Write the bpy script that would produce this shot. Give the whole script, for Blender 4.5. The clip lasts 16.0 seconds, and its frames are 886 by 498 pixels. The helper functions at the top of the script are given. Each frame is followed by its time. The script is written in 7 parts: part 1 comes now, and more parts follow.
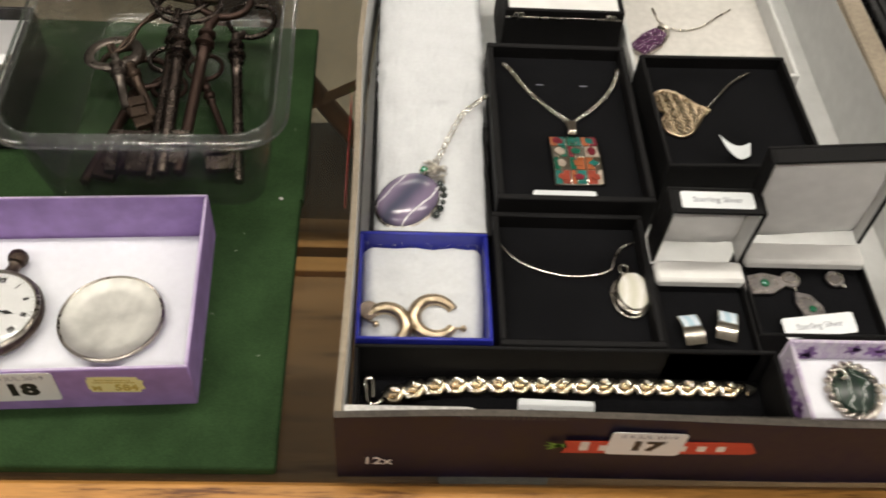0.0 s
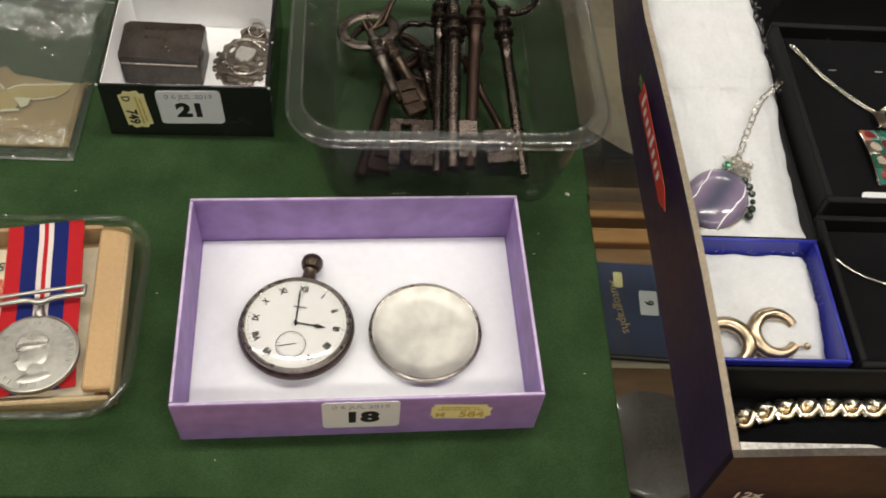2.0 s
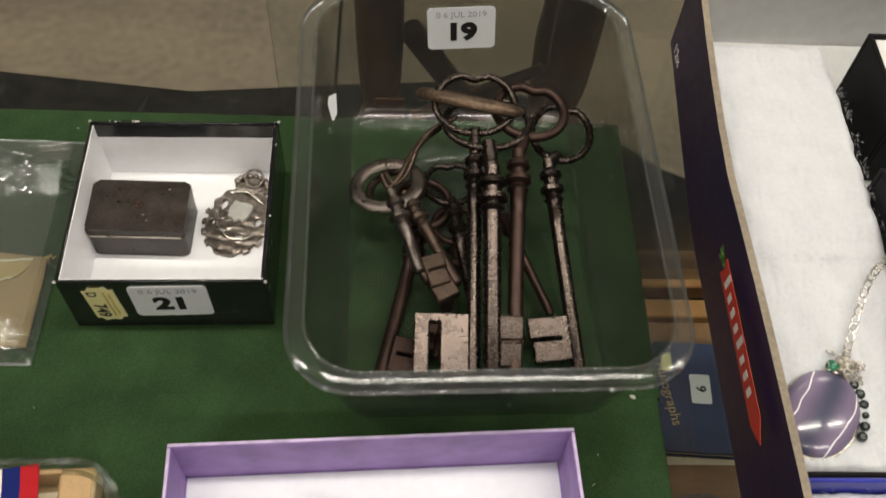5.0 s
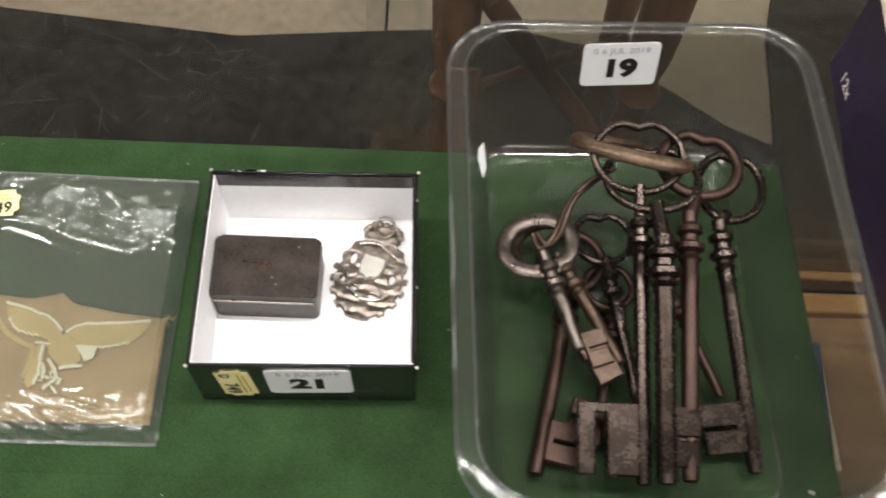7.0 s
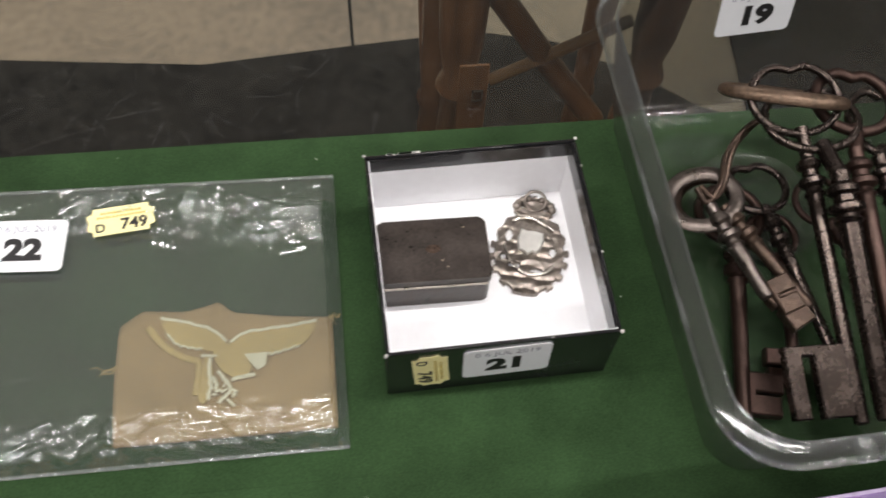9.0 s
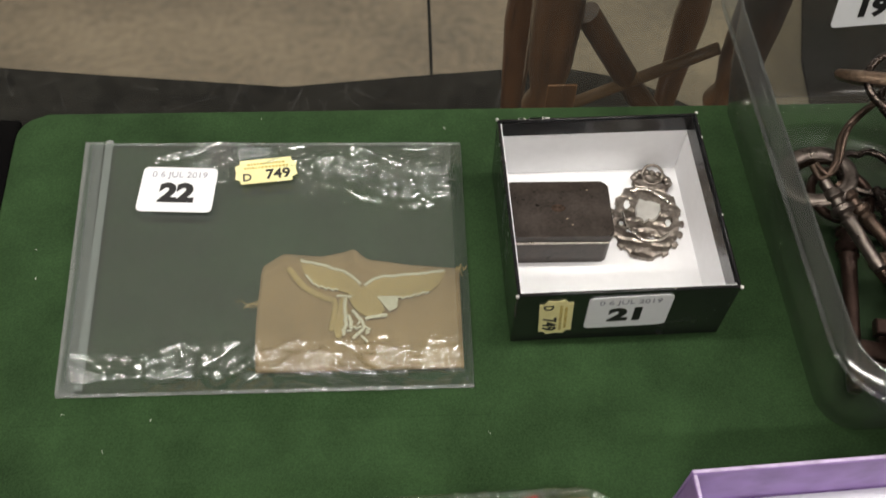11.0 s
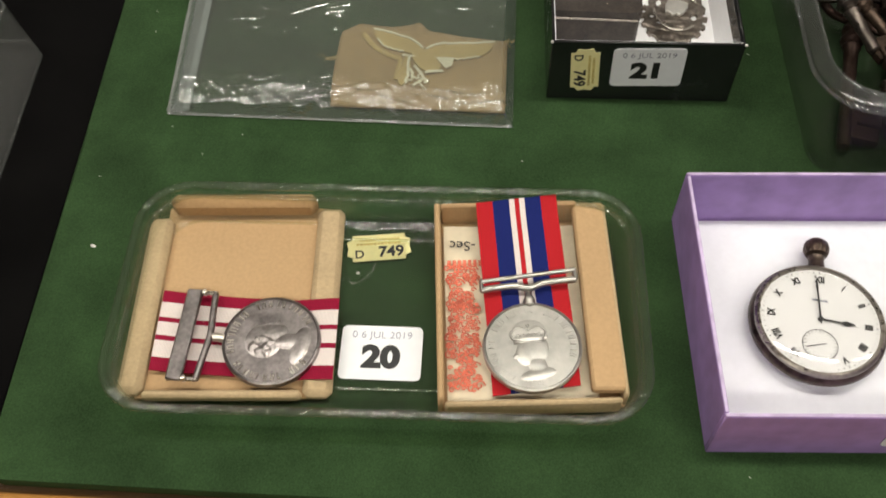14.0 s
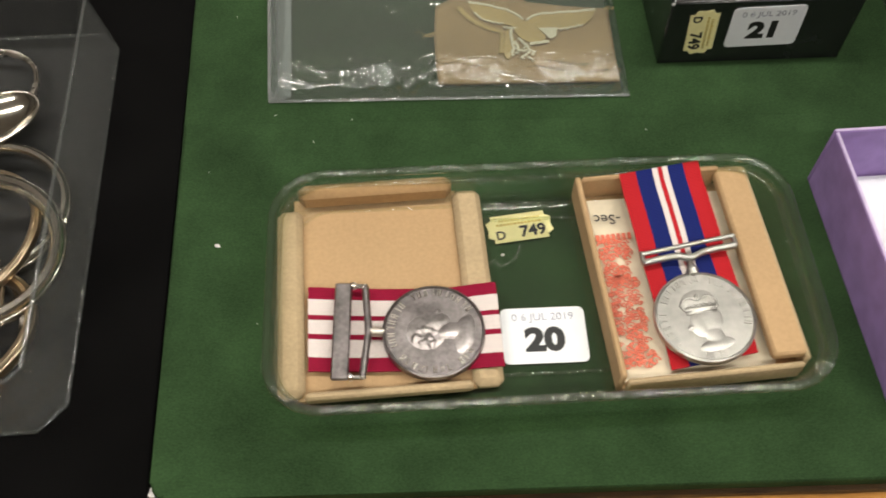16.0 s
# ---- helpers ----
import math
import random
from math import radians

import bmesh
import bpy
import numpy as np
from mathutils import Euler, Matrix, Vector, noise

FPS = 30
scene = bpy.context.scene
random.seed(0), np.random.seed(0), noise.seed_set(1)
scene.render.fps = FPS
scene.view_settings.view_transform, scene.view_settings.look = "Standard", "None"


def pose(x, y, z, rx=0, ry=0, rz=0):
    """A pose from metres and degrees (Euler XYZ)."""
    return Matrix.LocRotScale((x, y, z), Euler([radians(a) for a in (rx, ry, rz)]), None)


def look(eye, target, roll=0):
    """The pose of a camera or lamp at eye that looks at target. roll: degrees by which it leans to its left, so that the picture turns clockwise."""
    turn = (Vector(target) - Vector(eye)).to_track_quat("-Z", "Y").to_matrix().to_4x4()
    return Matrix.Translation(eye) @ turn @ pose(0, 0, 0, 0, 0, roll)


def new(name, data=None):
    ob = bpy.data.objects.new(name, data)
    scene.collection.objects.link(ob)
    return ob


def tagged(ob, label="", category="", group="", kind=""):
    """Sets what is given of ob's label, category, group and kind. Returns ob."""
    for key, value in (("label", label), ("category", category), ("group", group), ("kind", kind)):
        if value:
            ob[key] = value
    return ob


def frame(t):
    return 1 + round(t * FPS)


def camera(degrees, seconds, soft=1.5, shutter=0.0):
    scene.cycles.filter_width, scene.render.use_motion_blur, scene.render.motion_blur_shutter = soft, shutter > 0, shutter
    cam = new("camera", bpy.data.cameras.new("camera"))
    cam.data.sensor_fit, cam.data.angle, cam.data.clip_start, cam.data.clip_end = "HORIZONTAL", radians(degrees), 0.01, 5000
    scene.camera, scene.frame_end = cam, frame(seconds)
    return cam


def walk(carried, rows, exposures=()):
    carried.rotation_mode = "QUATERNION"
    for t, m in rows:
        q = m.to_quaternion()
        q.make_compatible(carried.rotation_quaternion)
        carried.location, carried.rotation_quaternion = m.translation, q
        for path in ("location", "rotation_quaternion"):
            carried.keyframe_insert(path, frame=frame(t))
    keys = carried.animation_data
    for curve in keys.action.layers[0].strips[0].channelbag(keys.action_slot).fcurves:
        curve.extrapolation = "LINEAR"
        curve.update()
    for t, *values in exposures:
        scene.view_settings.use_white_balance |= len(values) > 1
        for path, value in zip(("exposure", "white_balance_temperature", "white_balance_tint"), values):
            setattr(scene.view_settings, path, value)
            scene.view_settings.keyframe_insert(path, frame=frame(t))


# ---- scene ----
cam = camera(50.16, 16.0, 1.7, 0.4)
PATH = [
    (0, (0.478, -0.185, 0.3813), (0.5002, 0.0669, 0.0714), 5.24),
    (0.5, (0.4216, -0.1566, 0.37), (0.45, 0.0837, 0.0515), 6.37),
    (1, (0.3751, -0.1392, 0.3673), (0.4086, 0.0936, 0.0437), 7.56),
    (1.5, (0.3463, -0.1337, 0.365), (0.3776, 0.0981, 0.0405), 7.69),
    (2, (0.3255, -0.134, 0.3629), (0.3533, 0.096, 0.0368), 7.18),
    (2.5, (0.3106, -0.1244, 0.3526), (0.341, 0.1001, 0.0229), 7.33),
    (3, (0.2987, -0.1144, 0.3434), (0.3321, 0.1061, 0.0113), 7.66),
    (3.5, (0.2965, -0.0967, 0.3427), (0.3237, 0.1221, 0.009), 6.05),
    (4, (0.3095, -0.0641, 0.3446), (0.3307, 0.1555, 0.011), 4.63),
    (4.2, (0.3137, -0.0481, 0.3447), (0.3348, 0.1718, 0.0113), 4.64),
    (6.3, (0.3284, 0.0428, 0.3587), (0.3408, 0.2436, 0.013), 6.18),
    (6.5, (0.3169, 0.0505, 0.3575), (0.329, 0.2451, 0.0082), 6.3),
    (7, (0.2717, 0.0675, 0.3438), (0.2817, 0.2582, -0.0076), 4.52),
    (7.5, (0.2434, 0.08, 0.3279), (0.2628, 0.2678, -0.0248), 5.04),
    (8, (0.2281, 0.0838, 0.3184), (0.2606, 0.2731, -0.0325), 6.18),
    (8.5, (0.2116, 0.0779, 0.3172), (0.2528, 0.2685, -0.0321), 6.31),
    (9, (0.1867, 0.0622, 0.3221), (0.2213, 0.2585, -0.0247), 4.36),
    (9.5, (0.1606, 0.0589, 0.3247), (0.1873, 0.2579, -0.0213), 3.74),
    (9.7, (0.1534, 0.0572, 0.3248), (0.178, 0.2584, -0.0201), 3.53),
    (11.8, (0.1611, -0.0161, 0.3207), (0.1681, 0.2034, -0.0136), 1.65),
    (12, (0.1653, -0.0279, 0.3208), (0.1704, 0.1921, -0.0132), 1.76),
    (12.5, (0.1682, -0.0522, 0.3239), (0.1683, 0.1674, -0.0105), 1.93),
    (13, (0.1656, -0.0752, 0.3244), (0.1578, 0.1448, -0.0095), 0.95),
    (13.5, (0.1658, -0.0917, 0.3214), (0.1516, 0.1272, -0.0131), -0.29),
    (14, (0.1696, -0.1019, 0.3177), (0.1507, 0.1152, -0.0177), -1.54),
    (14.5, (0.1705, -0.1124, 0.3139), (0.1494, 0.1036, -0.0221), -2.09),
    (15, (0.1554, -0.1095, 0.3123), (0.1403, 0.1059, -0.0244), -1.68),
    (15.5, (0.1193, -0.1025, 0.3108), (0.1195, 0.111, -0.0275), 0.07),
    (16, (0.088, -0.0968, 0.3061), (0.0974, 0.1146, -0.0333), 0.85),
]
walk(cam, [(t, look(eye, target, roll)) for t, eye, target, roll in PATH],
     [(0.0, -0.15, 6550, 10), (4.2, -0.18, 6550, 10), (6.3, -0.04, 6300, 14), (6.6, 0.12, 6200, 15), (7.0, 0.48, 6250, 14), (7.6, 0.25, 6200, 15), (9.7, 0.22, 6050, 16), (12.0, -0.07, 6500, 10), (14.0, -0.05, 6500, 10), (16.0, 0.03, 6400, 11)])

# ---- world and light: an indoor sale room under ceiling tubes ----
ROOM_X0, ROOM_X1, ROOM_Y0, ROOM_Y1, FLOOR_Z, CEIL_Z = -3.2, 3.8, -2.6, 4.4, -0.95, 1.85
world = bpy.data.worlds.new("room_world")
scene.world = world
world.use_nodes = True
world.node_tree.nodes["Background"].inputs[0].default_value = (0.9, 0.95, 1.0, 1)
world.node_tree.nodes["Background"].inputs[1].default_value = 0.05
TUBES = [(-1.1, 0.30), (0.45, 0.30), (2.0, 0.30), (-1.1, 3.4), (0.45, 3.4), (2.0, 3.4), (-0.3, -1.2), (1.3, -1.2)]
for i, (lx, ly) in enumerate(TUBES):
    data = bpy.data.lights.new("tube_light", "AREA")
    data.shape, data.size, data.size_y = "RECTANGLE", 1.2, 0.12
    data.energy = 17
    data.color = (1.0, 0.945, 0.84)
    lamp = new("tube_light", data)
    lamp.matrix_basis = pose(lx, ly, CEIL_Z - 0.085, 0, 0, 0)


# ---- materials ----
def material(name, base, rough=0.5, metal=0.0, vary=0.15, grain=400.0, blotch=25.0, bump=0.0, bump_scale=None,
             tint=None, clear=0.0, sheen=0.0, emit=0.0, sub=0.0, rough_vary=0.0, spec=0.5):
    m = bpy.data.materials.new(name)
    m.use_nodes = True
    nt = m.node_tree
    n, link = nt.nodes, nt.links
    b = n["Principled BSDF"]
    co = n.new("ShaderNodeTexCoord")
    fine = n.new("ShaderNodeTexNoise")
    fine.inputs["Scale"].default_value, fine.inputs["Detail"].default_value = grain, 4
    big = n.new("ShaderNodeTexNoise")
    big.inputs["Scale"].default_value, big.inputs["Detail"].default_value = blotch, 3
    for q in (fine, big):
        link.new(co.outputs["Object"], q.inputs["Vector"])
    add = n.new("ShaderNodeMath")
    add.operation = "MULTIPLY_ADD"
    link.new(fine.outputs[0], add.inputs[0])
    add.inputs[1].default_value = 0.5
    half = n.new("ShaderNodeMath")
    half.operation = "MULTIPLY"
    link.new(big.outputs[0], half.inputs[0])
    half.inputs[1].default_value = 0.5
    link.new(half.outputs[0], add.inputs[2])
    ramp = n.new("ShaderNodeValToRGB")
    dark = tint or tuple(c * (1 - 1.8 * vary) for c in base)
    lite = tuple(min(1, c * (1 + 0.9 * vary)) for c in base)
    ramp.color_ramp.elements[0].position, ramp.color_ramp.elements[1].position = 0.33, 0.66
    ramp.color_ramp.elements[0].color, ramp.color_ramp.elements[1].color = (*dark, 1), (*lite, 1)
    link.new(add.outputs[0], ramp.inputs[0])
    link.new(ramp.outputs[0], b.inputs["Base Color"])
    b.inputs["Roughness"].default_value, b.inputs["Metallic"].default_value = rough, metal
    b.inputs["Specular IOR Level"].default_value = spec
    if rough_vary:
        rr = n.new("ShaderNodeMapRange")
        link.new(add.outputs[0], rr.inputs[0])
        rr.inputs[1].default_value, rr.inputs[2].default_value = 0.3, 0.7
        rr.inputs[3].default_value, rr.inputs[4].default_value = max(0.02, rough - rough_vary), min(1, rough + rough_vary)
        link.new(rr.outputs[0], b.inputs["Roughness"])
    if clear:
        b.inputs["Coat Weight"].default_value, b.inputs["Coat Roughness"].default_value = clear, 0.08
    if sheen:
        b.inputs["Sheen Weight"].default_value, b.inputs["Sheen Roughness"].default_value = sheen, 0.5
    if sub:
        b.inputs["Subsurface Weight"].default_value = sub
        b.inputs["Subsurface Radius"].default_value = (0.004, 0.004, 0.004)
    if emit:
        b.inputs["Emission Color"].default_value, b.inputs["Emission Strength"].default_value = (*base, 1), emit
    if bump:
        bm_noise = fine
        if bump_scale:
            bm_noise = n.new("ShaderNodeTexNoise")
            bm_noise.inputs["Scale"].default_value, bm_noise.inputs["Detail"].default_value = bump_scale, 5
            link.new(co.outputs["Object"], bm_noise.inputs["Vector"])
        bp = n.new("ShaderNodeBump")
        bp.inputs["Strength"].default_value, bp.inputs["Distance"].default_value = bump, 0.0006
        link.new(bm_noise.outputs[0], bp.inputs["Height"])
        link.new(bp.outputs[0], b.inputs["Normal"])
    return m


def clear_sheet(name, colour=(0.96, 0.97, 0.96), rough=0.05, ior=1.5, haze=0.0, crinkle=0.0, crinkle_scale=60.0, gain=1.0):
    """Thin clear plastic or glass: it lets light through and shines by Fresnel."""
    m = bpy.data.materials.new(name)
    m.use_nodes = True
    nt = m.node_tree
    n, link = nt.nodes, nt.links
    n.remove(n["Principled BSDF"])
    out = n["Material Output"]
    tr, gl, mix, fr = n.new("ShaderNodeBsdfTransparent"), n.new("ShaderNodeBsdfGlossy"), n.new("ShaderNodeMixShader"), n.new("ShaderNodeLayerWeight")
    tr.inputs[0].default_value = (*colour, 1)
    gl.inputs["Roughness"].default_value = rough
    fr.inputs[0].default_value = 0.5
    co = n.new("ShaderNodeTexCoord")
    # gloss by Schlick's curve, the same from both sides of the sheet
    f0 = ((ior - 1) / (ior + 1)) ** 2
    pw, ma = n.new("ShaderNodeMath"), n.new("ShaderNodeMath")
    pw.operation, ma.operation = "POWER", "MULTIPLY_ADD"
    link.new(fr.outputs["Facing"], pw.inputs[0])
    pw.inputs[1].default_value = 5.0
    link.new(pw.outputs[0], ma.inputs[0])
    ma.inputs[1].default_value, ma.inputs[2].default_value = 1 - f0, f0
    fac = ma.outputs[0]
    if gain != 1.0:
        g = n.new("ShaderNodeMath")
        g.operation, g.use_clamp = "MULTIPLY", True
        link.new(fac, g.inputs[0])
        g.inputs[1].default_value = gain
        fac = g.outputs[0]
    if crinkle:
        no = n.new("ShaderNodeTexNoise")
        no.inputs["Scale"].default_value, no.inputs["Detail"].default_value = crinkle_scale, 6
        no.inputs["Distortion"].default_value = 0.6
        link.new(co.outputs["Object"], no.inputs["Vector"])
        bp = n.new("ShaderNodeBump")
        bp.inputs["Strength"].default_value, bp.inputs["Distance"].default_value = crinkle, 0.004
        link.new(no.outputs[0], bp.inputs["Height"])
        link.new(bp.outputs[0], gl.inputs["Normal"])
        link.new(bp.outputs[0], fr.inputs["Normal"])
    link.new(fac, mix.inputs[0])
    link.new(tr.outputs[0], mix.inputs[1])
    link.new(gl.outputs[0], mix.inputs[2])
    last = mix
    if haze:
        di = n.new("ShaderNodeBsdfDiffuse")
        di.inputs[0].default_value = (0.75, 0.75, 0.74, 1)
        mx = n.new("ShaderNodeMixShader")
        mx.inputs[0].default_value = haze
        link.new(mix.outputs[0], mx.inputs[1])
        link.new(di.outputs[0], mx.inputs[2])
        last = mx
    link.new(last.outputs[0], out.inputs["Surface"])
    return m


def wood(name, light, dark, scale=1.0, rough=0.35, along="x"):
    m = bpy.data.materials.new(name)
    m.use_nodes = True
    nt = m.node_tree
    n, link = nt.nodes, nt.links
    b = n["Principled BSDF"]
    co, mp = n.new("ShaderNodeTexCoord"), n.new("ShaderNodeMapping")
    mp.inputs["Scale"].default_value = {"x": (6 * scale, 60 * scale, 60 * scale), "y": (60 * scale, 6 * scale, 60 * scale), "z": (60 * scale, 60 * scale, 6 * scale)}[along]
    link.new(co.outputs["Object"], mp.inputs["Vector"])
    no, fi = n.new("ShaderNodeTexNoise"), n.new("ShaderNodeTexNoise")
    no.inputs["Scale"].default_value, no.inputs["Detail"].default_value, no.inputs["Distortion"].default_value = 1.0, 6, 1.2
    fi.inputs["Scale"].default_value, fi.inputs["Detail"].default_value = 7.0, 4
    link.new(mp.outputs[0], no.inputs["Vector"])
    link.new(mp.outputs[0], fi.inputs["Vector"])
    mx = n.new("ShaderNodeMath")
    mx.operation = "MULTIPLY_ADD"
    link.new(fi.outputs[0], mx.inputs[0])
    mx.inputs[1].default_value = 0.35
    h = n.new("ShaderNodeMath")
    h.operation = "MULTIPLY"
    link.new(no.outputs[0], h.inputs[0])
    h.inputs[1].default_value = 0.65
    link.new(h.outputs[0], mx.inputs[2])
    ramp = n.new("ShaderNodeValToRGB")
    e = ramp.color_ramp.elements
    e[0].position, e[1].position = 0.36, 0.58
    e[0].color, e[1].color = (*dark, 1), (*light, 1)
    mid = ramp.color_ramp.elements.new(0.45)
    mid.color = (*[0.35 * a + 0.65 * c for a, c in zip(dark, light)], 1)
    link.new(mx.outputs[0], ramp.inputs[0])
    link.new(ramp.outputs[0], b.inputs["Base Color"])
    b.inputs["Roughness"].default_value = rough
    bp = n.new("ShaderNodeBump")
    bp.inputs["Strength"].default_value, bp.inputs["Distance"].default_value = 0.25, 0.0008
    link.new(mx.outputs[0], bp.inputs["Height"])
    link.new(bp.outputs[0], b.inputs["Normal"])
    return m


def striped(name, stops, axis, rough=0.75):
    """Woven ribbon: hard-edged stripes along one axis of the object, with a fine cross weave."""
    m = bpy.data.materials.new(name)
    m.use_nodes = True
    nt = m.node_tree
    n, link = nt.nodes, nt.links
    b = n["Principled BSDF"]
    co, sep = n.new("ShaderNodeTexCoord"), n.new("ShaderNodeSeparateXYZ")
    link.new(co.outputs["UV"], sep.inputs[0])
    ramp = n.new("ShaderNodeValToRGB")
    ramp.color_ramp.interpolation = "CONSTANT"
    e = ramp.color_ramp.elements
    while len(e) > 1:
        e.remove(e[-1])
    e[0].position, e[0].color = stops[0][0], (*stops[0][1], 1)
    for p, c in stops[1:]:
        q = e.new(p)
        q.color = (*c, 1)
    link.new(sep.outputs[axis], ramp.inputs[0])
    wv = n.new("ShaderNodeTexWave")
    wv.inputs["Scale"].default_value, wv.inputs["Distortion"].default_value = 40.0, 0.6
    wv.bands_direction = "Y" if axis == 0 else "X"
    link.new(co.outputs["UV"], wv.inputs["Vector"])
    mr = n.new("ShaderNodeMapRange")
    mr.inputs[3].default_value, mr.inputs[4].default_value = 0.72, 1.05
    link.new(wv.outputs[1], mr.inputs[0])
    mul = n.new("ShaderNodeMixRGB")
    mul.blend_type, mul.inputs[0].default_value = "MULTIPLY", 1.0
    link.new(ramp.outputs[0], mul.inputs[1])
    link.new(mr.outputs[0], mul.inputs[2])
    link.new(mul.outputs[0], b.inputs["Base Color"])
    b.inputs["Roughness"].default_value, b.inputs["Specular IOR Level"].default_value = rough, 0.12
    bp = n.new("ShaderNodeBump")
    bp.inputs["Strength"].default_value, bp.inputs["Distance"].default_value = 0.4, 0.0003
    link.new(wv.outputs[1], bp.inputs["Height"])
    link.new(bp.outputs[0], b.inputs["Normal"])
    return m


def banded(name, colours, scale, rough=0.12, distortion=3.0, clear=0.8, metal=0.0):
    """Polished banded stone."""
    m = bpy.data.materials.new(name)
    m.use_nodes = True
    nt = m.node_tree
    n, link = nt.nodes, nt.links
    b = n["Principled BSDF"]
    co, wv = n.new("ShaderNodeTexCoord"), n.new("ShaderNodeTexWave")
    wv.inputs["Scale"].default_value, wv.inputs["Distortion"].default_value = scale, distortion
    wv.inputs["Detail"].default_value, wv.inputs["Detail Scale"].default_value = 3, 2.0
    link.new(co.outputs["Object"], wv.inputs["Vector"])
    ramp = n.new("ShaderNodeValToRGB")
    e = ramp.color_ramp.elements
    for i, c in enumerate(colours):
        p = i / (len(colours) - 1)
        q = e[0] if i == 0 else (e[1] if i == len(colours) - 1 else e.new(p))
        q.position, q.color = p, (*c, 1)
    link.new(wv.outputs[0], ramp.inputs[0])
    link.new(ramp.outputs[0], b.inputs["Base Color"])
    b.inputs["Roughness"].default_value, b.inputs["Metallic"].default_value, b.inputs["Coat Weight"].default_value = rough, metal, clear
    return m


BAIZE = material("green_baize", (0.026, 0.055, 0.020), 0.95, vary=0.27, grain=1500, blotch=40, bump=0.12, bump_scale=1500, spec=0.12)
OAK = wood("oak_rail_wood", (0.54, 0.255, 0.062), (0.13, 0.045, 0.010), 2.1, 0.48)
CABINET_WOOD = wood("cabinet_wood", (0.42, 0.21, 0.07), (0.22, 0.1, 0.03), 0.6, 0.4)
DARK_WOOD = wood("dark_shelf_wood", (0.22, 0.12, 0.06), (0.09, 0.045, 0.022), 0.6, 0.45)
SHELF_WOOD = wood("shelf_wood", (0.30, 0.165, 0.075), (0.14, 0.072, 0.034), 0.6, 0.4)
STAND_WOOD = wood("stand_wood", (0.19, 0.085, 0.036), (0.07, 0.029, 0.013), 0.5, 0.3, "z")
PALE_WOOD = wood("pale_rail_wood", (0.32, 0.18, 0.085), (0.25, 0.12, 0.05), 0.5, 0.4)
GLASS = clear_sheet("counter_glass", (0.95, 0.97, 0.955), 0.03, 1.5, 0.003)
SCRATCH = clear_sheet("glass_scratch", (0.97, 0.97, 0.97), 0.3, 1.5, 0.05)
DOOR_GLASS = clear_sheet("door_glass", (0.95, 0.97, 0.96), 0.02, 1.5, 0.01)
BLACK_CLOTH = material("black_cloth", (0.0038, 0.0036, 0.0036), 0.95, spec=0.04, vary=0.3, grain=2200, blotch=20, bump=0.4)
PURPLE = material("purple_card", (0.335, 0.215, 0.495), 0.62, vary=0.12, grain=120, blotch=30, bump=0.15, bump_scale=900)
PURPLE_EDGE = material("worn_purple_edge", (0.55, 0.45, 0.66), 0.7, vary=0.2, grain=300)
WHITE_CARD = material("white_card", (0.76, 0.77, 0.82), 0.6, vary=0.03, grain=250, blotch=18, bump=0.06)
LINING = material("white_paper_lining", (0.86, 0.86, 0.875), 0.6, vary=0.025, grain=250, blotch=18, bump=0.06)
GREY_CARD = material("soiled_white_card", (0.60, 0.575, 0.54), 0.6, vary=0.08, grain=250, blotch=30, bump=0.06)
BLACK_CARD = material("glossy_black_card", (0.012, 0.012, 0.013), 0.22, vary=0.25, grain=150, clear=0.3, rough_vary=0.08)
WORN_EDGE = material("worn_white_edge", (0.6, 0.58, 0.56), 0.8, vary=0.35, grain=500)
BROWN_CARD = material("buff_card", (0.45, 0.295, 0.15), 0.85, vary=0.07, grain=700, blotch=14, bump=0.15)
TAN_CARD = material("rubbed_tan_card", (0.37, 0.23, 0.105), 0.85, vary=0.10, grain=700, blotch=30, bump=0.15)
BUFF_EDGE = material("faded_buff_card", (0.44, 0.33, 0.19), 0.88, vary=0.11, grain=700, blotch=60, bump=0.2)
CREAM_PAPER = material("cream_paper", (0.72, 0.64, 0.47), 0.8, vary=0.08, grain=200, blotch=40)
RED_INK = material("red_ink", (0.72, 0.17, 0.10), 0.8, vary=0.3, grain=900)
LABEL = material("white_label", (0.76, 0.78, 0.80), 0.45, vary=0.02, grain=300)
YELLOW = material("yellow_label", (0.82, 0.76, 0.38), 0.55, vary=0.05, grain=300)
INK = material("black_ink", (0.012, 0.012, 0.012), 0.5, vary=0.3, grain=600)
GREY_INK = material("grey_stamp_ink", (0.33, 0.34, 0.40), 0.6, vary=0.35, grain=900)
AMBER_INK = material("ochre_ink", (0.55, 0.42, 0.10), 0.6, vary=0.3, grain=900)
CLEAR = clear_sheet("clear_plastic", (0.965, 0.975, 0.97), 0.06, 1.48, 0.005)
# clear plastic whose colour is dimmed for the light lost at grazing angles
DIMMED_CLEAR = clear_sheet("dimmed_clear_plastic", (0.745, 0.745, 0.73), 0.20, 1.48, 0.012)
BOX_PLASTIC = clear_sheet("clear_box_plastic", (0.90, 0.91, 0.90), 0.10, 1.5, 0.034)
FLANGE = clear_sheet("clear_plastic_flange", (0.87, 0.885, 0.875), 0.10, 1.5, 0.016)
BASE_CLEAR = clear_sheet("clear_plastic_base", (0.97, 0.975, 0.97), 0.12, 1.6, 0.02)
CLEAR_EDGE = clear_sheet("clear_plastic_rim", (0.84, 0.87, 0.86), 0.10, 1.65, 0.03, crinkle=0.25, crinkle_scale=90)
GLASS_TRAY = clear_sheet("pressed_tray", (0.955, 0.97, 0.955), 0.05, 1.5, 0.006)
TRAY_RIM = clear_sheet("pressed_tray_rim", (0.86, 0.885, 0.82), 0.06, 1.6, 0.012)
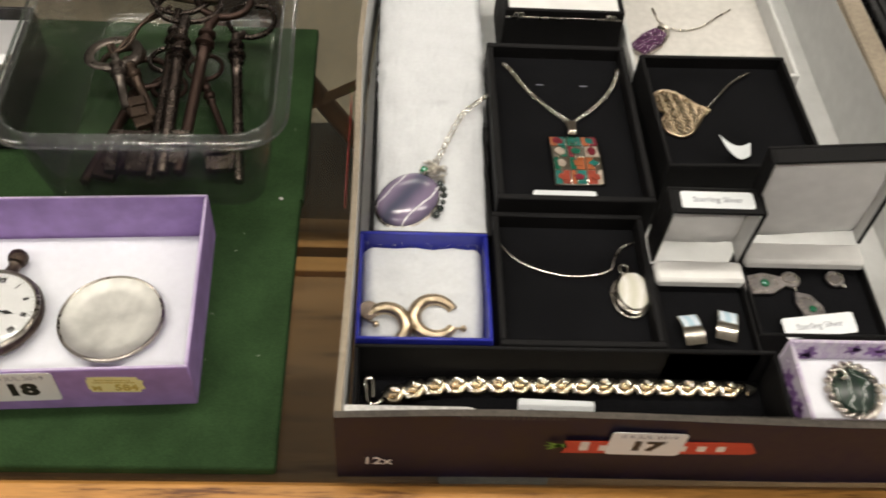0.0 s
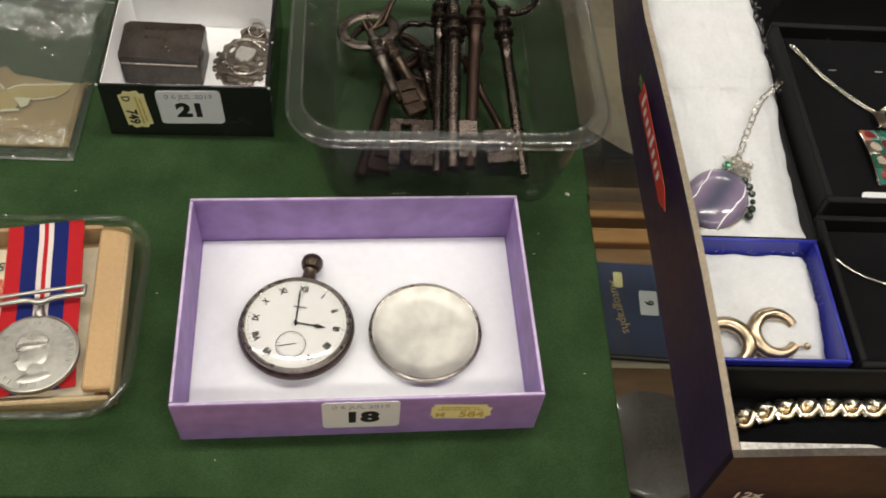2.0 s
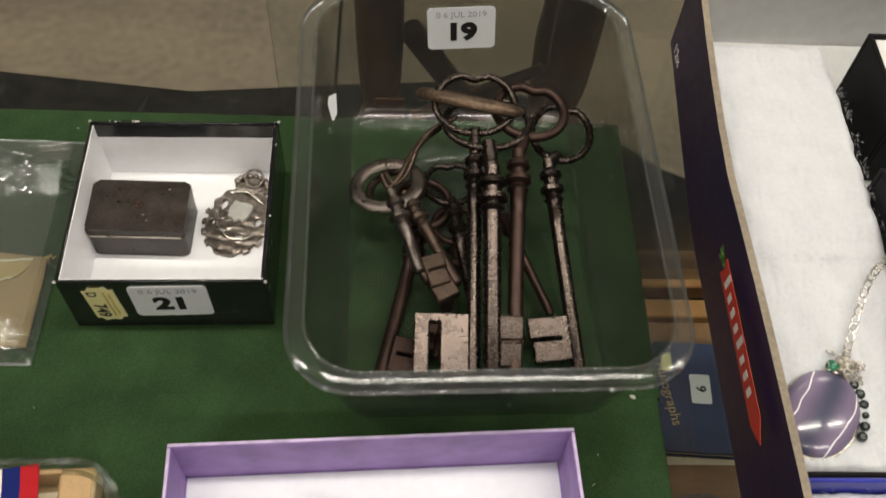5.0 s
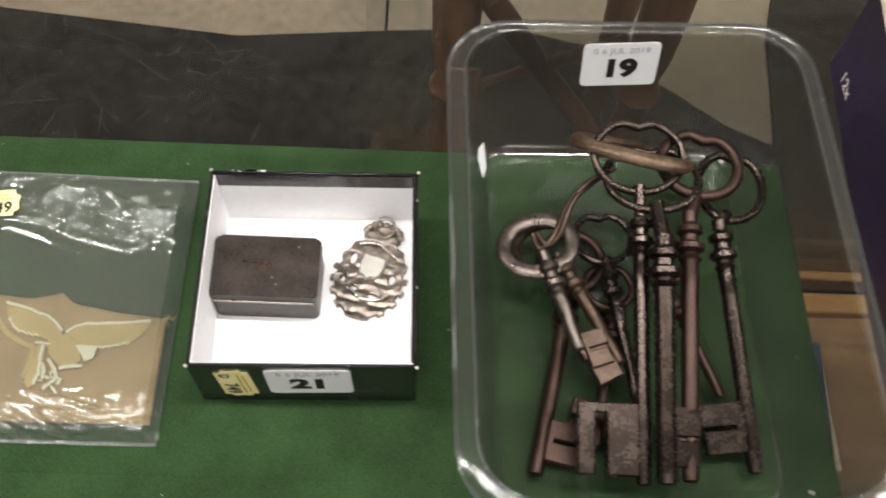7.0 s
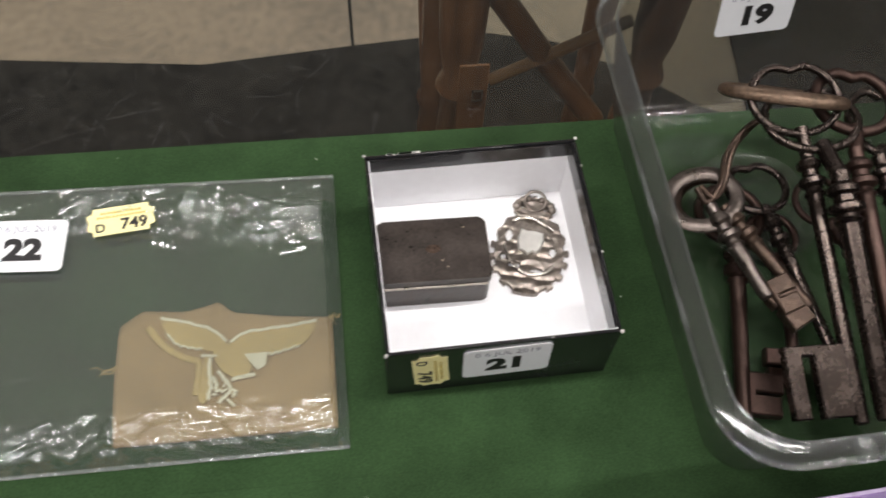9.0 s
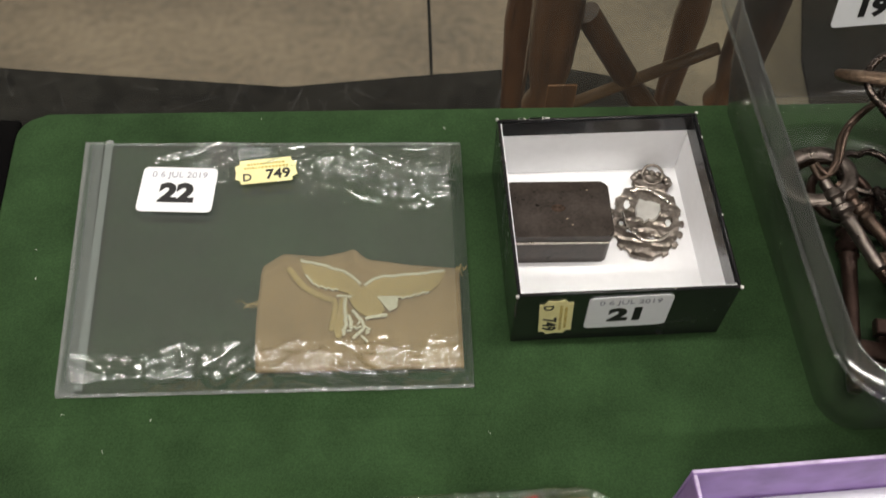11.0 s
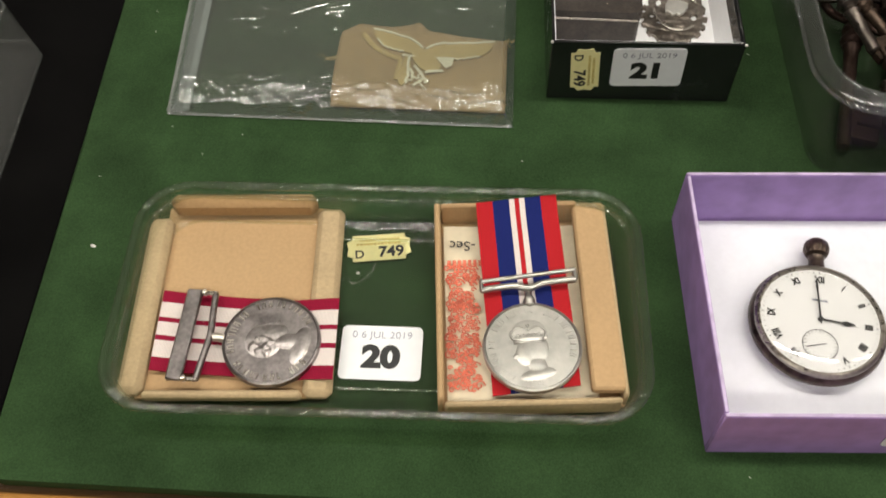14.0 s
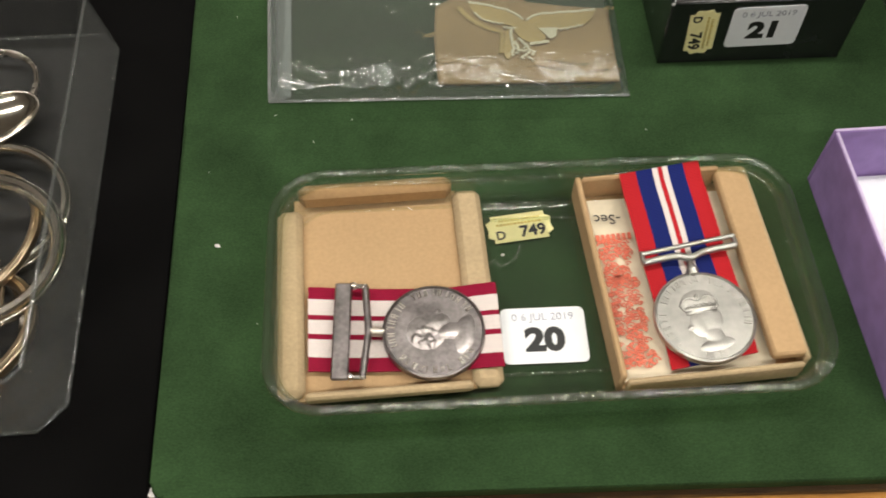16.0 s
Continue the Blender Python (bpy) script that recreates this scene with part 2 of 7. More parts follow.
FILM = clear_sheet("bag_film", (0.950, 0.985, 0.968), 0.06, 1.75, 0.032, gain=1.3)
SEAL = clear_sheet("bag_seal", (0.93, 0.95, 0.95), 0.15, 1.6, 0.10)
ZIP = clear_sheet("bag_zip", (0.8, 0.83, 0.84), 0.2, 1.5, 0.2)
STEEL_DARK = material("tarnished_nickel", (0.34, 0.31, 0.27), 0.30, 1.0, vary=0.25, grain=500, rough_vary=0.1)
SILVER = material("worn_silver", (0.58, 0.54, 0.48), 0.27, 1.0, vary=0.14, grain=220, blotch=60, bump=0.05, rough_vary=0.09)
FOB_SILVER = material("dull_cast_silver", (0.28, 0.245, 0.213), 0.36, 1.0, vary=0.25, grain=500, blotch=120, rough_vary=0.08)
SILVER_DARK = material("toned_silver", (0.27, 0.245, 0.24), 0.38, 1.0, vary=0.22, grain=700, blotch=150, rough_vary=0.1, bump=0.08)
TONED_WORN = material("rubbed_toned_silver", (0.37, 0.34, 0.33), 0.36, 1.0, vary=0.2, grain=700, blotch=200, rough_vary=0.08)
SILVER_BACK = material("milky_worn_silver", (0.62, 0.61, 0.57), 0.55, 1.0, vary=0.13, grain=130, blotch=60, rough_vary=0.06)
CUPRO = material("cupro_nickel", (0.47, 0.46, 0.425), 0.40, 1.0, vary=0.12, grain=400, blotch=90, rough_vary=0.08, bump=0.05)
BRIGHT = material("bright_silver", (0.74, 0.70, 0.62), 0.16, 1.0, vary=0.12, grain=400)
BRACELET_GILT = material("bright_silver_gilt", (0.80, 0.66, 0.46), 0.24, 1.0, vary=0.1, grain=400)
GILT = material("pale_gilt_silver", (0.50, 0.40, 0.275), 0.30, 1.0, vary=0.15, grain=400)
CASE_IRON = material("dark_watch_case", (0.10, 0.075, 0.06), 0.38, 0.85, vary=0.5, grain=300, rough_vary=0.12)
IRON = material("old_iron", (0.054, 0.042, 0.036), 0.26, 0.92, vary=0.10, grain=700, blotch=140, bump=0.08, bump_scale=600, rough_vary=0.10)
RUST = material("rusty_iron", (0.046, 0.027, 0.021), 0.38, 0.78, vary=0.22, grain=700, blotch=170, bump=0.25, bump_scale=800)
PALE_IRON = material("worn_pale_iron", (0.125, 0.105, 0.092), 0.34, 0.92, vary=0.24, grain=700, blotch=190, bump=0.22, bump_scale=900, rough_vary=0.12)
RING_IRON = material("rubbed_brown_iron", (0.135, 0.092, 0.062), 0.42, 0.75, vary=0.35, grain=700, blotch=160, bump=0.4)
BROWN_IRON = material("brown_iron", (0.070, 0.047, 0.034), 0.36, 0.75, vary=0.35, grain=800, blotch=200, bump=0.4)
ENAMEL = material("white_enamel_dial", (0.86, 0.86, 0.85), 0.15, vary=0.02, grain=200, clear=0.6)
HORN = material("dark_horn", (0.034, 0.026, 0.021), 0.36, spec=0.4, vary=0.34, grain=900, blotch=140, bump=0.15, bump_scale=350, rough_vary=0.12)
KHAKI = material("khaki_cloth", (0.30, 0.195, 0.095), 0.9, vary=0.16, grain=1500, blotch=50, bump=0.5, bump_scale=1700)
SAND_THREAD = material("sand_thread", (0.42, 0.295, 0.125), 0.85, vary=0.2, grain=1100, bump=0.5)
WHITE_THREAD = material("white_thread", (0.64, 0.57, 0.44), 0.85, vary=0.2, grain=1800, bump=0.5)
NAVY = material("navy_printed_card", (0.022, 0.014, 0.055), 0.4, vary=0.25, grain=180, blotch=20, clear=0.15, rough_vary=0.1)
PLUM = material("plum_printed_card", (0.0130, 0.0092, 0.0235), 0.48, spec=0.25, vary=0.35, grain=160, blotch=14, rough_vary=0.1)
# darker kraft for the carton's front top edge and its flutes
DARK_KRAFT = material("dark_kraft_edge", (0.075, 0.063, 0.052), 0.9, vary=0.25, grain=500, bump=0.3)
KRAFT = material("kraft_board", (0.29, 0.24, 0.18), 0.9, vary=0.18, grain=500, bump=0.3)
WHITE_BOARD = material("white_lined_board", (0.58, 0.58, 0.57), 0.7, vary=0.06, grain=120, blotch=12, bump=0.08)
LOGO_RED = material("red_print", (0.55, 0.045, 0.03), 0.45, vary=0.1)
LOGO_WHITE = material("white_print", (0.75, 0.72, 0.7), 0.5, vary=0.05)
LOGO_GREEN = material("green_print", (0.16, 0.36, 0.05), 0.5, vary=0.2)
BLUE_CARD = material("royal_blue_card", (0.022, 0.028, 0.32), 0.35, vary=0.15, grain=160, clear=0.2)
COTTON = material("cotton_wool", (0.61, 0.62, 0.64), 1.0, vary=0.04, grain=500, blotch=60, bump=0.5, bump_scale=420, sub=0.25)
VELVET = material("black_velvet_pad", (0.006, 0.006, 0.007), 0.95, spec=0.08, vary=0.3, grain=1200, bump=0.2)
LEATHERETTE = material("black_leatherette", (0.008, 0.0076, 0.008), 0.6, spec=0.14, vary=0.25, grain=900, bump=0.35, bump_scale=1500)
SATIN = material("white_satin", (0.78, 0.765, 0.75), 0.42, vary=0.06, grain=120, blotch=45, sheen=0.4, bump=0.15, bump_scale=120)
FLUORITE = banded("fluorite", [(0.075, 0.075, 0.12), (0.20, 0.14, 0.24), (0.06, 0.11, 0.12), (0.15, 0.11, 0.19), (0.22, 0.17, 0.26)], 17, 0.20, 1.6, 0.35)
EMERALD = material("green_bead", (0.008, 0.15, 0.065), 0.08, vary=0.3, clear=1.0)
DARK_BEAD = material("dark_bead", (0.02, 0.03, 0.025), 0.12, vary=0.3, clear=1.0)
PEARL = banded("mother_of_pearl", [(0.62, 0.60, 0.50), (0.72, 0.74, 0.66), (0.58, 0.62, 0.52), (0.75, 0.72, 0.66)], 40, 0.18)
ABALONE = banded("pale_opal_shell", [(0.42, 0.60, 0.72), (0.70, 0.74, 0.76), (0.36, 0.56, 0.66), (0.66, 0.72, 0.80)], 60, 0.12)
PINK_SHELL = banded("pink_green_glass", [(0.05, 0.012, 0.05), (0.010, 0.06, 0.045), (0.10, 0.03, 0.09), (0.02, 0.12, 0.10), (0.13, 0.06, 0.12)], 55, 0.12, 22)
GREEN_STONE = banded("dark_green_stone", [(0.006, 0.016, 0.012), (0.010, 0.030, 0.020), (0.018, 0.014, 0.034), (0.012, 0.032, 0.018)], 45, 0.34, 8, 0.05)
LILAC = material("lilac_print", (0.24, 0.12, 0.34), 0.6, vary=0.3, grain=300)
LILAC_PAPER = banded("lilac_marbled_paper", [(0.60, 0.55, 0.64), (0.36, 0.24, 0.46), (0.66, 0.63, 0.68), (0.48, 0.38, 0.56)], 60, 0.5, 9, 0.1)
ENAMELS = [material("enamel_" + k, c, 0.2, vary=0.25, grain=300, clear=0.4) for k, c in
           (("red", (0.26, 0.05, 0.03)), ("green", (0.012, 0.10, 0.06)), ("orange", (0.30, 0.09, 0.035)),
            ("pale", (0.40, 0.33, 0.27)), ("crimson", (0.16, 0.02, 0.03)), ("teal", (0.015, 0.12, 0.10)))]
CONCRETE = material("pale_screed_floor", (0.275, 0.215, 0.148), 0.6, vary=0.26, grain=60, blotch=5, bump=0.2, bump_scale=60, rough_vary=0.12)
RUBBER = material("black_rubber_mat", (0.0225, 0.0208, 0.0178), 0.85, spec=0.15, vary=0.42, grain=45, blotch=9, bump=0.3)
PLASTER = material("painted_plaster", (0.17, 0.16, 0.145), 0.8, vary=0.06, grain=30, blotch=2)
CEILING = material("white_ceiling", (0.55, 0.55, 0.54), 0.9, vary=0.04, grain=30, blotch=2)
FITTING = material("white_metal_fitting", (0.75, 0.75, 0.75), 0.4, vary=0.03)
DIFFUSER = material("lit_tube_diffuser", (1.0, 0.95, 0.86), 0.5, vary=0.01, emit=6.0)
BLUE_BOOK = material("navy_book_cloth", (0.022, 0.04, 0.11), 0.55, vary=0.2, grain=300)
GOLD_INK = material("gold_blocking", (0.6, 0.45, 0.2), 0.4, 0.6, vary=0.2)
SHADE_GREY = material("grey_shell", (0.18, 0.16, 0.15), 0.35, vary=0.3, clear=0.3)
RIB_RED, RIB_BLUE, RIB_WHITE, RIB_CRIMSON = (0.46, 0.016, 0.022), (0.010, 0.018, 0.13), (0.76, 0.68, 0.64), (0.27, 0.008, 0.035)
RIBBON_WAR = striped("red_blue_white_ribbon", [(0, RIB_RED), (0.2, RIB_BLUE), (0.41, RIB_WHITE), (0.475, RIB_RED), (0.535, RIB_WHITE), (0.60, RIB_BLUE), (0.8, RIB_RED)], 0)
RIBBON_NAVAL = striped("crimson_white_ribbon", [(0, RIB_CRIMSON), (0.16, RIB_WHITE), (0.37, RIB_CRIMSON), (0.43, RIB_WHITE), (0.60, RIB_CRIMSON), (0.66, RIB_WHITE), (0.85, RIB_CRIMSON)], 0)


# ---- mesh helpers ----
def thing(name, m, label, category, group="", kind=""):
    ob = new(name)
    ob.empty_display_size = 0.01
    ob.matrix_basis = m
    return tagged(ob, label, category, group, kind)


def mesh_of(name, bm, smooth=None):
    me = bpy.data.meshes.new(name)
    bmesh.ops.recalc_face_normals(bm, faces=bm.faces)
    bm.to_mesh(me)
    bm.free()
    if smooth is not None:
        me.shade_smooth()
        me.set_sharp_from_angle(angle=radians(smooth))
    return me


def part(name, bm, mat, parent=None, label="", smooth=40, category="", kind="", group=""):
    ob = new(name, mesh_of(name, bm, smooth))
    ob.data.materials.append(mat)
    if parent is not None:
        ob.parent = parent
    return tagged(ob, label, category, group, kind)


def box(bm, x0, x1, y0, y1, z0, z1, bevel=0.0, m=None, segments=1):
    r = bmesh.ops.create_cube(bm, size=1.0)
    vs = r["verts"]
    for v in vs:
        v.co = Vector((x0 + (v.co.x + 0.5) * (x1 - x0), y0 + (v.co.y + 0.5) * (y1 - y0), z0 + (v.co.z + 0.5) * (z1 - z0)))
    if m is not None:
        bmesh.ops.transform(bm, matrix=m, verts=vs)
    if bevel:
        es = list({e for v in vs for e in v.link_edges})
        bmesh.ops.bevel(bm, geom=es, offset=bevel, segments=segments, affect="EDGES", profile=0.6)
    return bm


def boxbm(*a, **k):
    return box(bmesh.new(), *a, **k)


def prism(bm, pts, z0, z1, m=None, bevel=0.0):
    """A flat plate from an outline."""
    lo = [bm.verts.new((x, y, z0)) for x, y in pts]
    hi = [bm.verts.new((x, y, z1)) for x, y in pts]
    k = len(pts)
    top = bm.faces.new(hi)
    bm.faces.new(lo[::-1])
    for i in range(k):
        bm.faces.new((lo[i], lo[(i + 1) % k], hi[(i + 1) % k], hi[i]))
    if m is not None:
        bmesh.ops.transform(bm, matrix=m, verts=lo + hi)
    if bevel:
        bmesh.ops.bevel(bm, geom=list(top.edges), offset=bevel, segments=1, affect="EDGES")
    return bm


def round_rect(x0, x1, y0, y1, r, k=6):
    pts = []
    for cx, cy, a0 in ((x1 - r, y1 - r, 0), (x0 + r, y1 - r, 90), (x0 + r, y0 + r, 180), (x1 - r, y0 + r, 270)):
        for i in range(k + 1):
            a = radians(a0 + 90 * i / k)
            pts.append((cx + r * math.cos(a), cy + r * math.sin(a)))
    return pts


def lathe(bm, profile, k=48, m=None):
    """Turn a profile of (radius, z) about the z axis."""
    k = max(k, 16)
    rings = []
    for r, z in profile:
        if r < 1e-6:
            rings.append([bm.verts.new((0, 0, z))])
        else:
            rings.append([bm.verts.new((r * math.cos(2 * math.pi * i / k), r * math.sin(2 * math.pi * i / k), z)) for i in range(k)])
    for a, b in zip(rings, rings[1:]):
        for i in range(k):
            j = (i + 1) % k
            if len(a) == 1 and len(b) == 1:
                continue
            if len(a) == 1:
                bm.faces.new((a[0], b[i], b[j]))
            elif len(b) == 1:
                bm.faces.new((a[i], a[j], b[0]))
            else:
                bm.faces.new((a[i], a[j], b[j], b[i]))
    if m is not None:
        bmesh.ops.transform(bm, matrix=m, verts=[v for r in rings for v in r])
    return bm


def tube(bm, pts, radius, k=8, closed=False, flat=1.0, up=(0, 0, 1), taper=None):
    """A round or flattened bar along points."""
    pts = [Vector(p) for p in pts]
    n = len(pts)
    k = max(k, 10) if k > 4 else k
    rings = []
    for i, p in enumerate(pts):
        a = pts[(i - 1) % n] if closed or i else p
        b = pts[(i + 1) % n] if closed or i < n - 1 else p
        d = (b - a).normalized()
        u = Vector(up)
        if abs(d.dot(u)) > 0.98:
            u = Vector((1, 0, 0)) if abs(d.x) < 0.9 else Vector((0, 1, 0))
        s = d.cross(u).normalized()
        w = s.cross(d)
        r = radius * (taper[i] if taper else 1.0)
        rings.append([bm.verts.new(p + s * r * math.cos(2 * math.pi * j / k) + w * r * flat * math.sin(2 * math.pi * j / k)) for j in range(k)])
    for i in range(n if closed else n - 1):
        a, b = rings[i], rings[(i + 1) % n]
        for j in range(k):
            bm.faces.new((a[j], a[(j + 1) % k], b[(j + 1) % k], b[j]))
    if not closed:
        bm.faces.new(rings[0][::-1])
        bm.faces.new(rings[-1])
    return bm


def smooth_path(pts, per=6):
    """Catmull-Rom through points."""
    P = [Vector(p) for p in pts]
    P = [2 * P[0] - P[1]] + P + [2 * P[-1] - P[-2]]
    out = []
    for i in range(1, len(P) - 2):
        a, b, c, d = P[i - 1 : i + 3]
        for s in range(per):
            t = s / per
            out.append(0.5 * ((2 * b) + (c - a) * t + (2 * a - 5 * b + 4 * c - d) * t * t + (3 * b - a - 3 * c + d) * t ** 3))
    out.append(P[-2])
    return out


def bmesh_ball(r, at, squash=1.0):
    bm = bmesh.new()
    bmesh.ops.create_uvsphere(bm, u_segments=16, v_segments=10, radius=r, matrix=Matrix.Translation(at) @ Matrix.Diagonal((1, 1, squash, 1)))
    return bm


def oval(cx, cy, rx, ry, k=40, z=None):
    pts = [(cx + rx * math.cos(2 * math.pi * i / k), cy + ry * math.sin(2 * math.pi * i / k)) for i in range(k)]
    return pts if z is None else [(x, y, z) for x, y in pts]


def sheet(x0, x1, y0, y1, nx, ny, f, thick=0.0004):
    """A soft sheet with a little thickness; f(u, v) gives (dx, dy, z)."""
    bm = bmesh.new()
    uv = bm.loops.layers.uv.new("UVMap")
    top, bot = {}, {}
    for j in range(ny + 1):
        for i in range(nx + 1):
            u, v = i / nx, j / ny
            dx, dy, z = f(u, v)
            p = Vector((x0 + (x1 - x0) * u + dx, y0 + (y1 - y0) * v + dy, z))
            top[i, j], bot[i, j] = bm.verts.new(p), bm.verts.new(p - Vector((0, 0, thick)))

    def face(vs, st):
        q = bm.faces.new(vs)
        for lp, c in zip(q.loops, st):
            lp[uv].uv = c

    for j in range(ny):
        for i in range(nx):
            st = [(i / nx, j / ny), ((i + 1) / nx, j / ny), ((i + 1) / nx, (j + 1) / ny), (i / nx, (j + 1) / ny)]
            face((top[i, j], top[i + 1, j], top[i + 1, j + 1], top[i, j + 1]), st)
            face((bot[i, j], bot[i, j + 1], bot[i + 1, j + 1], bot[i + 1, j]), [st[0], st[3], st[2], st[1]])
    for i in range(nx):
        for j, s in ((0, 1), (ny, -1)):
            q = (top[i, j], bot[i, j], bot[i + 1, j], top[i + 1, j])
            c = [(i / nx, j / ny)] * 2 + [((i + 1) / nx, j / ny)] * 2
            face(q if s > 0 else q[::-1], c if s > 0 else c[::-1])
    for j in range(ny):
        for i, s in ((0, -1), (nx, 1)):
            q = (top[i, j], bot[i, j], bot[i, j + 1], top[i, j + 1])
            c = [(i / nx, j / ny)] * 2 + [(i / nx, (j + 1) / ny)] * 2
            face(q if s > 0 else q[::-1], c if s > 0 else c[::-1])
    return bm


def text_bm(body, size, m, bold=0.0, depth=0.00006, squeeze=1.0):
    """Raised lettering in the built-in font, centred at m's origin, in its xy plane."""
    cu = bpy.data.curves.new("lettering", "FONT")
    cu.body, cu.size, cu.align_x, cu.align_y, cu.extrude, cu.offset = body, size, "CENTER", "CENTER", depth, bold * size
    cu.resolution_u = 4
    ob = bpy.data.objects.new("lettering", cu)
    scene.collection.objects.link(ob)
    bpy.context.view_layer.update()
    me = bpy.data.meshes.new_from_object(ob.evaluated_get(bpy.context.evaluated_depsgraph_get()))
    bpy.data.objects.remove(ob)
    bpy.data.curves.remove(cu)
    bm = bmesh.new()
    bm.from_mesh(me)
    bpy.data.meshes.remove(me)
    bmesh.ops.transform(bm, matrix=m @ Matrix.Diagonal((squeeze, 1, 1, 1)), verts=bm.verts)
    return bm


def lot_label(parent, number, m):
    """A white lot sticker, with its date stamp and number; m is the middle of the sticker, y up the print."""
    w, h = 0.0305, 0.0222
    lb = part("lot_label", prism(bmesh.new(), round_rect(-w / 2, w / 2, -h / 2, h / 2, 0.0022), 0, 0.00025, m), LABEL, parent, "white rounded paper lot sticker")
    part("date_stamp", text_bm("0 6 JUL 2019", 0.0041, m @ pose(0, 0.0072, 0.00031), 0.0, squeeze=1.05), GREY_INK, lb, "grey stamped date")
    part("lot_number", text_bm(number, 0.0122, m @ pose(0, -0.0022, 0.00031), 0.055, squeeze=1.14), INK, lb, "bold black lot number")
    return lb


def price_label(parent, letter, number, m, faint=False):
    """A small yellow price-gun label with notched ends."""
    w, h = 0.0255, 0.0122
    pts = []
    for sx in (1, -1):
        col = [(w / 2 - 0.0022, -h / 2), (w / 2 - 0.0022, -h / 2 + 0.0018), (w / 2, -h / 2 + 0.003), (w / 2 - 0.0006, 0), (w / 2, h / 2 - 0.003), (w / 2 - 0.0022, h / 2 - 0.0018), (w / 2 - 0.0022, h / 2)]
        pts += col if sx > 0 else [(-x, -y) for x, y in col]
    lb = part("price_label", prism(bmesh.new(), pts, 0, 0.0002, m), YELLOW, parent, "pale yellow notched price-gun label")
    bars = bmesh.new()
    for y, a in ((0.0036, 0.0075), (0.0018, 0.0088)):
        x = -a
        while x < a:
            q = random.uniform(0.0006, 0.0012)
            box(bars, x, x + q, y - 0.0005, y + 0.0005, 0.0002, 0.00028, m=m)
            x += q + 0.0004
    part("small_print", bars, AMBER_INK, lb)
    ink = AMBER_INK if faint else INK
    part("price_code", text_bm(letter, 0.0052, m @ pose(-0.0078, -0.0030, 0.00026), 0.02), ink, lb)
    part("price_figures", text_bm(number, 0.0068, m @ pose(0.0048, -0.0024, 0.00026), 0.028), ink, lb)
    return lb


def card_box(name, m, sx, sy, sz, wall, outer, inner, label, category, edge=None, floor_z=0.001, group=""):
    """An open card box with its near left bottom corner at m's origin."""
    t = thing(name, m, label, category, group)
    part("base", boxbm(wall, sx - wall, wall, sy - wall, 0, floor_z), inner, t)
    for nm, a in (("front_wall", (0, sx, 0, wall)), ("back_wall", (0, sx, sy - wall, sy)), ("side_wall", (0, wall, wall, sy - wall)), ("side_wall", (sx - wall, sx, wall, sy - wall))):
        bm = bmesh.new()
        box(bm, a[0], a[1], a[2], a[3], 0, sz, min(wall * 0.3, 0.0004))
        p = part(nm, bm, outer, t)
        lin = bmesh.new()
        e = 0.0003
        if nm == "front_wall":
            box(lin, wall, sx - wall, wall, wall + e, floor_z, sz - 0.0006)
        elif nm == "back_wall":
            box(lin, wall, sx - wall, sy - wall - e, sy - wall, floor_z, sz - 0.0006)
        elif a[0] == 0:
            box(lin, wall, wall + e, wall + e, sy - wall - e, floor_z, sz - 0.0006)
        else:
            box(lin, sx - wall - e, sx - wall, wall + e, sy - wall - e, floor_z, sz - 0.0006)
        if inner is not outer:
            part("lining", lin, inner, p)
        else:
            lin.free()
        if edge is not None:
            rim = bmesh.new()
            box(rim, a[0] + 0.0003, a[1] - 0.0003, a[2] + 0.0003, a[3] - 0.0003, sz, sz + 0.00025)
            part("worn_edge", rim, edge, p)
    return t


# ---- the room ----
def room():
    s = dict(kind="structure")
    fl = boxbm(ROOM_X0, ROOM_X1, ROOM_Y0, ROOM_Y1, FLOOR_Z - 0.1, FLOOR_Z)
    part("floor", fl, CONCRETE, None, "worn pale screed floor with stains", None, "floor", **s)
    part("ceiling", boxbm(ROOM_X0, ROOM_X1, ROOM_Y0, ROOM_Y1, CEIL_Z, CEIL_Z + 0.1), CEILING, None, "plain white ceiling", None, "ceiling", **s)
    w = 0.12
    for nm, a in (("wall_north", (ROOM_X0, ROOM_X1, ROOM_Y1, ROOM_Y1 + w)), ("wall_south", (ROOM_X0, ROOM_X1, ROOM_Y0 - w, ROOM_Y0)),
                  ("wall_west", (ROOM_X0 - w, ROOM_X0, ROOM_Y0, ROOM_Y1)), ("wall_east", (ROOM_X1, ROOM_X1 + w, ROOM_Y0, ROOM_Y1))):
        part(nm, boxbm(*a, FLOOR_Z, CEIL_Z), PLASTER, None, "plain painted plaster wall", None, "wall", **s)
    for lx, ly in TUBES:
        t = thing("ceiling_light", pose(lx, ly, CEIL_Z), "white batten ceiling light with a lit diffuser", "ceiling light", "ceiling lights")
        part("housing", boxbm(-0.62, 0.62, -0.05, 0.05, -0.05, 0, 0.006), FITTING, t)
        part("diffuser", boxbm(-0.6, 0.6, -0.04, 0.04, -0.08, -0.05, 0.012), DIFFUSER, t, "lit white diffuser")


room()

# ---- the glass display counter ----
GZ = -0.0065
counter = thing("display_counter", pose(0.15, 0.25, FLOOR_Z), "oak-framed glass-topped display counter", "display counter")
CX0, CX1, CY0, CY1 = -0.75, 1.25, -0.075, 0.515
inv = counter.matrix_basis.inverted()


def in_counter(name, mat, parent, dims, bevel=0.002, label="", smooth=40):
    return part(name, boxbm(*dims, bevel, inv), mat, parent, label, smooth)


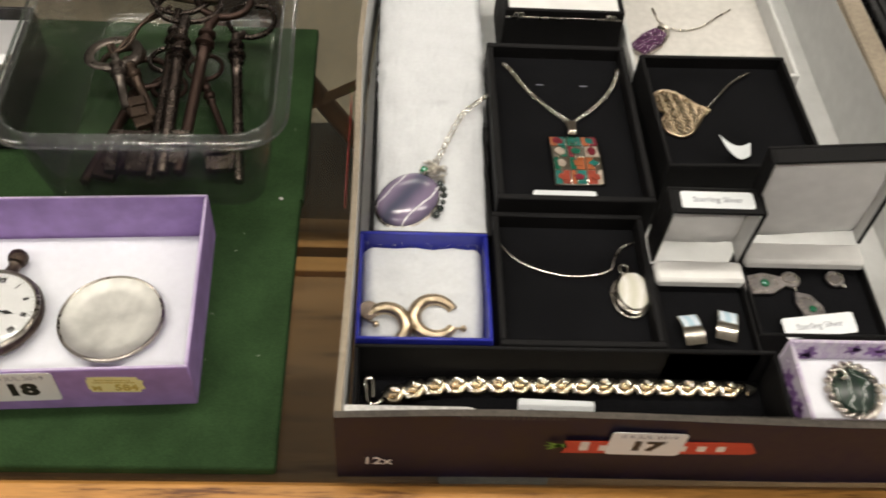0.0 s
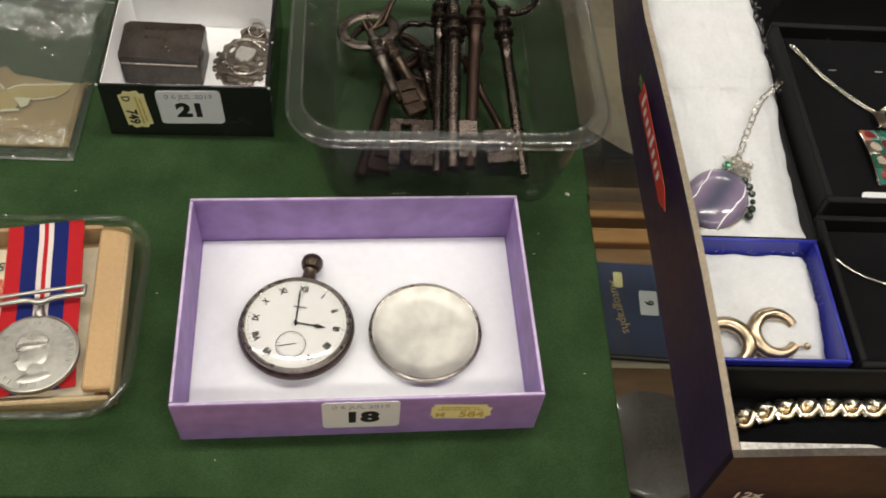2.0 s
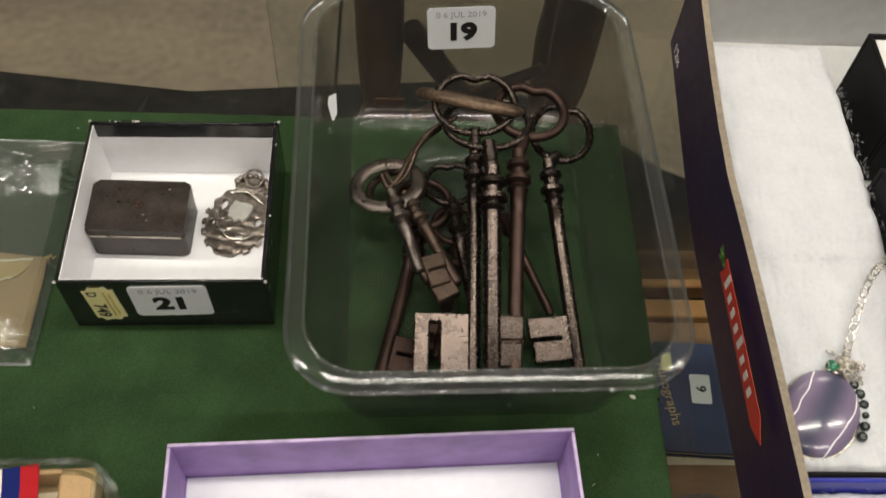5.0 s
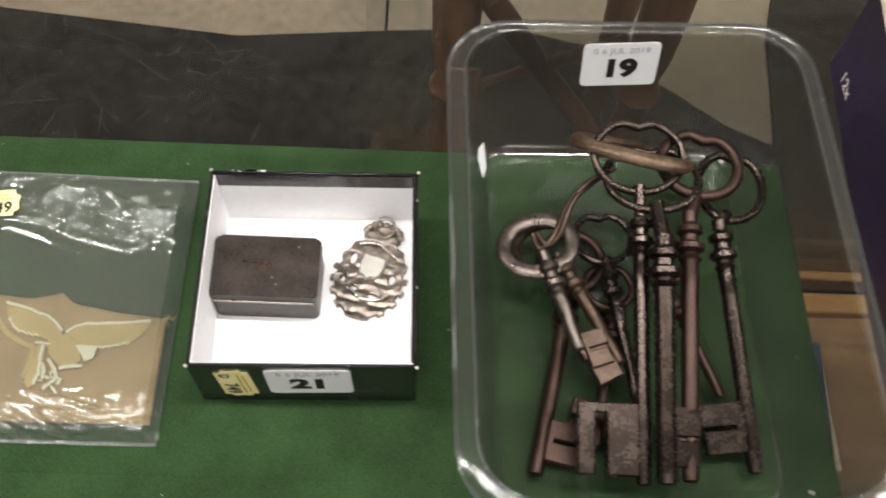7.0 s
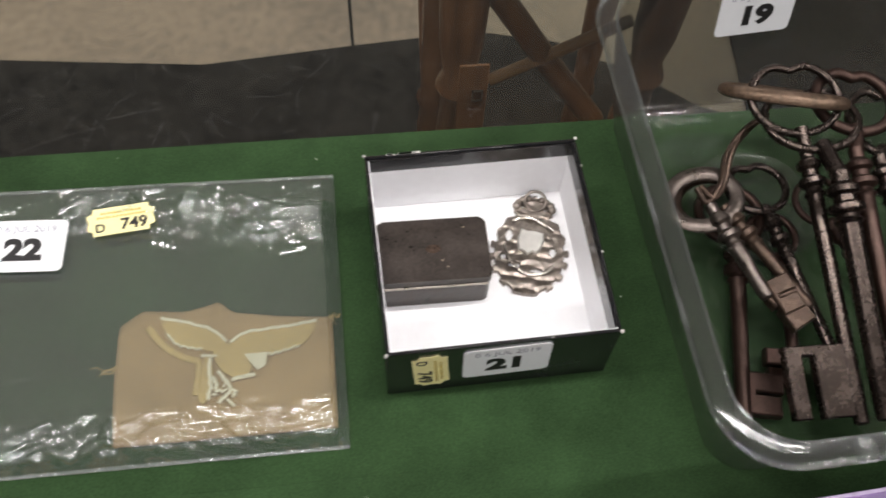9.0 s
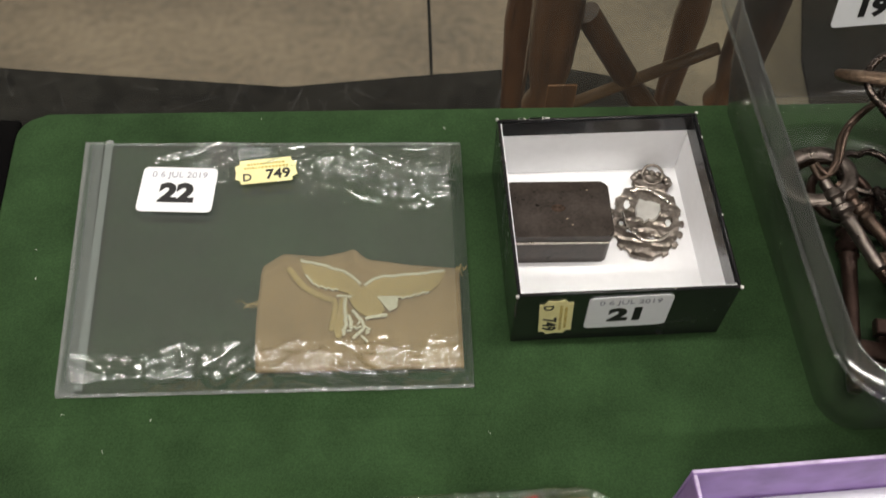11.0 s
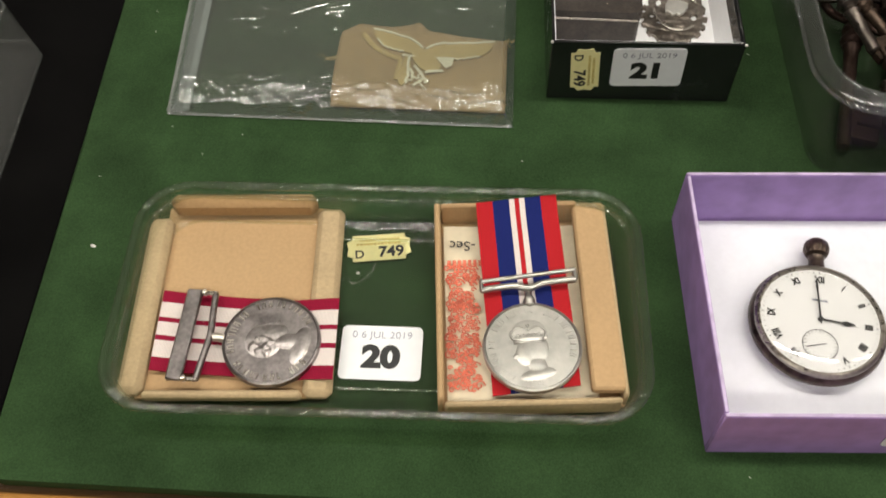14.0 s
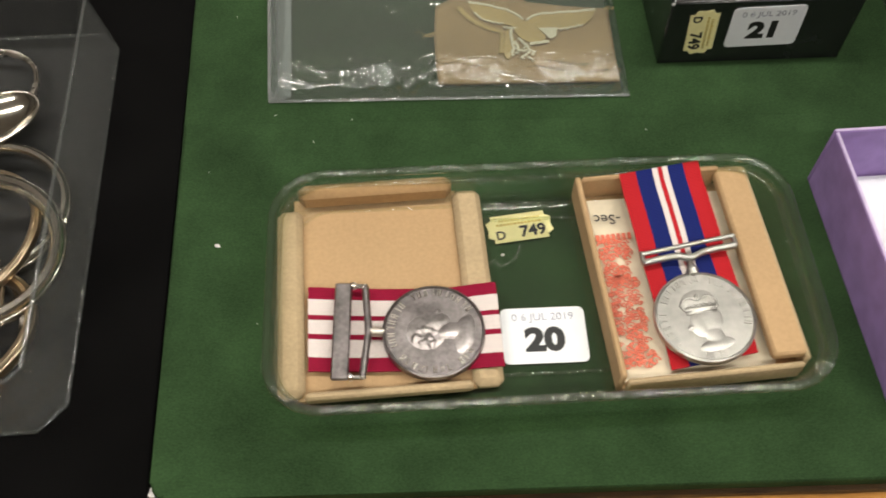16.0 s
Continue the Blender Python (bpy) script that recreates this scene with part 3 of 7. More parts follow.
front_rail = in_counter("front_rail", OAK, counter, (CX0, CX1, CY0, -0.0015, GZ - 0.045, GZ), 0.003, "honey oak front rail with dark grain")
in_counter("back_rail", OAK, counter, (CX0, CX1, CY1 - 0.02, CY1, GZ - 0.022, GZ - 0.0005))
in_counter("side_rail", OAK, counter, (CX0, CX0 + 0.05, -0.0015, CY1 - 0.02, GZ - 0.045, GZ - 0.0005))
in_counter("side_rail", OAK, counter, (CX1 - 0.05, CX1, -0.0015, CY1 - 0.02, GZ - 0.045, GZ - 0.0005))
in_counter("glass_top", GLASS, counter, (CX0 + 0.05, CX1 - 0.05, -0.0015, CY1 - 0.02, GZ - 0.006, GZ), 0.0, "clear scratched glass top", None)
in_counter("front_panel", DARK_WOOD, counter, (CX0 + 0.02, CX1 - 0.02, CY0 + 0.01, CY0 + 0.03, FLOOR_Z, GZ - 0.045))
in_counter("side_panel", DARK_WOOD, counter, (CX0, CX0 + 0.02, CY0 + 0.01, CY1, FLOOR_Z, GZ - 0.045))
in_counter("side_panel", DARK_WOOD, counter, (CX1 - 0.02, CX1, CY0 + 0.01, CY1, FLOOR_Z, GZ - 0.045))
in_counter("shelf", SHELF_WOOD, counter, (CX0 + 0.02, CX1 - 0.02, CY0 + 0.03, 0.425, -0.442, -0.42), 0.001, "dark brown wooden display shelf")
in_counter("door_track", CABINET_WOOD, counter, (CX0 + 0.02, CX1 - 0.02, 0.425, 0.4445, -0.442, -0.41), 0.0015, "pale wooden sliding-door track")
in_counter("door_track", CABINET_WOOD, counter, (CX0 + 0.02, CX1 - 0.02, 0.4575, 0.479, -0.442, -0.41), 0.0015, "pale wooden sliding-door track")
in_counter("track_bed", BLACK_CLOTH, counter, (CX0 + 0.02, CX1 - 0.02, 0.4447, 0.4573, -0.442, -0.43), 0.0)
in_counter("back_edge", DARK_WOOD, counter, (CX0 + 0.02, CX1 - 0.02, 0.4792, 0.505, -0.46, -0.418), 0.0015)
in_counter("back_panel", DARK_WOOD, counter, (CX0 + 0.02, CX1 - 0.02, 0.485, 0.505, FLOOR_Z, -0.46), 0.0015)
in_counter("sliding_door", DOOR_GLASS, counter, (0.235, CX1 - 0.03, 0.466, 0.470, -0.410, GZ - 0.0235), 0.0, "clear glass sliding door", None)

def glass_scratches():
    """Fine curved scratches worn into the top of the glass, in no order."""
    bm = bmesh.new()
    for i in range(2000):
        x, y = random.uniform(-0.35, 0.55), random.uniform(0.306, 0.492)
        a = random.choice((random.gauss(0.1, 0.5), random.gauss(1.5, 0.4), random.uniform(0, math.pi)))
        l = min(0.04, 0.002 + random.expovariate(1 / 0.008))
        bend, w = random.gauss(0, 0.25), random.uniform(0.00004, 0.00010)
        pts = []
        for k in range(6):
            q = k / 5 - 0.5
            b = a + bend * q
            pts.append((x + l * q * math.cos(b), min(0.494, max(0.304, y + l * q * math.sin(b))), b))
        lo = [bm.verts.new(inv @ Vector((px + w * math.sin(b), py - w * math.cos(b), GZ + 0.0003))) for px, py, b in pts]
        hi = [bm.verts.new(inv @ Vector((px - w * math.sin(b), py + w * math.cos(b), GZ + 0.0003))) for px, py, b in pts]
        for k in range(5):
            bm.faces.new((lo[k], lo[k + 1], hi[k + 1], hi[k]))
    part("scratch", bm, SCRATCH, counter, "fine pale scratches in the glass", None, kind="stuff")


glass_scratches()

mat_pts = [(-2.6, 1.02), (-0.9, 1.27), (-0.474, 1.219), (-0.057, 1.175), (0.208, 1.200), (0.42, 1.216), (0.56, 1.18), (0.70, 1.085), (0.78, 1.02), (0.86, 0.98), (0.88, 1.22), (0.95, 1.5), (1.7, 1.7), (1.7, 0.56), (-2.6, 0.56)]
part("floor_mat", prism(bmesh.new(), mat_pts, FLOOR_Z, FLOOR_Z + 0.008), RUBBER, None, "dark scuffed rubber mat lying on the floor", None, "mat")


joint = boxbm(0.197, 0.203, 1.19, ROOM_Y1, FLOOR_Z, FLOOR_Z + 0.0006)
part("floor_joint", joint, RUBBER, None, "dark joint line between two floor slabs", None, "floor joint", kind="structure")


def side_stand():
    """Turned-leg wooden stand with slanting braces, standing behind the counter."""
    t = thing("side_table", pose(0.42, 0.74, FLOOR_Z + 0.008), "brown turned-leg wooden side table with slanting braces", "table")
    H = 0.76
    prof = [(0.0, 0.0), (0.012, 0.0), (0.016, 0.05), (0.018, 0.16), (0.014, 0.2), (0.02, 0.22), (0.014, 0.24), (0.021, 0.42), (0.017, 0.48), (0.024, 0.50), (0.016, 0.52), (0.022, 0.56), (0.024, 0.62), (0.024, H - 0.03), (0.0, H - 0.03)]
    for x, y in ((-0.12, -0.05), (0.075, -0.05), (-0.12, 0.16), (0.095, 0.16)):
        part("leg", lathe(bmesh.new(), prof, 20, pose(x, y, 0)), STAND_WOOD, t)
    part("brace", tube(bmesh.new(), [(-0.09, -0.04, 0.62), (-0.02, -0.035, 0.50), (0.04, -0.04, 0.41)], 0.013, 10), STAND_WOOD, t)
    part("stretcher", tube(bmesh.new(), [(0.05, -0.045, 0.575), (-0.085, -0.04, 0.49)], 0.0065, 8), PALE_WOOD, t, "pale wooden stretcher")
    part("tabletop", boxbm(-0.16, 0.14, -0.09, 0.20, H - 0.03, H - 0.005, 0.004), STAND_WOOD, t)
    bk = bmesh.new()
    for a in ((-0.0055, -0.004, -0.008, 0.008), (0.004, 0.0055, -0.008, 0.008), (-0.0055, 0.0055, 0.0065, 0.008), (-0.0055, 0.0055, -0.008, -0.0065)):
        box(bk, -0.105 + a[0], -0.105 + a[1], -0.081, -0.079, 0.515 + a[2], 0.515 + a[3])
    part("buckle", bk, STEEL_DARK, t, "small grey metal buckle")
    part("strap", boxbm(-0.125, -0.095, -0.079, -0.076, 0.38, 0.56, 0.001), STAND_WOOD, t, "brown leather strap")


side_stand()


# ---- things on the shelf under the glass ----
def shelf_things():
    zs = -0.42
    t = thing("loose_paper", pose(0.575, 0.345, zs), "cream folded sheet of printed paper", "paper")
    part("page", sheet(-0.055, 0.052, -0.06, 0.05, 8, 6, lambda u, v: (0, 0, 0.0012 + 0.001 * math.sin(3 * u)), 0.0006), CREAM_PAPER, t)
    bars = bmesh.new()
    for i in range(9):
        box(bars, -0.05, 0.045 - 0.01 * (i % 3), 0.04 - 0.01 * i, 0.041 - 0.01 * i, 0.0024, 0.0025)
    part("print_line", bars, GREY_INK, t)
    t = thing("autograph_book", pose(0.580, 0.345, zs + 0.0028, 0, 0, -3), "navy blue cloth-covered autograph book", "book")
    part("cover", boxbm(-0.038, 0.040, -0.054, 0.052, 0, 0.0022, 0.0008), BLUE_BOOK, t)
    part("page_block", boxbm(-0.036, 0.039, -0.052, 0.050, 0.0022, 0.0085), CREAM_PAPER, t)
    top = part("cover", boxbm(-0.038, 0.040, -0.054, 0.052, 0.0085, 0.011, 0.0008), BLUE_BOOK, t)
    part("title", text_bm("Autographs", 0.013, pose(-0.018, 0.0, 0.0112, 0, 0, -80), 0.005), GOLD_INK, top, "gilt cover title")
    lb = part("lot_label", prism(bmesh.new(), round_rect(0.002, 0.020, -0.008, 0.020, 0.002), 0.011, 0.0113), LABEL, top, "white lot sticker")
    part("lot_number", text_bm("9", 0.012, pose(0.011, 0.006, 0.0114, 0, 0, -90), 0.03), INK, lb)
    part("price_label", prism(bmesh.new(), round_rect(-0.022, -0.013, 0.022, 0.04, 0.002), 0.011, 0.0113), YELLOW, top, "small yellow price label")
    t = thing("wrist_watch", pose(0.573, 0.1485, zs), "small steel wrist watch without a strap", "watch")
    part("case", lathe(bmesh.new(), [(0, 0), (0.011, 0), (0.0125, 0.003), (0.0115, 0.0065), (0.0098, 0.007)], 28), SILVER, t)
    part("dial", lathe(bmesh.new(), [(0, 0.0066), (0.0100, 0.0066), (0.0100, 0.006)], 28), ENAMEL, t, "pale dial")
    p = bmesh.new()
    box(p, -0.0005, 0.0005, -0.001, 0.007, 0.0068, 0.0071, m=pose(0, 0, 0, 0, 0, 30))
    box(p, -0.0005, 0.0005, -0.001, 0.005, 0.0068, 0.0071, m=pose(0, 0, 0, 0, 0, 160))
    part("pointer", p, INK, t)
    # added dark dish standing in for a shadow on the shelf
    t = thing("shade_dish", pose(0.575, 0.205, zs), "dark brown round dish put in for shade on the shelf", "plate")
    part("dish", lathe(bmesh.new(), [(0, 0.003), (0.03, 0.003), (0.048, 0.010), (0.052, 0.011), (0.050, 0.008), (0.032, 0.0), (0, 0.0)], 40), SHADE_GREY, t)
    t = thing("ticket", pose(0.633, 0.233, zs), "small blank white card ticket", "card")
    part("card", boxbm(-0.012, 0.02, -0.005, 0.006, 0, 0.0008), LABEL, t)


shelf_things()


# ---- boards laid on the glass ----
def boards():
    t = thing("green_board", pose(0.21, 0.15, GZ), "folding board covered in dark green baize", "display board")
    x1 = 0.4305 - 0.21
    for y0, y1 in ((0.0, 0.15697), (0.15703, 0.3028)):
        bm = bmesh.new()
        xl0, xl1 = -0.003 - 0.0385 * y0 - 0.21, -0.003 - 0.0385 * y1 - 0.21
        pts = [(x1, y0 - 0.15), (x1 - 0.001, y1 - 0.15)]
        r = 0.012
        if y0 == 0.0:
            r = 0.006
            pts = [(xl1, y1 - 0.15)] + [(xl0 + r - r * math.cos(radians(a)), y0 - 0.15 + r - r * math.sin(radians(a))) for a in (0, 18, 36, 54, 72, 90)] + pts
        else:
            pts = pts + [(xl1 + r - r * math.sin(radians(a)), y1 - 0.15 - r + r * math.cos(radians(a))) for a in (0, 18, 36, 54, 72, 90)] + [(xl0, y0 - 0.15)]
        prism(bm, pts, 0, -GZ)
        seam = 0.157 - 0.15
        outer = [e for e in bm.edges if not all(abs(v.co.y - seam) < 0.001 for v in e.verts)]
        bmesh.ops.bevel(bm, geom=outer, offset=0.0016, segments=3, affect="EDGES", profile=0.5)
        part("panel", bm, BAIZE, t)
    lint = bmesh.new()
    for i in range(45):
        x, y, a = random.uniform(-0.21, 0.215), random.uniform(-0.148, 0.15), random.uniform(0, 360)
        l = random.uniform(0.0003, 0.0007)
        box(lint, -l, l, -0.00008, 0.00008, 0, 0.00015, m=pose(x, y, -GZ, 0, 0, a))
    part("lint", lint, WORN_EDGE, t, "pale specks of lint", None, kind="stuff")
    for x, y, s, a in ((0.0107, 0.0974, 0.0012, -20), (0.4189, 0.1571, 0.0013, -30), (0.119, 0.0905, 0.0008, 10)):
        part("fluff", prism(bmesh.new(), oval(0, 0, s, s * 0.55, 10), 0, 0.0004, pose(x - 0.21, y - 0.15, -GZ, 0, 0, a)), WORN_EDGE, t, "white speck of fluff", None)
    part("torn_corner", prism(bmesh.new(), [(0, 0), (0.0012, 0.0058), (-0.0012, 0.0066), (-0.0022, 0.001), (0.004, -0.0008), (0.0075, 0.0002)], 0.0015, 0.0042, pose(-0.2115, -0.1490, 0)), WORN_EDGE, t, "torn white corner", None)
    t = thing("black_board", pose(-0.2, 0.15, GZ), "board covered in plain black cloth", "display board")
    bm = bmesh.new()
    prism(bm, [(-0.25, -0.150), (0.1966, -0.150), (0.1880, 0.075)] + [(0.1850, 0.1525), (-0.25, 0.1525)], 0, 0.0045)
    bmesh.ops.bevel(bm, geom=list(bm.edges), offset=0.0015, segments=2, affect="EDGES", profile=0.5)
    part("panel", bm, BLACK_CLOTH, t)


boards()


# ---- lot 18: pocket watch in a purple box ----
def lot_18():
    m = pose(0.2486, 0.0242, 0, 0, 0, 2.95)
    t = card_box("purple_box", m, 0.1445, 0.0995, 0.0308, 0.0016, PURPLE, PURPLE, "lilac purple card box lid lying open", "box", PURPLE_EDGE, 0.0012)
    part("paper_liner", boxbm(0.0022, 0.1422, 0.0115, 0.0972, 0.0012, 0.0018), WHITE_CARD, t, "white paper liner")
    lot_label(t, "18", pose(0.0725, -0.0002, 0.0190, 90, 0, 0))
    price_label(t, "M", "584", pose(0.1117, -0.0002, 0.0190, 90, 0, -2), True)

    z0 = 0.0018
    w = thing("pocket_watch", pose(0.2919, 0.0731, z0, 0, 0, -8), "open-faced pocket watch with dark case and white dial", "watch")
    part("case", lathe(bmesh.new(), [(0, 0.0), (0.0150, 0.0), (0.0210, 0.0016), (0.0243, 0.0042), (0.0249, 0.0060), (0.0243, 0.0080), (0.0230, 0.0094)], 72), CASE_IRON, w, "dark worn metal case")
    part("bezel", lathe(bmesh.new(), [(0.0236, 0.0086), (0.0234, 0.0099), (0.0226, 0.0106), (0.0219, 0.0106), (0.0214, 0.0098), (0.0215, 0.0090)], 72), STEEL_DARK, w, "tarnished nickel bezel")
    dial = part("dial", lathe(bmesh.new(), [(0, 0.0096), (0.0216, 0.0094), (0.0216, 0.0088)], 72), ENAMEL, w, "white enamel dial")
    for i, s in enumerate(("XII", "I", "II", "III", "IIII", "V", "VI", "VII", "VIII", "IX", "X", "XI")):
        if s == "VI":
            continue
        a = radians(90 - 30 * i)
        part("numeral", text_bm(s, 0.0039, pose(0.0172 * math.cos(a), 0.0172 * math.sin(a), 0.00975, 0, 0, -30 * i), 0.030, squeeze=0.8), INK, dial)
    tr = bmesh.new()
    for i in range(60):
        a = radians(6 * i)
        if 252 < 6 * i < 288:
            continue
        l = 0.0009 if i % 5 == 0 else 0.00045
        box(tr, -l / 2, l / 2, -0.00011, 0.00011, 0.00962, 0.0097, m=pose(0.0203 * math.cos(a), 0.0203 * math.sin(a), 0, 0, 0, 6 * i))
    part("minute_track", tr, INK, dial)
    sub = part("seconds_dial", lathe(bmesh.new(), [(0, 0.00985), (0.0062, 0.00985), (0.0064, 0.0096)], 40, pose(0, -0.0105, 0)), ENAMEL, dial, "small sunk seconds dial")
    st = bmesh.new()
    for i in range(24):
        a = radians(15 * i)
        l = 0.0016 if i % 6 == 0 else 0.0009
        box(st, -l / 2, l / 2, -0.00010, 0.00010, 0.00986, 0.00992, m=pose(0.0055 * math.cos(a), -0.0105 + 0.0055 * math.sin(a), 0, 0, 0, 15 * i))
    tube(st, oval(0, -0.0105, 0.0062, 0.0062, 40, 0.00988), 0.00013, 5, True)
    part("seconds_track", st, INK, sub)
    sp = bmesh.new()
    tube(sp, [(0.002, -0.0098, 0.0101), (-0.0048, -0.0122, 0.0101)], 0.00018, 6)
    part("pointer", sp, INK, sub, "seconds pointer")
    pr = bmesh.new()
    prism(pr, [(-0.00035, -0.001), (0.00035, -0.001), (0.0003, 0.0075), (0.0011, 0.0092), (0, 0.0128), (-0.0011, 0.0092), (-0.0003, 0.0075)], 0.0102, 0.0105, pose(0, 0, 0, 0, 0, -92))
    part("pointer", pr, INK, w, "black hour pointer")
    pr = bmesh.new()
    prism(pr, [(-0.00035, -0.002), (0.00035, -0.002), (0.00028, 0.012), (0.0005, 0.0135), (0, 0.0170), (-0.0005, 0.0135), (-0.00028, 0.012)], 0.0107, 0.0109, pose(0, 0, 0, 0, 0, 5))
    part("pointer", pr, INK, w, "black minute pointer")
    part("arbor", lathe(bmesh.new(), [(0, 0.0113), (0.0008, 0.0112), (0.0008, 0.0098)], 16), INK, w)
    part("maker_mark", boxbm(-0.0028, 0.0028, 0.0078, 0.0086, 0.0097, 0.00976), GREY_INK, dial)
    part("crystal", lathe(bmesh.new(), [(0, 0.0120), (0.012, 0.01185), (0.0190, 0.0114), (0.0215, 0.0105), (0.0215, 0.0102), (0.0190, 0.0111), (0.012, 0.01155), (0, 0.0117)], 48), clear_sheet("watch_crystal", (0.97, 0.97, 0.97), 0.02, 1.45), w, "clear domed crystal")
    neck = bmesh.new()
    lathe(neck, [(0, 0), (0.0036, 0), (0.0030, 0.003), (0.0028, 0.0055), (0.0032, 0.0065), (0, 0.0065)], 20, pose(0, 0.0232, 0.0058, -90, 0, 0))
    part("stem", neck, CASE_IRON, w)
    crown = bmesh.new()
    k, prof = 36, [(0.0018, 0), (0.0040, 0.0012), (0.0048, 0.0035), (0.0044, 0.0062), (0.0028, 0.0078)]
    rings = []
    for r, z in prof:
        rings.append([crown.verts.new(pose(0, 0.0296, 0.0060, -90, 0, 0) @ Vector((r * (1 + 0.028 * (-1) ** i) * math.cos(2 * math.pi * i / k), r * (1 + 0.028 * (-1) ** i) * math.sin(2 * math.pi * i / k), z))) for i in range(k)])
    for a, b in zip(rings, rings[1:]):
        for i in range(k):
            crown.faces.new((a[i], a[(i + 1) % k], b[(i + 1) % k], b[i]))
    crown.faces.new(rings[0])
    crown.faces.new(rings[-1])
    part("winding_crown", crown, BROWN_IRON, w, "fluted dark winding crown")

    c = thing("watch_case_back", pose(0.3474, 0.0737, z0), "detached round silver watch case back with worn polish", "watch part")
    part("disc", lathe(bmesh.new(), [(0, 0.0026), (0.016, 0.0027), (0.0205, 0.0031), (0.0222, 0.0042), (0.0230, 0.0046), (0.0240, 0.0044), (0.0243, 0.0034), (0.0236, 0.0020), (0.018, 0.0004), (0, 0.0)], 80), SILVER_BACK, c)
    part("rim", lathe(bmesh.new(), [(0.0243, 0.0030), (0.0246, 0.0036), (0.0245, 0.0048), (0.0238, 0.0053), (0.0231, 0.0050), (0.0232, 0.0044)], 80), STEEL_DARK, c, "tarnished rim")


lot_18()


# ---- lot 21: black box with snuff box and silver fob ----
def lot_21():
    m = pose(0.1924, 0.1862, 0, 0, 0, 1.3)
    t = card_box("black_box", m, 0.0798, 0.0805, 0.0348, 0.0013, BLACK_CARD, LINING, "shallow glossy black card box lined in white", "box", None, 0.0012)
    # turned-over black margin inside the back and right walls
    part("inner_margin", boxbm(0.0013, 0.0785, 0.0785, 0.0792, 0.0265, 0.0342), BLACK_CARD, t, "black turned-in edge")
    part("inner_margin", boxbm(0.0778, 0.0785, 0.002, 0.0784, 0.0255, 0.0342), BLACK_CARD, t, "black turned-in edge")
    worn = bmesh.new()
    for i in range(4):
        side = random.choice("fblr")
        q = random.uniform(0, 0.079)
        l = random.uniform(0.0003, 0.0016)
        z = 0.0348
        if side in "fb":
            y = 0.0002 if side == "f" else 0.0797
            box(worn, q, min(0.0796, q + l), y, y + random.uniform(0.0003, 0.0008), z - 0.0003, z + 0.00012)
        else:
            x = 0.0001 if side == "l" else 0.0792
            box(worn, x, x + random.uniform(0.0003, 0.0006), q, min(0.0802, q + l), z - 0.0003, z + 0.00012)
    for x, y in ((0, 0), (0.0798, 0), (0, 0.0805), (0.0798, 0.0805)):
        box(worn, x - 0.0006, x + 0.0006, y - 0.0006, y + 0.0006, 0.0340, 0.0351, 0.0003)
    for i in range(9):
        x = 0.006 + random.gauss(0.008, 0.005)
        box(worn, x, x + random.uniform(0.001, 0.003), 0.0797, 0.0805, 0.0345, 0.0351)
    part("edge_wear", worn, WORN_EDGE, t, "white scuffed corners and edges", None, kind="stuff")
    lot_label(t, "21", pose(0.0415, -0.0002, 0.0208, 90, 0, 0) @ pose(0, 0, 0, 0, 0, 1.5))
    price_label(t, "D", "749", pose(0.0152, -0.0002, 0.0185, 90, 0, 0) @ pose(0, 0, 0, 0, 0, -86) @ Matrix.Diagonal((0.98, 1.0, 1, 1)))

    s = thing("snuff_box", pose(0.2132, 0.2332, 0.0012, 0, 0, -0.5), "small dark horn snuff box with rounded corners", "snuff box")
    b = bmesh.new()
    prism(b, round_rect(-0.0202, 0.0202, -0.0128, 0.0128, 0.0022, 5), 0, 0.0142)
    bmesh.ops.bevel(b, geom=[e for e in b.edges if abs(e.verts[0].co.z - e.verts[1].co.z) < 1e-6], offset=0.0004, segments=2, affect="EDGES")
    part("body", b, HORN, s)
    b = bmesh.new()
    prism(b, round_rect(-0.0206, 0.0206, -0.0132, 0.0128, 0.0024, 5), 0.0144, 0.0194)
    bmesh.ops.bevel(b, geom=[e for e in b.edges if abs(e.verts[0].co.z - e.verts[1].co.z) < 1e-6], offset=0.0008, segments=3, affect="EDGES")
    lid = part("lid", b, HORN, s)
    part("lip", tube(bmesh.new(), [(-0.0190, -0.0134, 0.0150), (0.0190, -0.0134, 0.0150)], 0.0005, 8), STEEL_DARK, lid, "worn bright lip")
    part("inlay", prism(bmesh.new(), oval(0, 0, 0.0028, 0.0018, 20), 0.0194, 0.0195, pose(0, 0.0, 0)), BROWN_IRON, lid, "small worn brass inlay")

    for x, y, q in ((0.0120, 0.0085, 0.0005), (0.0030, -0.0050, 0.0005), (0.0048, -0.0078, 0.0004)):
        part("chip", prism(bmesh.new(), oval(0, 0, q, q * 0.6, 8), 0.0194, 0.01955, pose(x, y, 0, 0, 0, 30)), KRAFT, lid, "small pale chip", None)

    f = thing("silver_fob", pose(0.2528, 0.2418, 0.0012, 0, 0, -14), "ornate cast silver fob medal with a blank shield", "fob medal")
    half = [(-22.5, 0.0), (-21, 5.0), (-18, 9.0), (-14, 12.0), (-9, 14.0), (-3, 14.6), (2, 13.6), (7, 12.4), (11, 9.6), (13, 7.0), (15, 8.6), (19, 6.4), (21, 3.0), (22.2, 0.0)]
    holes = [(-8.6, 3.5, 1.3, 2.8), (9.0, -2.0, 1.4, 2.2), (-5.4, -9.6, 2.6, 1.1), (3.6, -11.2, 2.6, 1.1), (-9.8, -6.5, 1.1, 1.6), (-4.4, 17.2, 1.2, 0.9), (4.6, 17.0, 1.3, 0.9)]

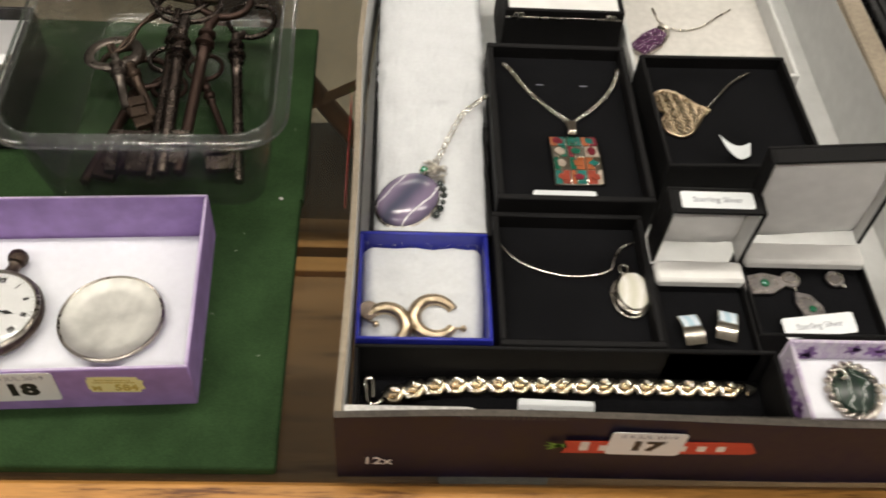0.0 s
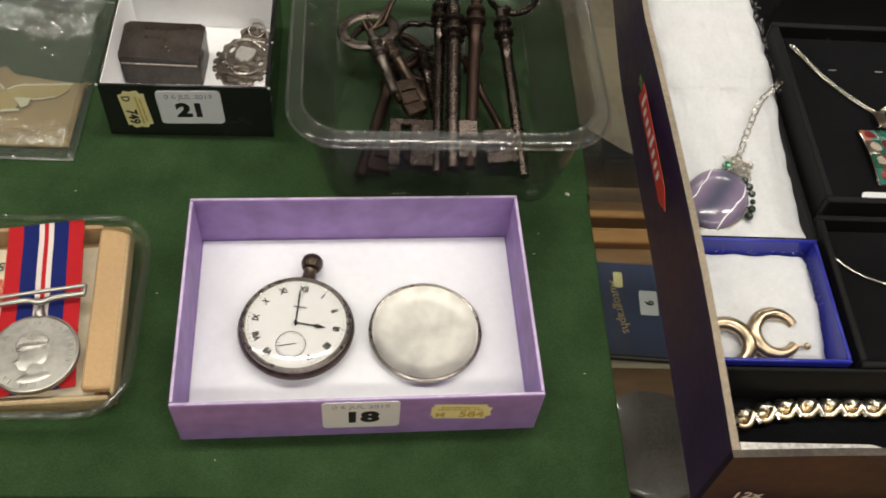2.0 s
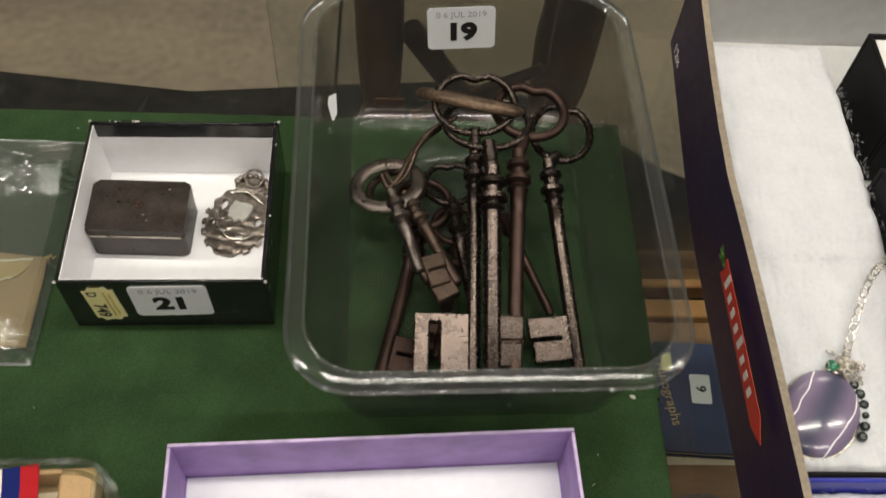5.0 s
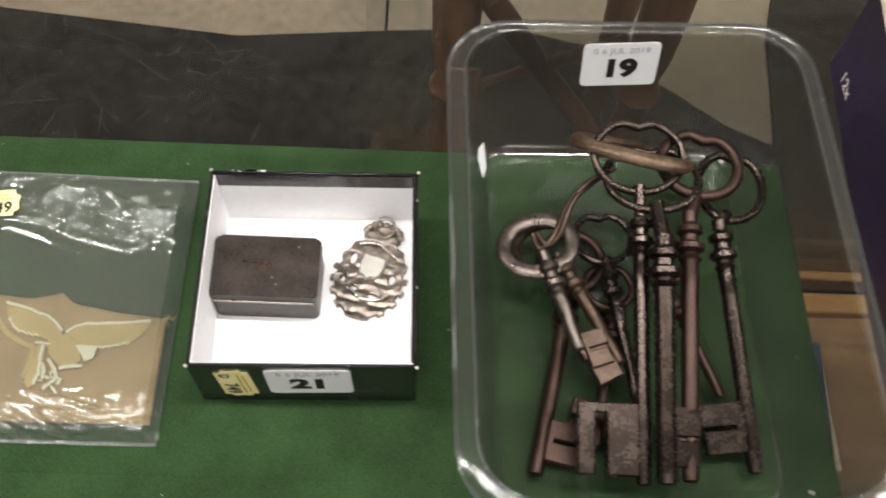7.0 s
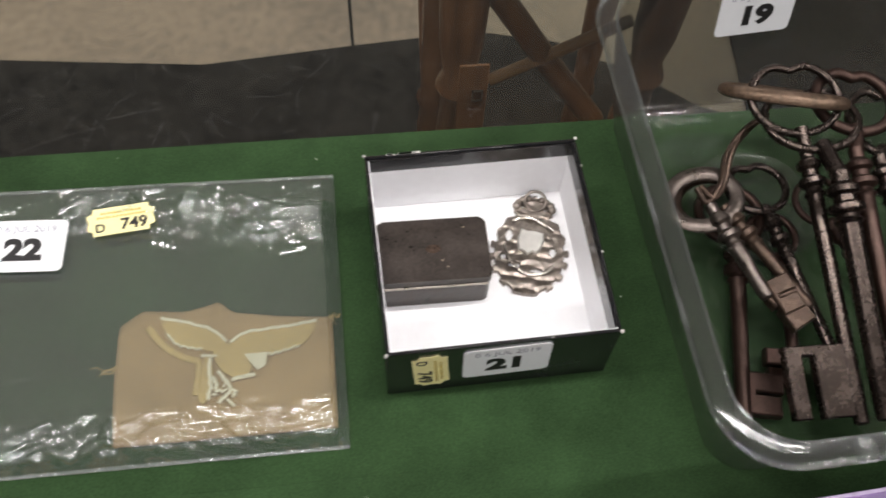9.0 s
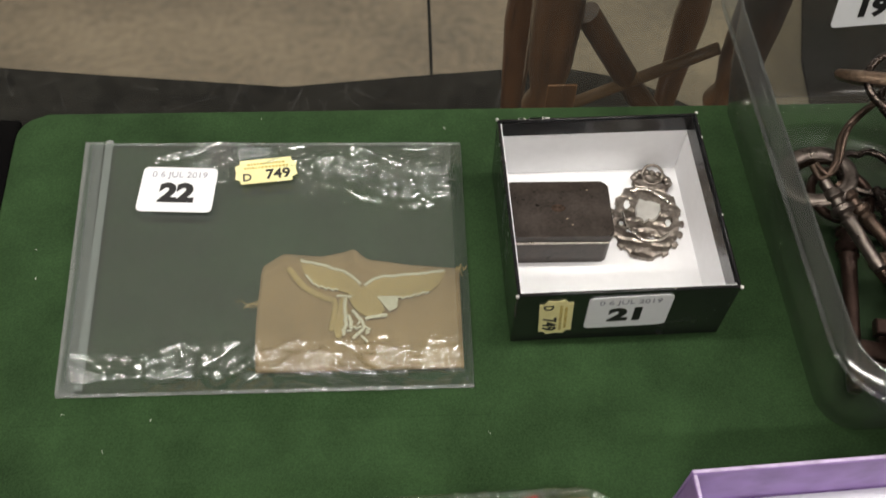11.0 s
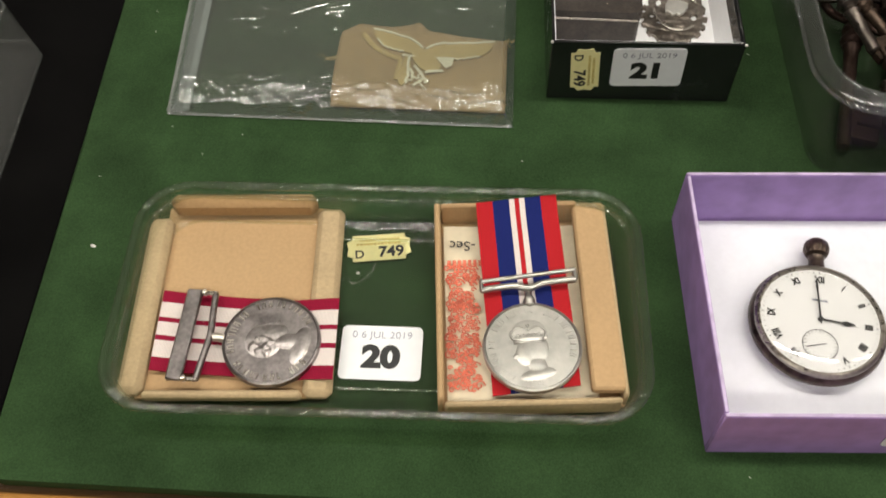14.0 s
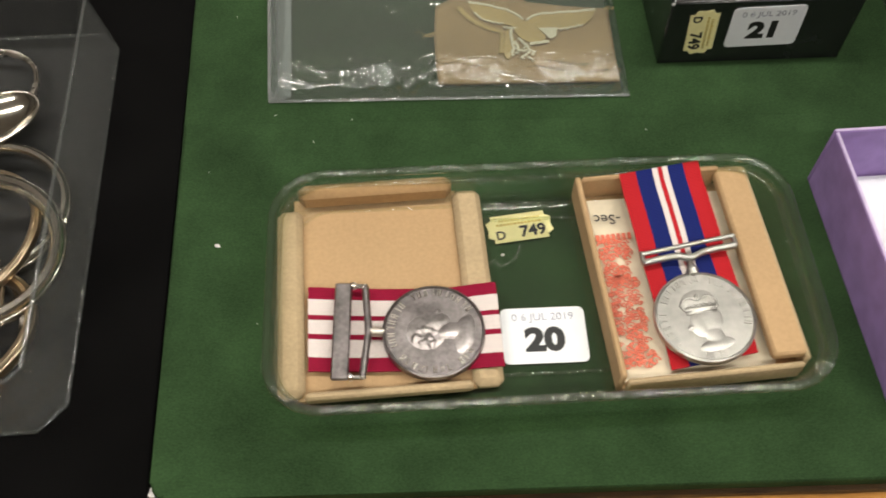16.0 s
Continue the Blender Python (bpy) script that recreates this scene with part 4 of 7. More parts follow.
    def width(y):
        for (y0, w0), (y1, w1) in zip(half, half[1:]):
            if y0 <= y <= y1:
                return w0 + (w1 - w0) * (y - y0) / (y1 - y0)
        return -1.0

    def cast(x, y):
        """Height of the cast plate in mm, None where it is pierced or past its edge."""
        a = math.atan2(y + 3, x)
        tooth = (0.95 if math.sin(17 * a) > 0.1 else -1.0) if y < 2 else 0.7 * math.sin(15 * a)
        if abs(x) > width(y) + tooth or any(((x - cx) / rx) ** 2 + ((y - cy) / ry) ** 2 < 1 for cx, cy, rx, ry in holes):
            return None
        wave = abs(noise.noise(Vector((x * 0.30, y * 0.30, 4.0))))
        scroll = abs(math.sin(0.62 * math.hypot(abs(x) - 8, y - 4) + 1.5 * math.atan2(y - 4, abs(x) - 8)))
        return 1.9 + 0.30 * scroll - 0.20 * min(1, wave * 2.4) + (0.5 if y > 13 else 0)

    b, step, top = bmesh.new(), 0.45, {}
    nx, ny = 34, 51
    cells = [(i, j) for i in range(-nx, nx) for j in range(-ny, ny) if cast((i + 0.5) * step, (j + 0.5) * step) is not None]
    for i, j in cells:
        for di, dj in ((0, 0), (1, 0), (1, 1), (0, 1)):
            q = (i + di, j + dj)
            if q not in top:
                x, y = q[0] * step, q[1] * step
                top[q] = (b.verts.new((x / 1000, y / 1000, (cast(x, y) or 1.2) / 1000)), b.verts.new((x / 1000, y / 1000, 0.0003)))
    full = set(cells)
    for i, j in cells:
        qs = [(i, j), (i + 1, j), (i + 1, j + 1), (i, j + 1)]
        b.faces.new([top[q][0] for q in qs])
        for k, (di, dj) in enumerate(((0, -1), (1, 0), (0, 1), (-1, 0))):
            if (i + di, j + dj) not in full:
                u, v = qs[k], qs[(k + 1) % 4]
                b.faces.new((top[u][1], top[v][1], top[v][0], top[u][0]))
    part("pierced_body", b, FOB_SILVER, f, "pierced and chased cast plate", 50)
    part("swag", tube(bmesh.new(), smooth_path([(-0.0100, -0.002, 0.0024), (-0.0075, -0.0085, 0.0027), (-0.001, -0.0135, 0.0029), (0.006, -0.0125, 0.0028), (0.0095, -0.0085, 0.0025)], 5), 0.0006, 8, flat=0.6), SILVER, f, "raised curved band")
    part("swag", tube(bmesh.new(), smooth_path([(-0.0080, 0.0095, 0.0026), (-0.003, 0.0115, 0.0030), (0.002, 0.0105, 0.0030), (0.0085, 0.0070, 0.0026)], 5), 0.0007, 8, flat=0.7), SILVER, f, "raised curved band")
    part("shield", prism(bmesh.new(), [(-0.0050, 0.0070), (-0.002, 0.0062), (0.001, 0.0066), (0.0055, 0.0058), (0.0062, 0.002), (0.0048, -0.0028), (0.003, -0.0050), (0.0012, -0.0044), (-0.001, -0.0064), (-0.0028, -0.0046), (-0.0052, -0.0040), (-0.0062, 0.001)], 0.0022, 0.0038, Matrix.Diagonal((0.84, 0.84, 1, 1)), 0.0004), SILVER_BACK, f, "bright blank shield")
    for i in range(9):
        a = radians(8 + 20.5 * i)
        x, y = 0.0072 * math.cos(a), 0.0160 + 0.0050 * math.sin(a)
        part("crest_leaf", bmesh_ball(random.uniform(0.0012, 0.0018), (x, y, 0.0026), 0.8), FOB_SILVER, f)
    part("suspension_ring", tube(bmesh.new(), [(0.0042 * math.cos(2 * math.pi * i / 24), 0.0188 + 0.0034 * math.sin(2 * math.pi * i / 24), 0.0042 + 0.002 * math.sin(2 * math.pi * i / 24)) for i in range(24)], 0.0006, 6, True), FOB_SILVER, f)


lot_21()


# ---- lot 22: grip-seal bag with a cloth badge ----
def lot_22():
    def bump(u, v, s):
        e = min(u, 1 - u, v, 1 - v)
        low = math.exp(-((v - 0.07) / 0.06) ** 2) * (0.35 + 0.65 * min(1, max(0, u - 0.15) * 4))
        high = math.exp(-((v - 0.84 - 0.05 * math.sin(5 * u)) / 0.085) ** 2) * min(1, max(0, u - 0.15) * 3)
        p = Vector((u * 7.5 + 0.5 * math.sin(v * 17), v * 19 + 1.2 * math.sin(u * 9), s))
        ridge = (1 - min(1, abs(noise.noise(p)) * 2.6)) ** 2
        fine = (1 - min(1, abs(noise.noise(p * 1.9 + Vector((3, 1, 2)))) * 2.6)) ** 2
        soft = noise.noise(Vector((u * 4, v * 4, s)))
        return min(1, e * 30) * (0.0050 + 0.0008 * soft + (0.0036 * ridge + 0.0012 * fine) * (0.05 + low + 0.8 * high))

    t = thing("grip_seal_bag", pose(0.1, 0.2265, 0, 0, 0, 0), "clear plastic grip-seal bag lying flat, crinkled", "plastic bag")
    f = lambda u, v: (-0.008 * v * (1 - u), -0.003 * u * v * v, 0.0012 + bump(u, v, 1.0))
    g = lambda u, v: (-0.008 * v * (1 - u), -0.003 * u * v * v, 0.0007)
    part("back_film", sheet(-0.0745, 0.078, -0.0590, 0.0585, 8, 8, g, 0.00005), CLEAR, t, "", None)
    part("front_film", sheet(-0.0745, 0.078, -0.0590, 0.0585, 170, 150, f, 0.00005), FILM, t, "crinkled clear film", 180)
    part("mouth_lip", sheet(-0.0745, -0.0672, -0.0588, 0.0583, 3, 12, lambda u, v: (-0.008 * v * (1 - 0.048 * u), 0, 0.0026), 0.00012), SEAL, t, "hazy open lip of the bag", None)
    for y, dy in ((-0.0586, 0.0), (0.0581, -0.0029)):
        part("side_weld", tube(bmesh.new(), [(-0.0745 + (-0.0078 if y > 0 else 0) * (1 - q / 8) + 0.1520 * q / 8, y + dy * q / 8, 0.0012) for q in range(9)], 0.0007, 6, flat=0.3), SEAL, t, "welded film edge")
    z = bmesh.new()
    tube(z, [(-0.0665, -0.0572, 0.0022), (-0.0725, 0.0590, 0.0022)], 0.0017, 8, flat=0.5)
    part("zip_strip", z, ZIP, t, "milky zip strip")
    lot_label(t, "22", pose(-0.0391, 0.0285, 0.0078, 0, 0, -3))
    price_label(t, "D", "749", pose(-0.0036, 0.0368, 0.0086, 0, 0, 6))
    b = thing("cloth_badge", pose(0.1363, 0.2000, 0.0012), "khaki cloth badge with an embroidered spread-winged bird", "badge")
    top = [(0.0, 0.0205), (0.1, 0.0262), (0.3, 0.0246), (0.455, 0.0272), (0.53, 0.0228), (0.75, 0.0198), (1.0, 0.0178)]

    def crest(u):
        for (a, p), (c, q) in zip(top, top[1:]):
            if a <= u <= c:
                return p + (q - p) * (u - a) / (c - a)

    def cloth(u, v):
        x = -0.0390 + 0.0770 * u
        y = -0.0250 + (crest(u) + 0.0250) * v
        fold = 0.0010 * math.exp(-((v - 0.90) / 0.05) ** 2) + 0.0016 * math.exp(-((u - 0.47) / 0.03) ** 2) * max(0, v - 0.7) / 0.3
        return (-0.0012 * math.sin(3 * v) * (1 - u), y - (-0.0250 + 0.05 * v), 0.0013 + fold + 0.0003 * noise.noise(Vector((u * 7, v * 5, 3))))

    part("backing", sheet(-0.0390, 0.0380, -0.0250, 0.0250, 48, 32, cloth, 0.0011), KHAKI, b, "folded khaki backing cloth", 180)

    def stitched(name, pts, z, mat):
        part(name, prism(bmesh.new(), [(p.x, p.y) for p in smooth_path([(x, y, 0) for x, y in pts] + [(*pts[0], 0)], 3)[:-1]], z, z + 0.0009, None, 0.0002), mat, b)

    left = [(-0.0245, 0.0222), (-0.0137, 0.0192), (-0.0055, 0.0158), (-0.0006, 0.0108), (-0.0030, 0.0066), (-0.0093, 0.0084), (-0.0175, 0.0108), (-0.0222, 0.0158)]
    right = [(0.0325, 0.0162), (0.0200, 0.0148), (0.0072, 0.0140), (0.0004, 0.0104), (0.0022, 0.0046), (0.0090, 0.0046), (0.0165, 0.0046), (0.0258, 0.0070), (0.0300, 0.0110)]
    stitched("wing", left, 0.0014, SAND_THREAD)
    stitched("wing", right, 0.0014, SAND_THREAD)
    stitched("bird_body", [(-0.0060, 0.0080), (0.0015, 0.0095), (0.0062, 0.0045), (0.0085, -0.0010), (0.0030, -0.0040), (-0.0035, 0.0010)], 0.0017, SAND_THREAD)
    stitched("tail", [(-0.0085, 0.0055), (-0.0060, 0.0050), (-0.0055, -0.0060), (-0.0080, -0.0125), (-0.0105, -0.0100), (-0.0092, -0.0010)], 0.0016, SAND_THREAD)
    for p, k in ((left, 4), (right, 4)):
        run = smooth_path([(x, y, 0.0025) for x, y in p[:k]], 7)
        part("wing_outline", tube(bmesh.new(), [q + Vector((random.gauss(0, 0.00018), random.gauss(0, 0.00018), 0)) for q in run], 0.00062, 6, flat=0.6), WHITE_THREAD, b, "white stitched outline")
    for p in (left[5:8], right[5:8]):
        run = smooth_path([(x, y, 0.0024) for x, y in p], 9)
        part("wing_edge", tube(bmesh.new(), [q + Vector((random.gauss(0, 0.0002), 0.0006 * math.sin(i * 2.1), 0)) for i, q in enumerate(run)], 0.00042, 6, flat=0.6), WHITE_THREAD, b, "feathered white stitching")
    part("outer_band", tube(bmesh.new(), smooth_path([(-0.0290, 0.0190, 0.0020), (-0.0225, 0.0105, 0.0020), (-0.0150, 0.0055, 0.0020), (-0.0105, 0.0030, 0.0020), (-0.0115, -0.0090, 0.0020)], 6), 0.0012, 6, flat=0.4), SAND_THREAD, b)
    pale = bmesh.new()
    prism(pale, [(0.0056, 0.0050), (0.0140, 0.0050), (0.0134, 0.0000), (0.0105, -0.0016), (0.0085, 0.0010)], 0.0026, 0.0030)
    for run in (((-0.0096, 0.0058), (-0.0040, 0.0052)), ((-0.0066, 0.0050), (-0.0062, -0.0060), (-0.0072, -0.0112)), ((-0.0036, -0.0006), (0.0008, -0.0078), (-0.0034, -0.0130)), ((0.0098, -0.0030), (0.0014, -0.0042)), ((-0.0050, -0.0030), (-0.0038, -0.0090))):
        pts = smooth_path([(x, y, 0.0027) for x, y in run], 7)
        tube(pale, [q + Vector((random.gauss(0, 0.0002), random.gauss(0, 0.0002), 0)) for q in pts], random.uniform(0.0005, 0.0008), 6, flat=0.6)
    for i in range(9):
        x, y = random.uniform(-0.006, 0.002), random.uniform(-0.013, -0.004)
        tube(pale, [(x, y, 0.0026), (x + random.uniform(0.001, 0.003), y + random.uniform(-0.003, 0.003), 0.0027)], 0.00045, 6)
    part("white_stitching", pale, WHITE_THREAD, b, "frayed white stitching")
    for s in ((-0.040, 0.004), (0.0365, 0.017)):
        for i in range(5):
            p = [(s[0], s[1], 0.0012)]
            for q in range(4):
                p.append((p[-1][0] + random.uniform(-0.004, 0.0005) * (1 if s[0] < 0 else -0.4), p[-1][1] + random.uniform(-0.002, 0.002), 0.0014))
            part("loose_thread", tube(bmesh.new(), smooth_path(p, 3), 0.00016, 4), SAND_THREAD, b)


lot_22()


# ---- clear trays ----
def shell(outline_fn, levels, t, mat, parent, name):
    """A tray wall: outer skin up through the levels (inset, z), then the inner skin down again."""
    bm = bmesh.new()
    loops = []
    for inset, z in levels:
        loops.append([bm.verts.new((x, y, z)) for x, y in outline_fn(inset)])
    k = len(loops[0])
    for a, b in zip(loops, loops[1:]):
        for i in range(k):
            bm.faces.new((a[i], a[(i + 1) % k], b[(i + 1) % k], b[i]))
    bm.faces.new(loops[0][::-1])
    bm.faces.new(loops[-1])
    return part(name, bm, mat, parent, "", 50)


def lot_19_tray():
    m = pose(0.3535, 0.2275, 0.0006, 0, 0, 1.8)
    t = thing("clear_tray", m, "deep clear plastic food tray with rounded corners", "plastic tray")
    X, Y, H, R = 0.0712, 0.0970, 0.064, 0.024
    fn = lambda i: round_rect(-X + i, X - i, -Y + i, Y - i, max(0.006, R - i * 0.6), 10)
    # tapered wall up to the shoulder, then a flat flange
    body = shell(fn, [(0.0245, 0.0), (0.0190, 0.0008), (0.0160, 0.004), (0.0110, 0.03), (0.0075, H - 0.007), (0.0066, H - 0.0016), (0.0074, H - 0.0014), (0.0083, H - 0.007), (0.0117, 0.03), (0.0168, 0.0045), (0.0197, 0.0016), (0.0255, 0.0010)], 0, DIMMED_CLEAR, t, "tray_body")
    # only the steep walls carry the dimming; flat base faces stay clear
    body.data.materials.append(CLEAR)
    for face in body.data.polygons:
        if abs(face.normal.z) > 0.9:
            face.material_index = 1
    fl = bmesh.new()
    loops = []
    for inset, z in ((0.0068, H - 0.0012), (0.0058, H - 0.0002), (0.0022, H - 0.0004), (0.0006, H - 0.0012), (0.0000, H - 0.0040), (0.0005, H - 0.0040), (0.0012, H - 0.0016), (0.0024, H - 0.0010), (0.0056, H - 0.0009)):
        loops.append([fl.verts.new((x, y, z)) for x, y in fn(inset)])
    k = len(loops[0])
    for p, q in zip(loops, loops[1:] + loops[:1]):
        for i in range(k):
            fl.faces.new((p[i], p[(i + 1) % k], q[(i + 1) % k], q[i]))
    part("flange", fl, FLANGE, t, "flat moulded flange", 30)
    part("rolled_rim", tube(bmesh.new(), [(x, y, H - 0.0034) for x, y in fn(0.0004)], 0.00085, 8, True), CLEAR_EDGE, t, "rolled glossy rim")
    part("inner_lip", tube(bmesh.new(), [(x, y, H - 0.0006) for x, y in fn(0.0066)], 0.0006, 8, True), CLEAR_EDGE, t, "glossy inner lip")
    # shallow domed boss moulded into the base
    part("moulded_boss", lathe(bmesh.new(), [(0.0265, 0.0012), (0.0255, 0.0026), (0.0235, 0.0034), (0.018, 0.0038), (0.0, 0.0040)], 56, pose(-0.006, 0.026, 0)), BASE_CLEAR, t, "moulded round boss in the base")
    part("moulded_tab", boxbm(-0.033, -0.027, -Y - 0.0006, -Y + 0.0066, H - 0.0036, H + 0.0003, 0.0007), CLEAR_EDGE, t)
    lot_label(t, "19", pose(-0.0012, Y - 0.0098, 0.0478, 82, 0, 0) @ pose(0, 0, 0, 0, 0, 3))
    part("torn_label", prism(bmesh.new(), [(-0.0085, -0.0005), (-0.002, -0.0030), (0.0085, -0.0005), (0.002, 0.0040), (-0.003, 0.0042)], 0, 0.0003, pose(-X + 0.0135, 0.043, 0.045, 0, 62, 0) @ pose(0, 0, 0, 0, 0, 84)), LABEL, t, "torn scrap of white label")


lot_19_tray()


def door_key(label, bow, collar, tip, bow_w, bow_l, r, bit=None, normal=(0, -0.15, 1), bow_r=0.0017, mat=None, heart=True, bow_dir=None, bow_flat=1.0, hollow=False, bit_mat=None):
    """An old key from the place of its bow, its collar and its tip. bit: (side, length, width, steps)."""
    mat = mat or IRON
    bow, collar, tip = Vector(bow), Vector(collar), Vector(tip)
    axis = (tip - collar).normalized()
    nrm = Vector(normal)
    side = axis.cross(nrm).normalized()
    nrm = side.cross(axis).normalized()
    o = collar
    t = thing("old_key", Matrix.Translation(o), label, "key", "old iron keys")
    bd = (Vector(bow_dir).normalized() if bow_dir else (bow - collar).normalized())
    bs = bd.cross(nrm).normalized()
    pts = []
    k = 36
    for i in range(k):
        a = 2 * math.pi * i / k
        c, s = math.cos(a), math.sin(a)
        rr = 1.0
        if heart:
            rr = 1 - 0.20 * math.exp(-((a - 0) ** 2) / 0.05) - 0.20 * math.exp(-((a - 2 * math.pi) ** 2) / 0.05)
        pts.append(bow - o + bd * (bow_l / 2) * c * rr + bs * (bow_w / 2) * s)
    part("bow", tube(bmesh.new(), pts, bow_r, 8, True, bow_flat, tuple(nrm)), mat, t)
    L = (tip - collar).length
    ring = lambda s, f: (r * f, s)
    turn = axis.to_track_quat("Z", "Y").to_matrix().to_4x4()
    prof = [(0, -0.010), (r * 0.9, -0.010), (r * 0.85, -0.006), (r * 1.5, -0.004), (r * 1.55, -0.002), (r * 1.05, -0.0008), (r * 1.05, 0.0015), (r * 1.7, 0.0028), (r * 1.7, 0.0048), (r * 1.05, 0.0062),
            (r * 1.1, 0.0075), (r * 1.4, 0.0085), (r * 1.05, 0.0098), (r * 1.0, 0.02), (r * 0.97, L * 0.6), (r * 0.98, L - 0.004), (r * 0.9, L - 0.0008), (r * 0.55, L), (0, L - (0.006 if hollow else 0))]
    part("shank", lathe(bmesh.new(), prof, 16, turn), mat, t)
    link = bow - o - bd * bow_l * 0.42
    if (link).length > 0.006:
        part("neck", tube(bmesh.new(), [link, -axis * 0.008], r * 0.85, 10), mat, t)
    if bit:
        sgn, at, w, h, cuts = bit
        bmx = Matrix.Identity(4)
        cols = [side * -sgn, axis, nrm]
        for c in range(3):
            for q in range(3):
                bmx[q][c] = cols[c][q]
        bb = bmesh.new()
        y0 = L - at
        ridge = 0.0016
        pts = [(r * 0.6, y0 - h)]
        if cuts > 0:
            step = h / cuts
            for k in range(cuts):
                pts += [(w * (1.0, 0.94)[k % 2], y0 - h + step * k + (0.0006 if k else 0)), (w * (1.0, 0.94)[k % 2], y0 - h + step * (k + 1) - (0.0006 if k < cuts - 1 else 0))]
                if k < cuts - 1:
                    pts += [(w * 0.3, pts[-1][1]), (w * 0.3, pts[-1][1] + 0.0012)]
            pts.append((r * 0.6, y0))
        else:
            pts += [(w, y0 - h), (w, y0), (w * 0.74, y0), (w * 0.74, y0 - h * 0.86), (w * 0.56, y0 - h * 0.86), (w * 0.56, y0), (r * 0.6, y0)]
        prism(bb, pts, -0.0021, 0.0021, bmx, 0.0005)
        part("bit", bb, bit_mat or mat, t)
    return t


door_key("large dark iron door key with a round bow", (0.3600, 0.2655, 0.0410), (0.3607, 0.2290, 0.0420), (0.3600, 0.1530, 0.0205), 0.036, 0.0290, 0.0038, (1, 0.006, 0.012, 0.020, 2), bow_r=0.0016)
door_key("long slender iron key with a broad bit", (0.3548, 0.2735, 0.0440), (0.3545, 0.2440, 0.0370), (0.3528, 0.1535, 0.0165), 0.0345, 0.0290, 0.0029, (-1, 0.003, 0.0235, 0.0255, -1), bow_r=0.0016, mat=IRON)
door_key("long iron door key with a kidney-shaped bow", (0.3790, 0.2725, 0.0410), (0.3726, 0.2415, 0.0380), (0.3682, 0.1540, 0.0205), 0.030, 0.0270, 0.0032, (-1, 0.010, 0.010, 0.016, 2), bow_r=0.0022, mat=RUST)
door_key("long brown iron key with a square stepped bit", (0.3940, 0.2700, 0.0300), (0.3880, 0.2440, 0.0285), (0.3968, 0.1615, 0.0065), 0.0260, 0.0300, 0.0031, (-1, 0.008, 0.0185, 0.0185, 2), bow_r=0.0017, mat=IRON)
door_key("pale worn iron key with a flat oval bow", (0.3178, 0.2450, 0.0225), (0.3225, 0.2320, 0.0225), (0.3325, 0.2025, 0.0195), 0.0275, 0.0225, 0.0027, (1, -0.008, 0.011, 0.014, 2), bow_r=0.0029, mat=PALE_IRON, heart=False, bow_flat=0.4, bit_mat=BROWN_IRON)
door_key("brown iron key lying crosswise over the others", (0.3215, 0.2470, 0.0170), (0.3300, 0.2330, 0.0205), (0.3480, 0.1985, 0.0175), 0.0240, 0.0220, 0.0024, (-1, -0.004, 0.012, 0.020, 2), bow_r=0.0018, mat=BROWN_IRON, heart=False)
door_key("rusty dark iron key at the bottom of the heap", (0.3335, 0.2465, 0.0070), (0.3305, 0.2250, 0.0072), (0.3160, 0.1590, 0.0058), 0.0250, 0.0250, 0.0030, (1, 0.006, 0.0145, 0.016, 2), bow_r=0.0020, mat=RUST, heart=False)
door_key("small dark key with a double ring bow", (0.3460, 0.2560, 0.0100), (0.3480, 0.2350, 0.0110), (0.3560, 0.1850, 0.0075), 0.0235, 0.0230, 0.0024, None, bow_r=0.0016, mat=IRON)
door_key("thin iron key half hidden under the others", (0.3680, 0.2450, 0.0140), (0.3720, 0.2260, 0.0130), (0.3870, 0.1900, 0.0085), 0.0200, 0.0200, 0.0020, None, bow_r=0.0014, mat=RUST)
door_key("short rusty key lying near the tray base", (0.3480, 0.2360, 0.0060), (0.3480, 0.2180, 0.0062), (0.3390, 0.1700, 0.0055), 0.0190, 0.0190, 0.0023, (-1, 0.003, 0.011, 0.014, 2), bow_r=0.0015, mat=RUST)


def key_tag_ring():
    t = thing("iron_ring", pose(0.3530, 0.2780, 0.0400), "thick brown iron ring seen nearly edge-on", "ring")
    u, v = Vector((0.0200, -0.0074, 0.0030)), Vector((0.0035, 0.0075, -0.0085))
    pts = [u * math.cos(2 * math.pi * i / 40) + v * math.sin(2 * math.pi * i / 40) for i in range(40)]
    part("band", tube(bmesh.new(), pts, 0.0033, 10, True, 0.72), RING_IRON, t)
    w = thing("wire_loop", pose(0.3330, 0.2600, 0.0260), "twisted iron wire loop through the keys", "wire")
    a = [(0.0125, 0.0135, 0.0075), (0.004, 0.0085, 0.0055), (-0.004, 0.0, 0.003), (-0.009, -0.012, 0.0005), (-0.0145, -0.0175, -0.0010), (-0.018, -0.012, -0.001)]
    for dx in (0.0, 0.0022):
        part("wire", tube(bmesh.new(), smooth_path([(x + dx, y + dx * 0.5, z + 0.001 * math.sin(9 * i + dx * 900)) for i, (x, y, z) in enumerate(a)], 6), 0.0012, 8), BROWN_IRON, w)


key_tag_ring()


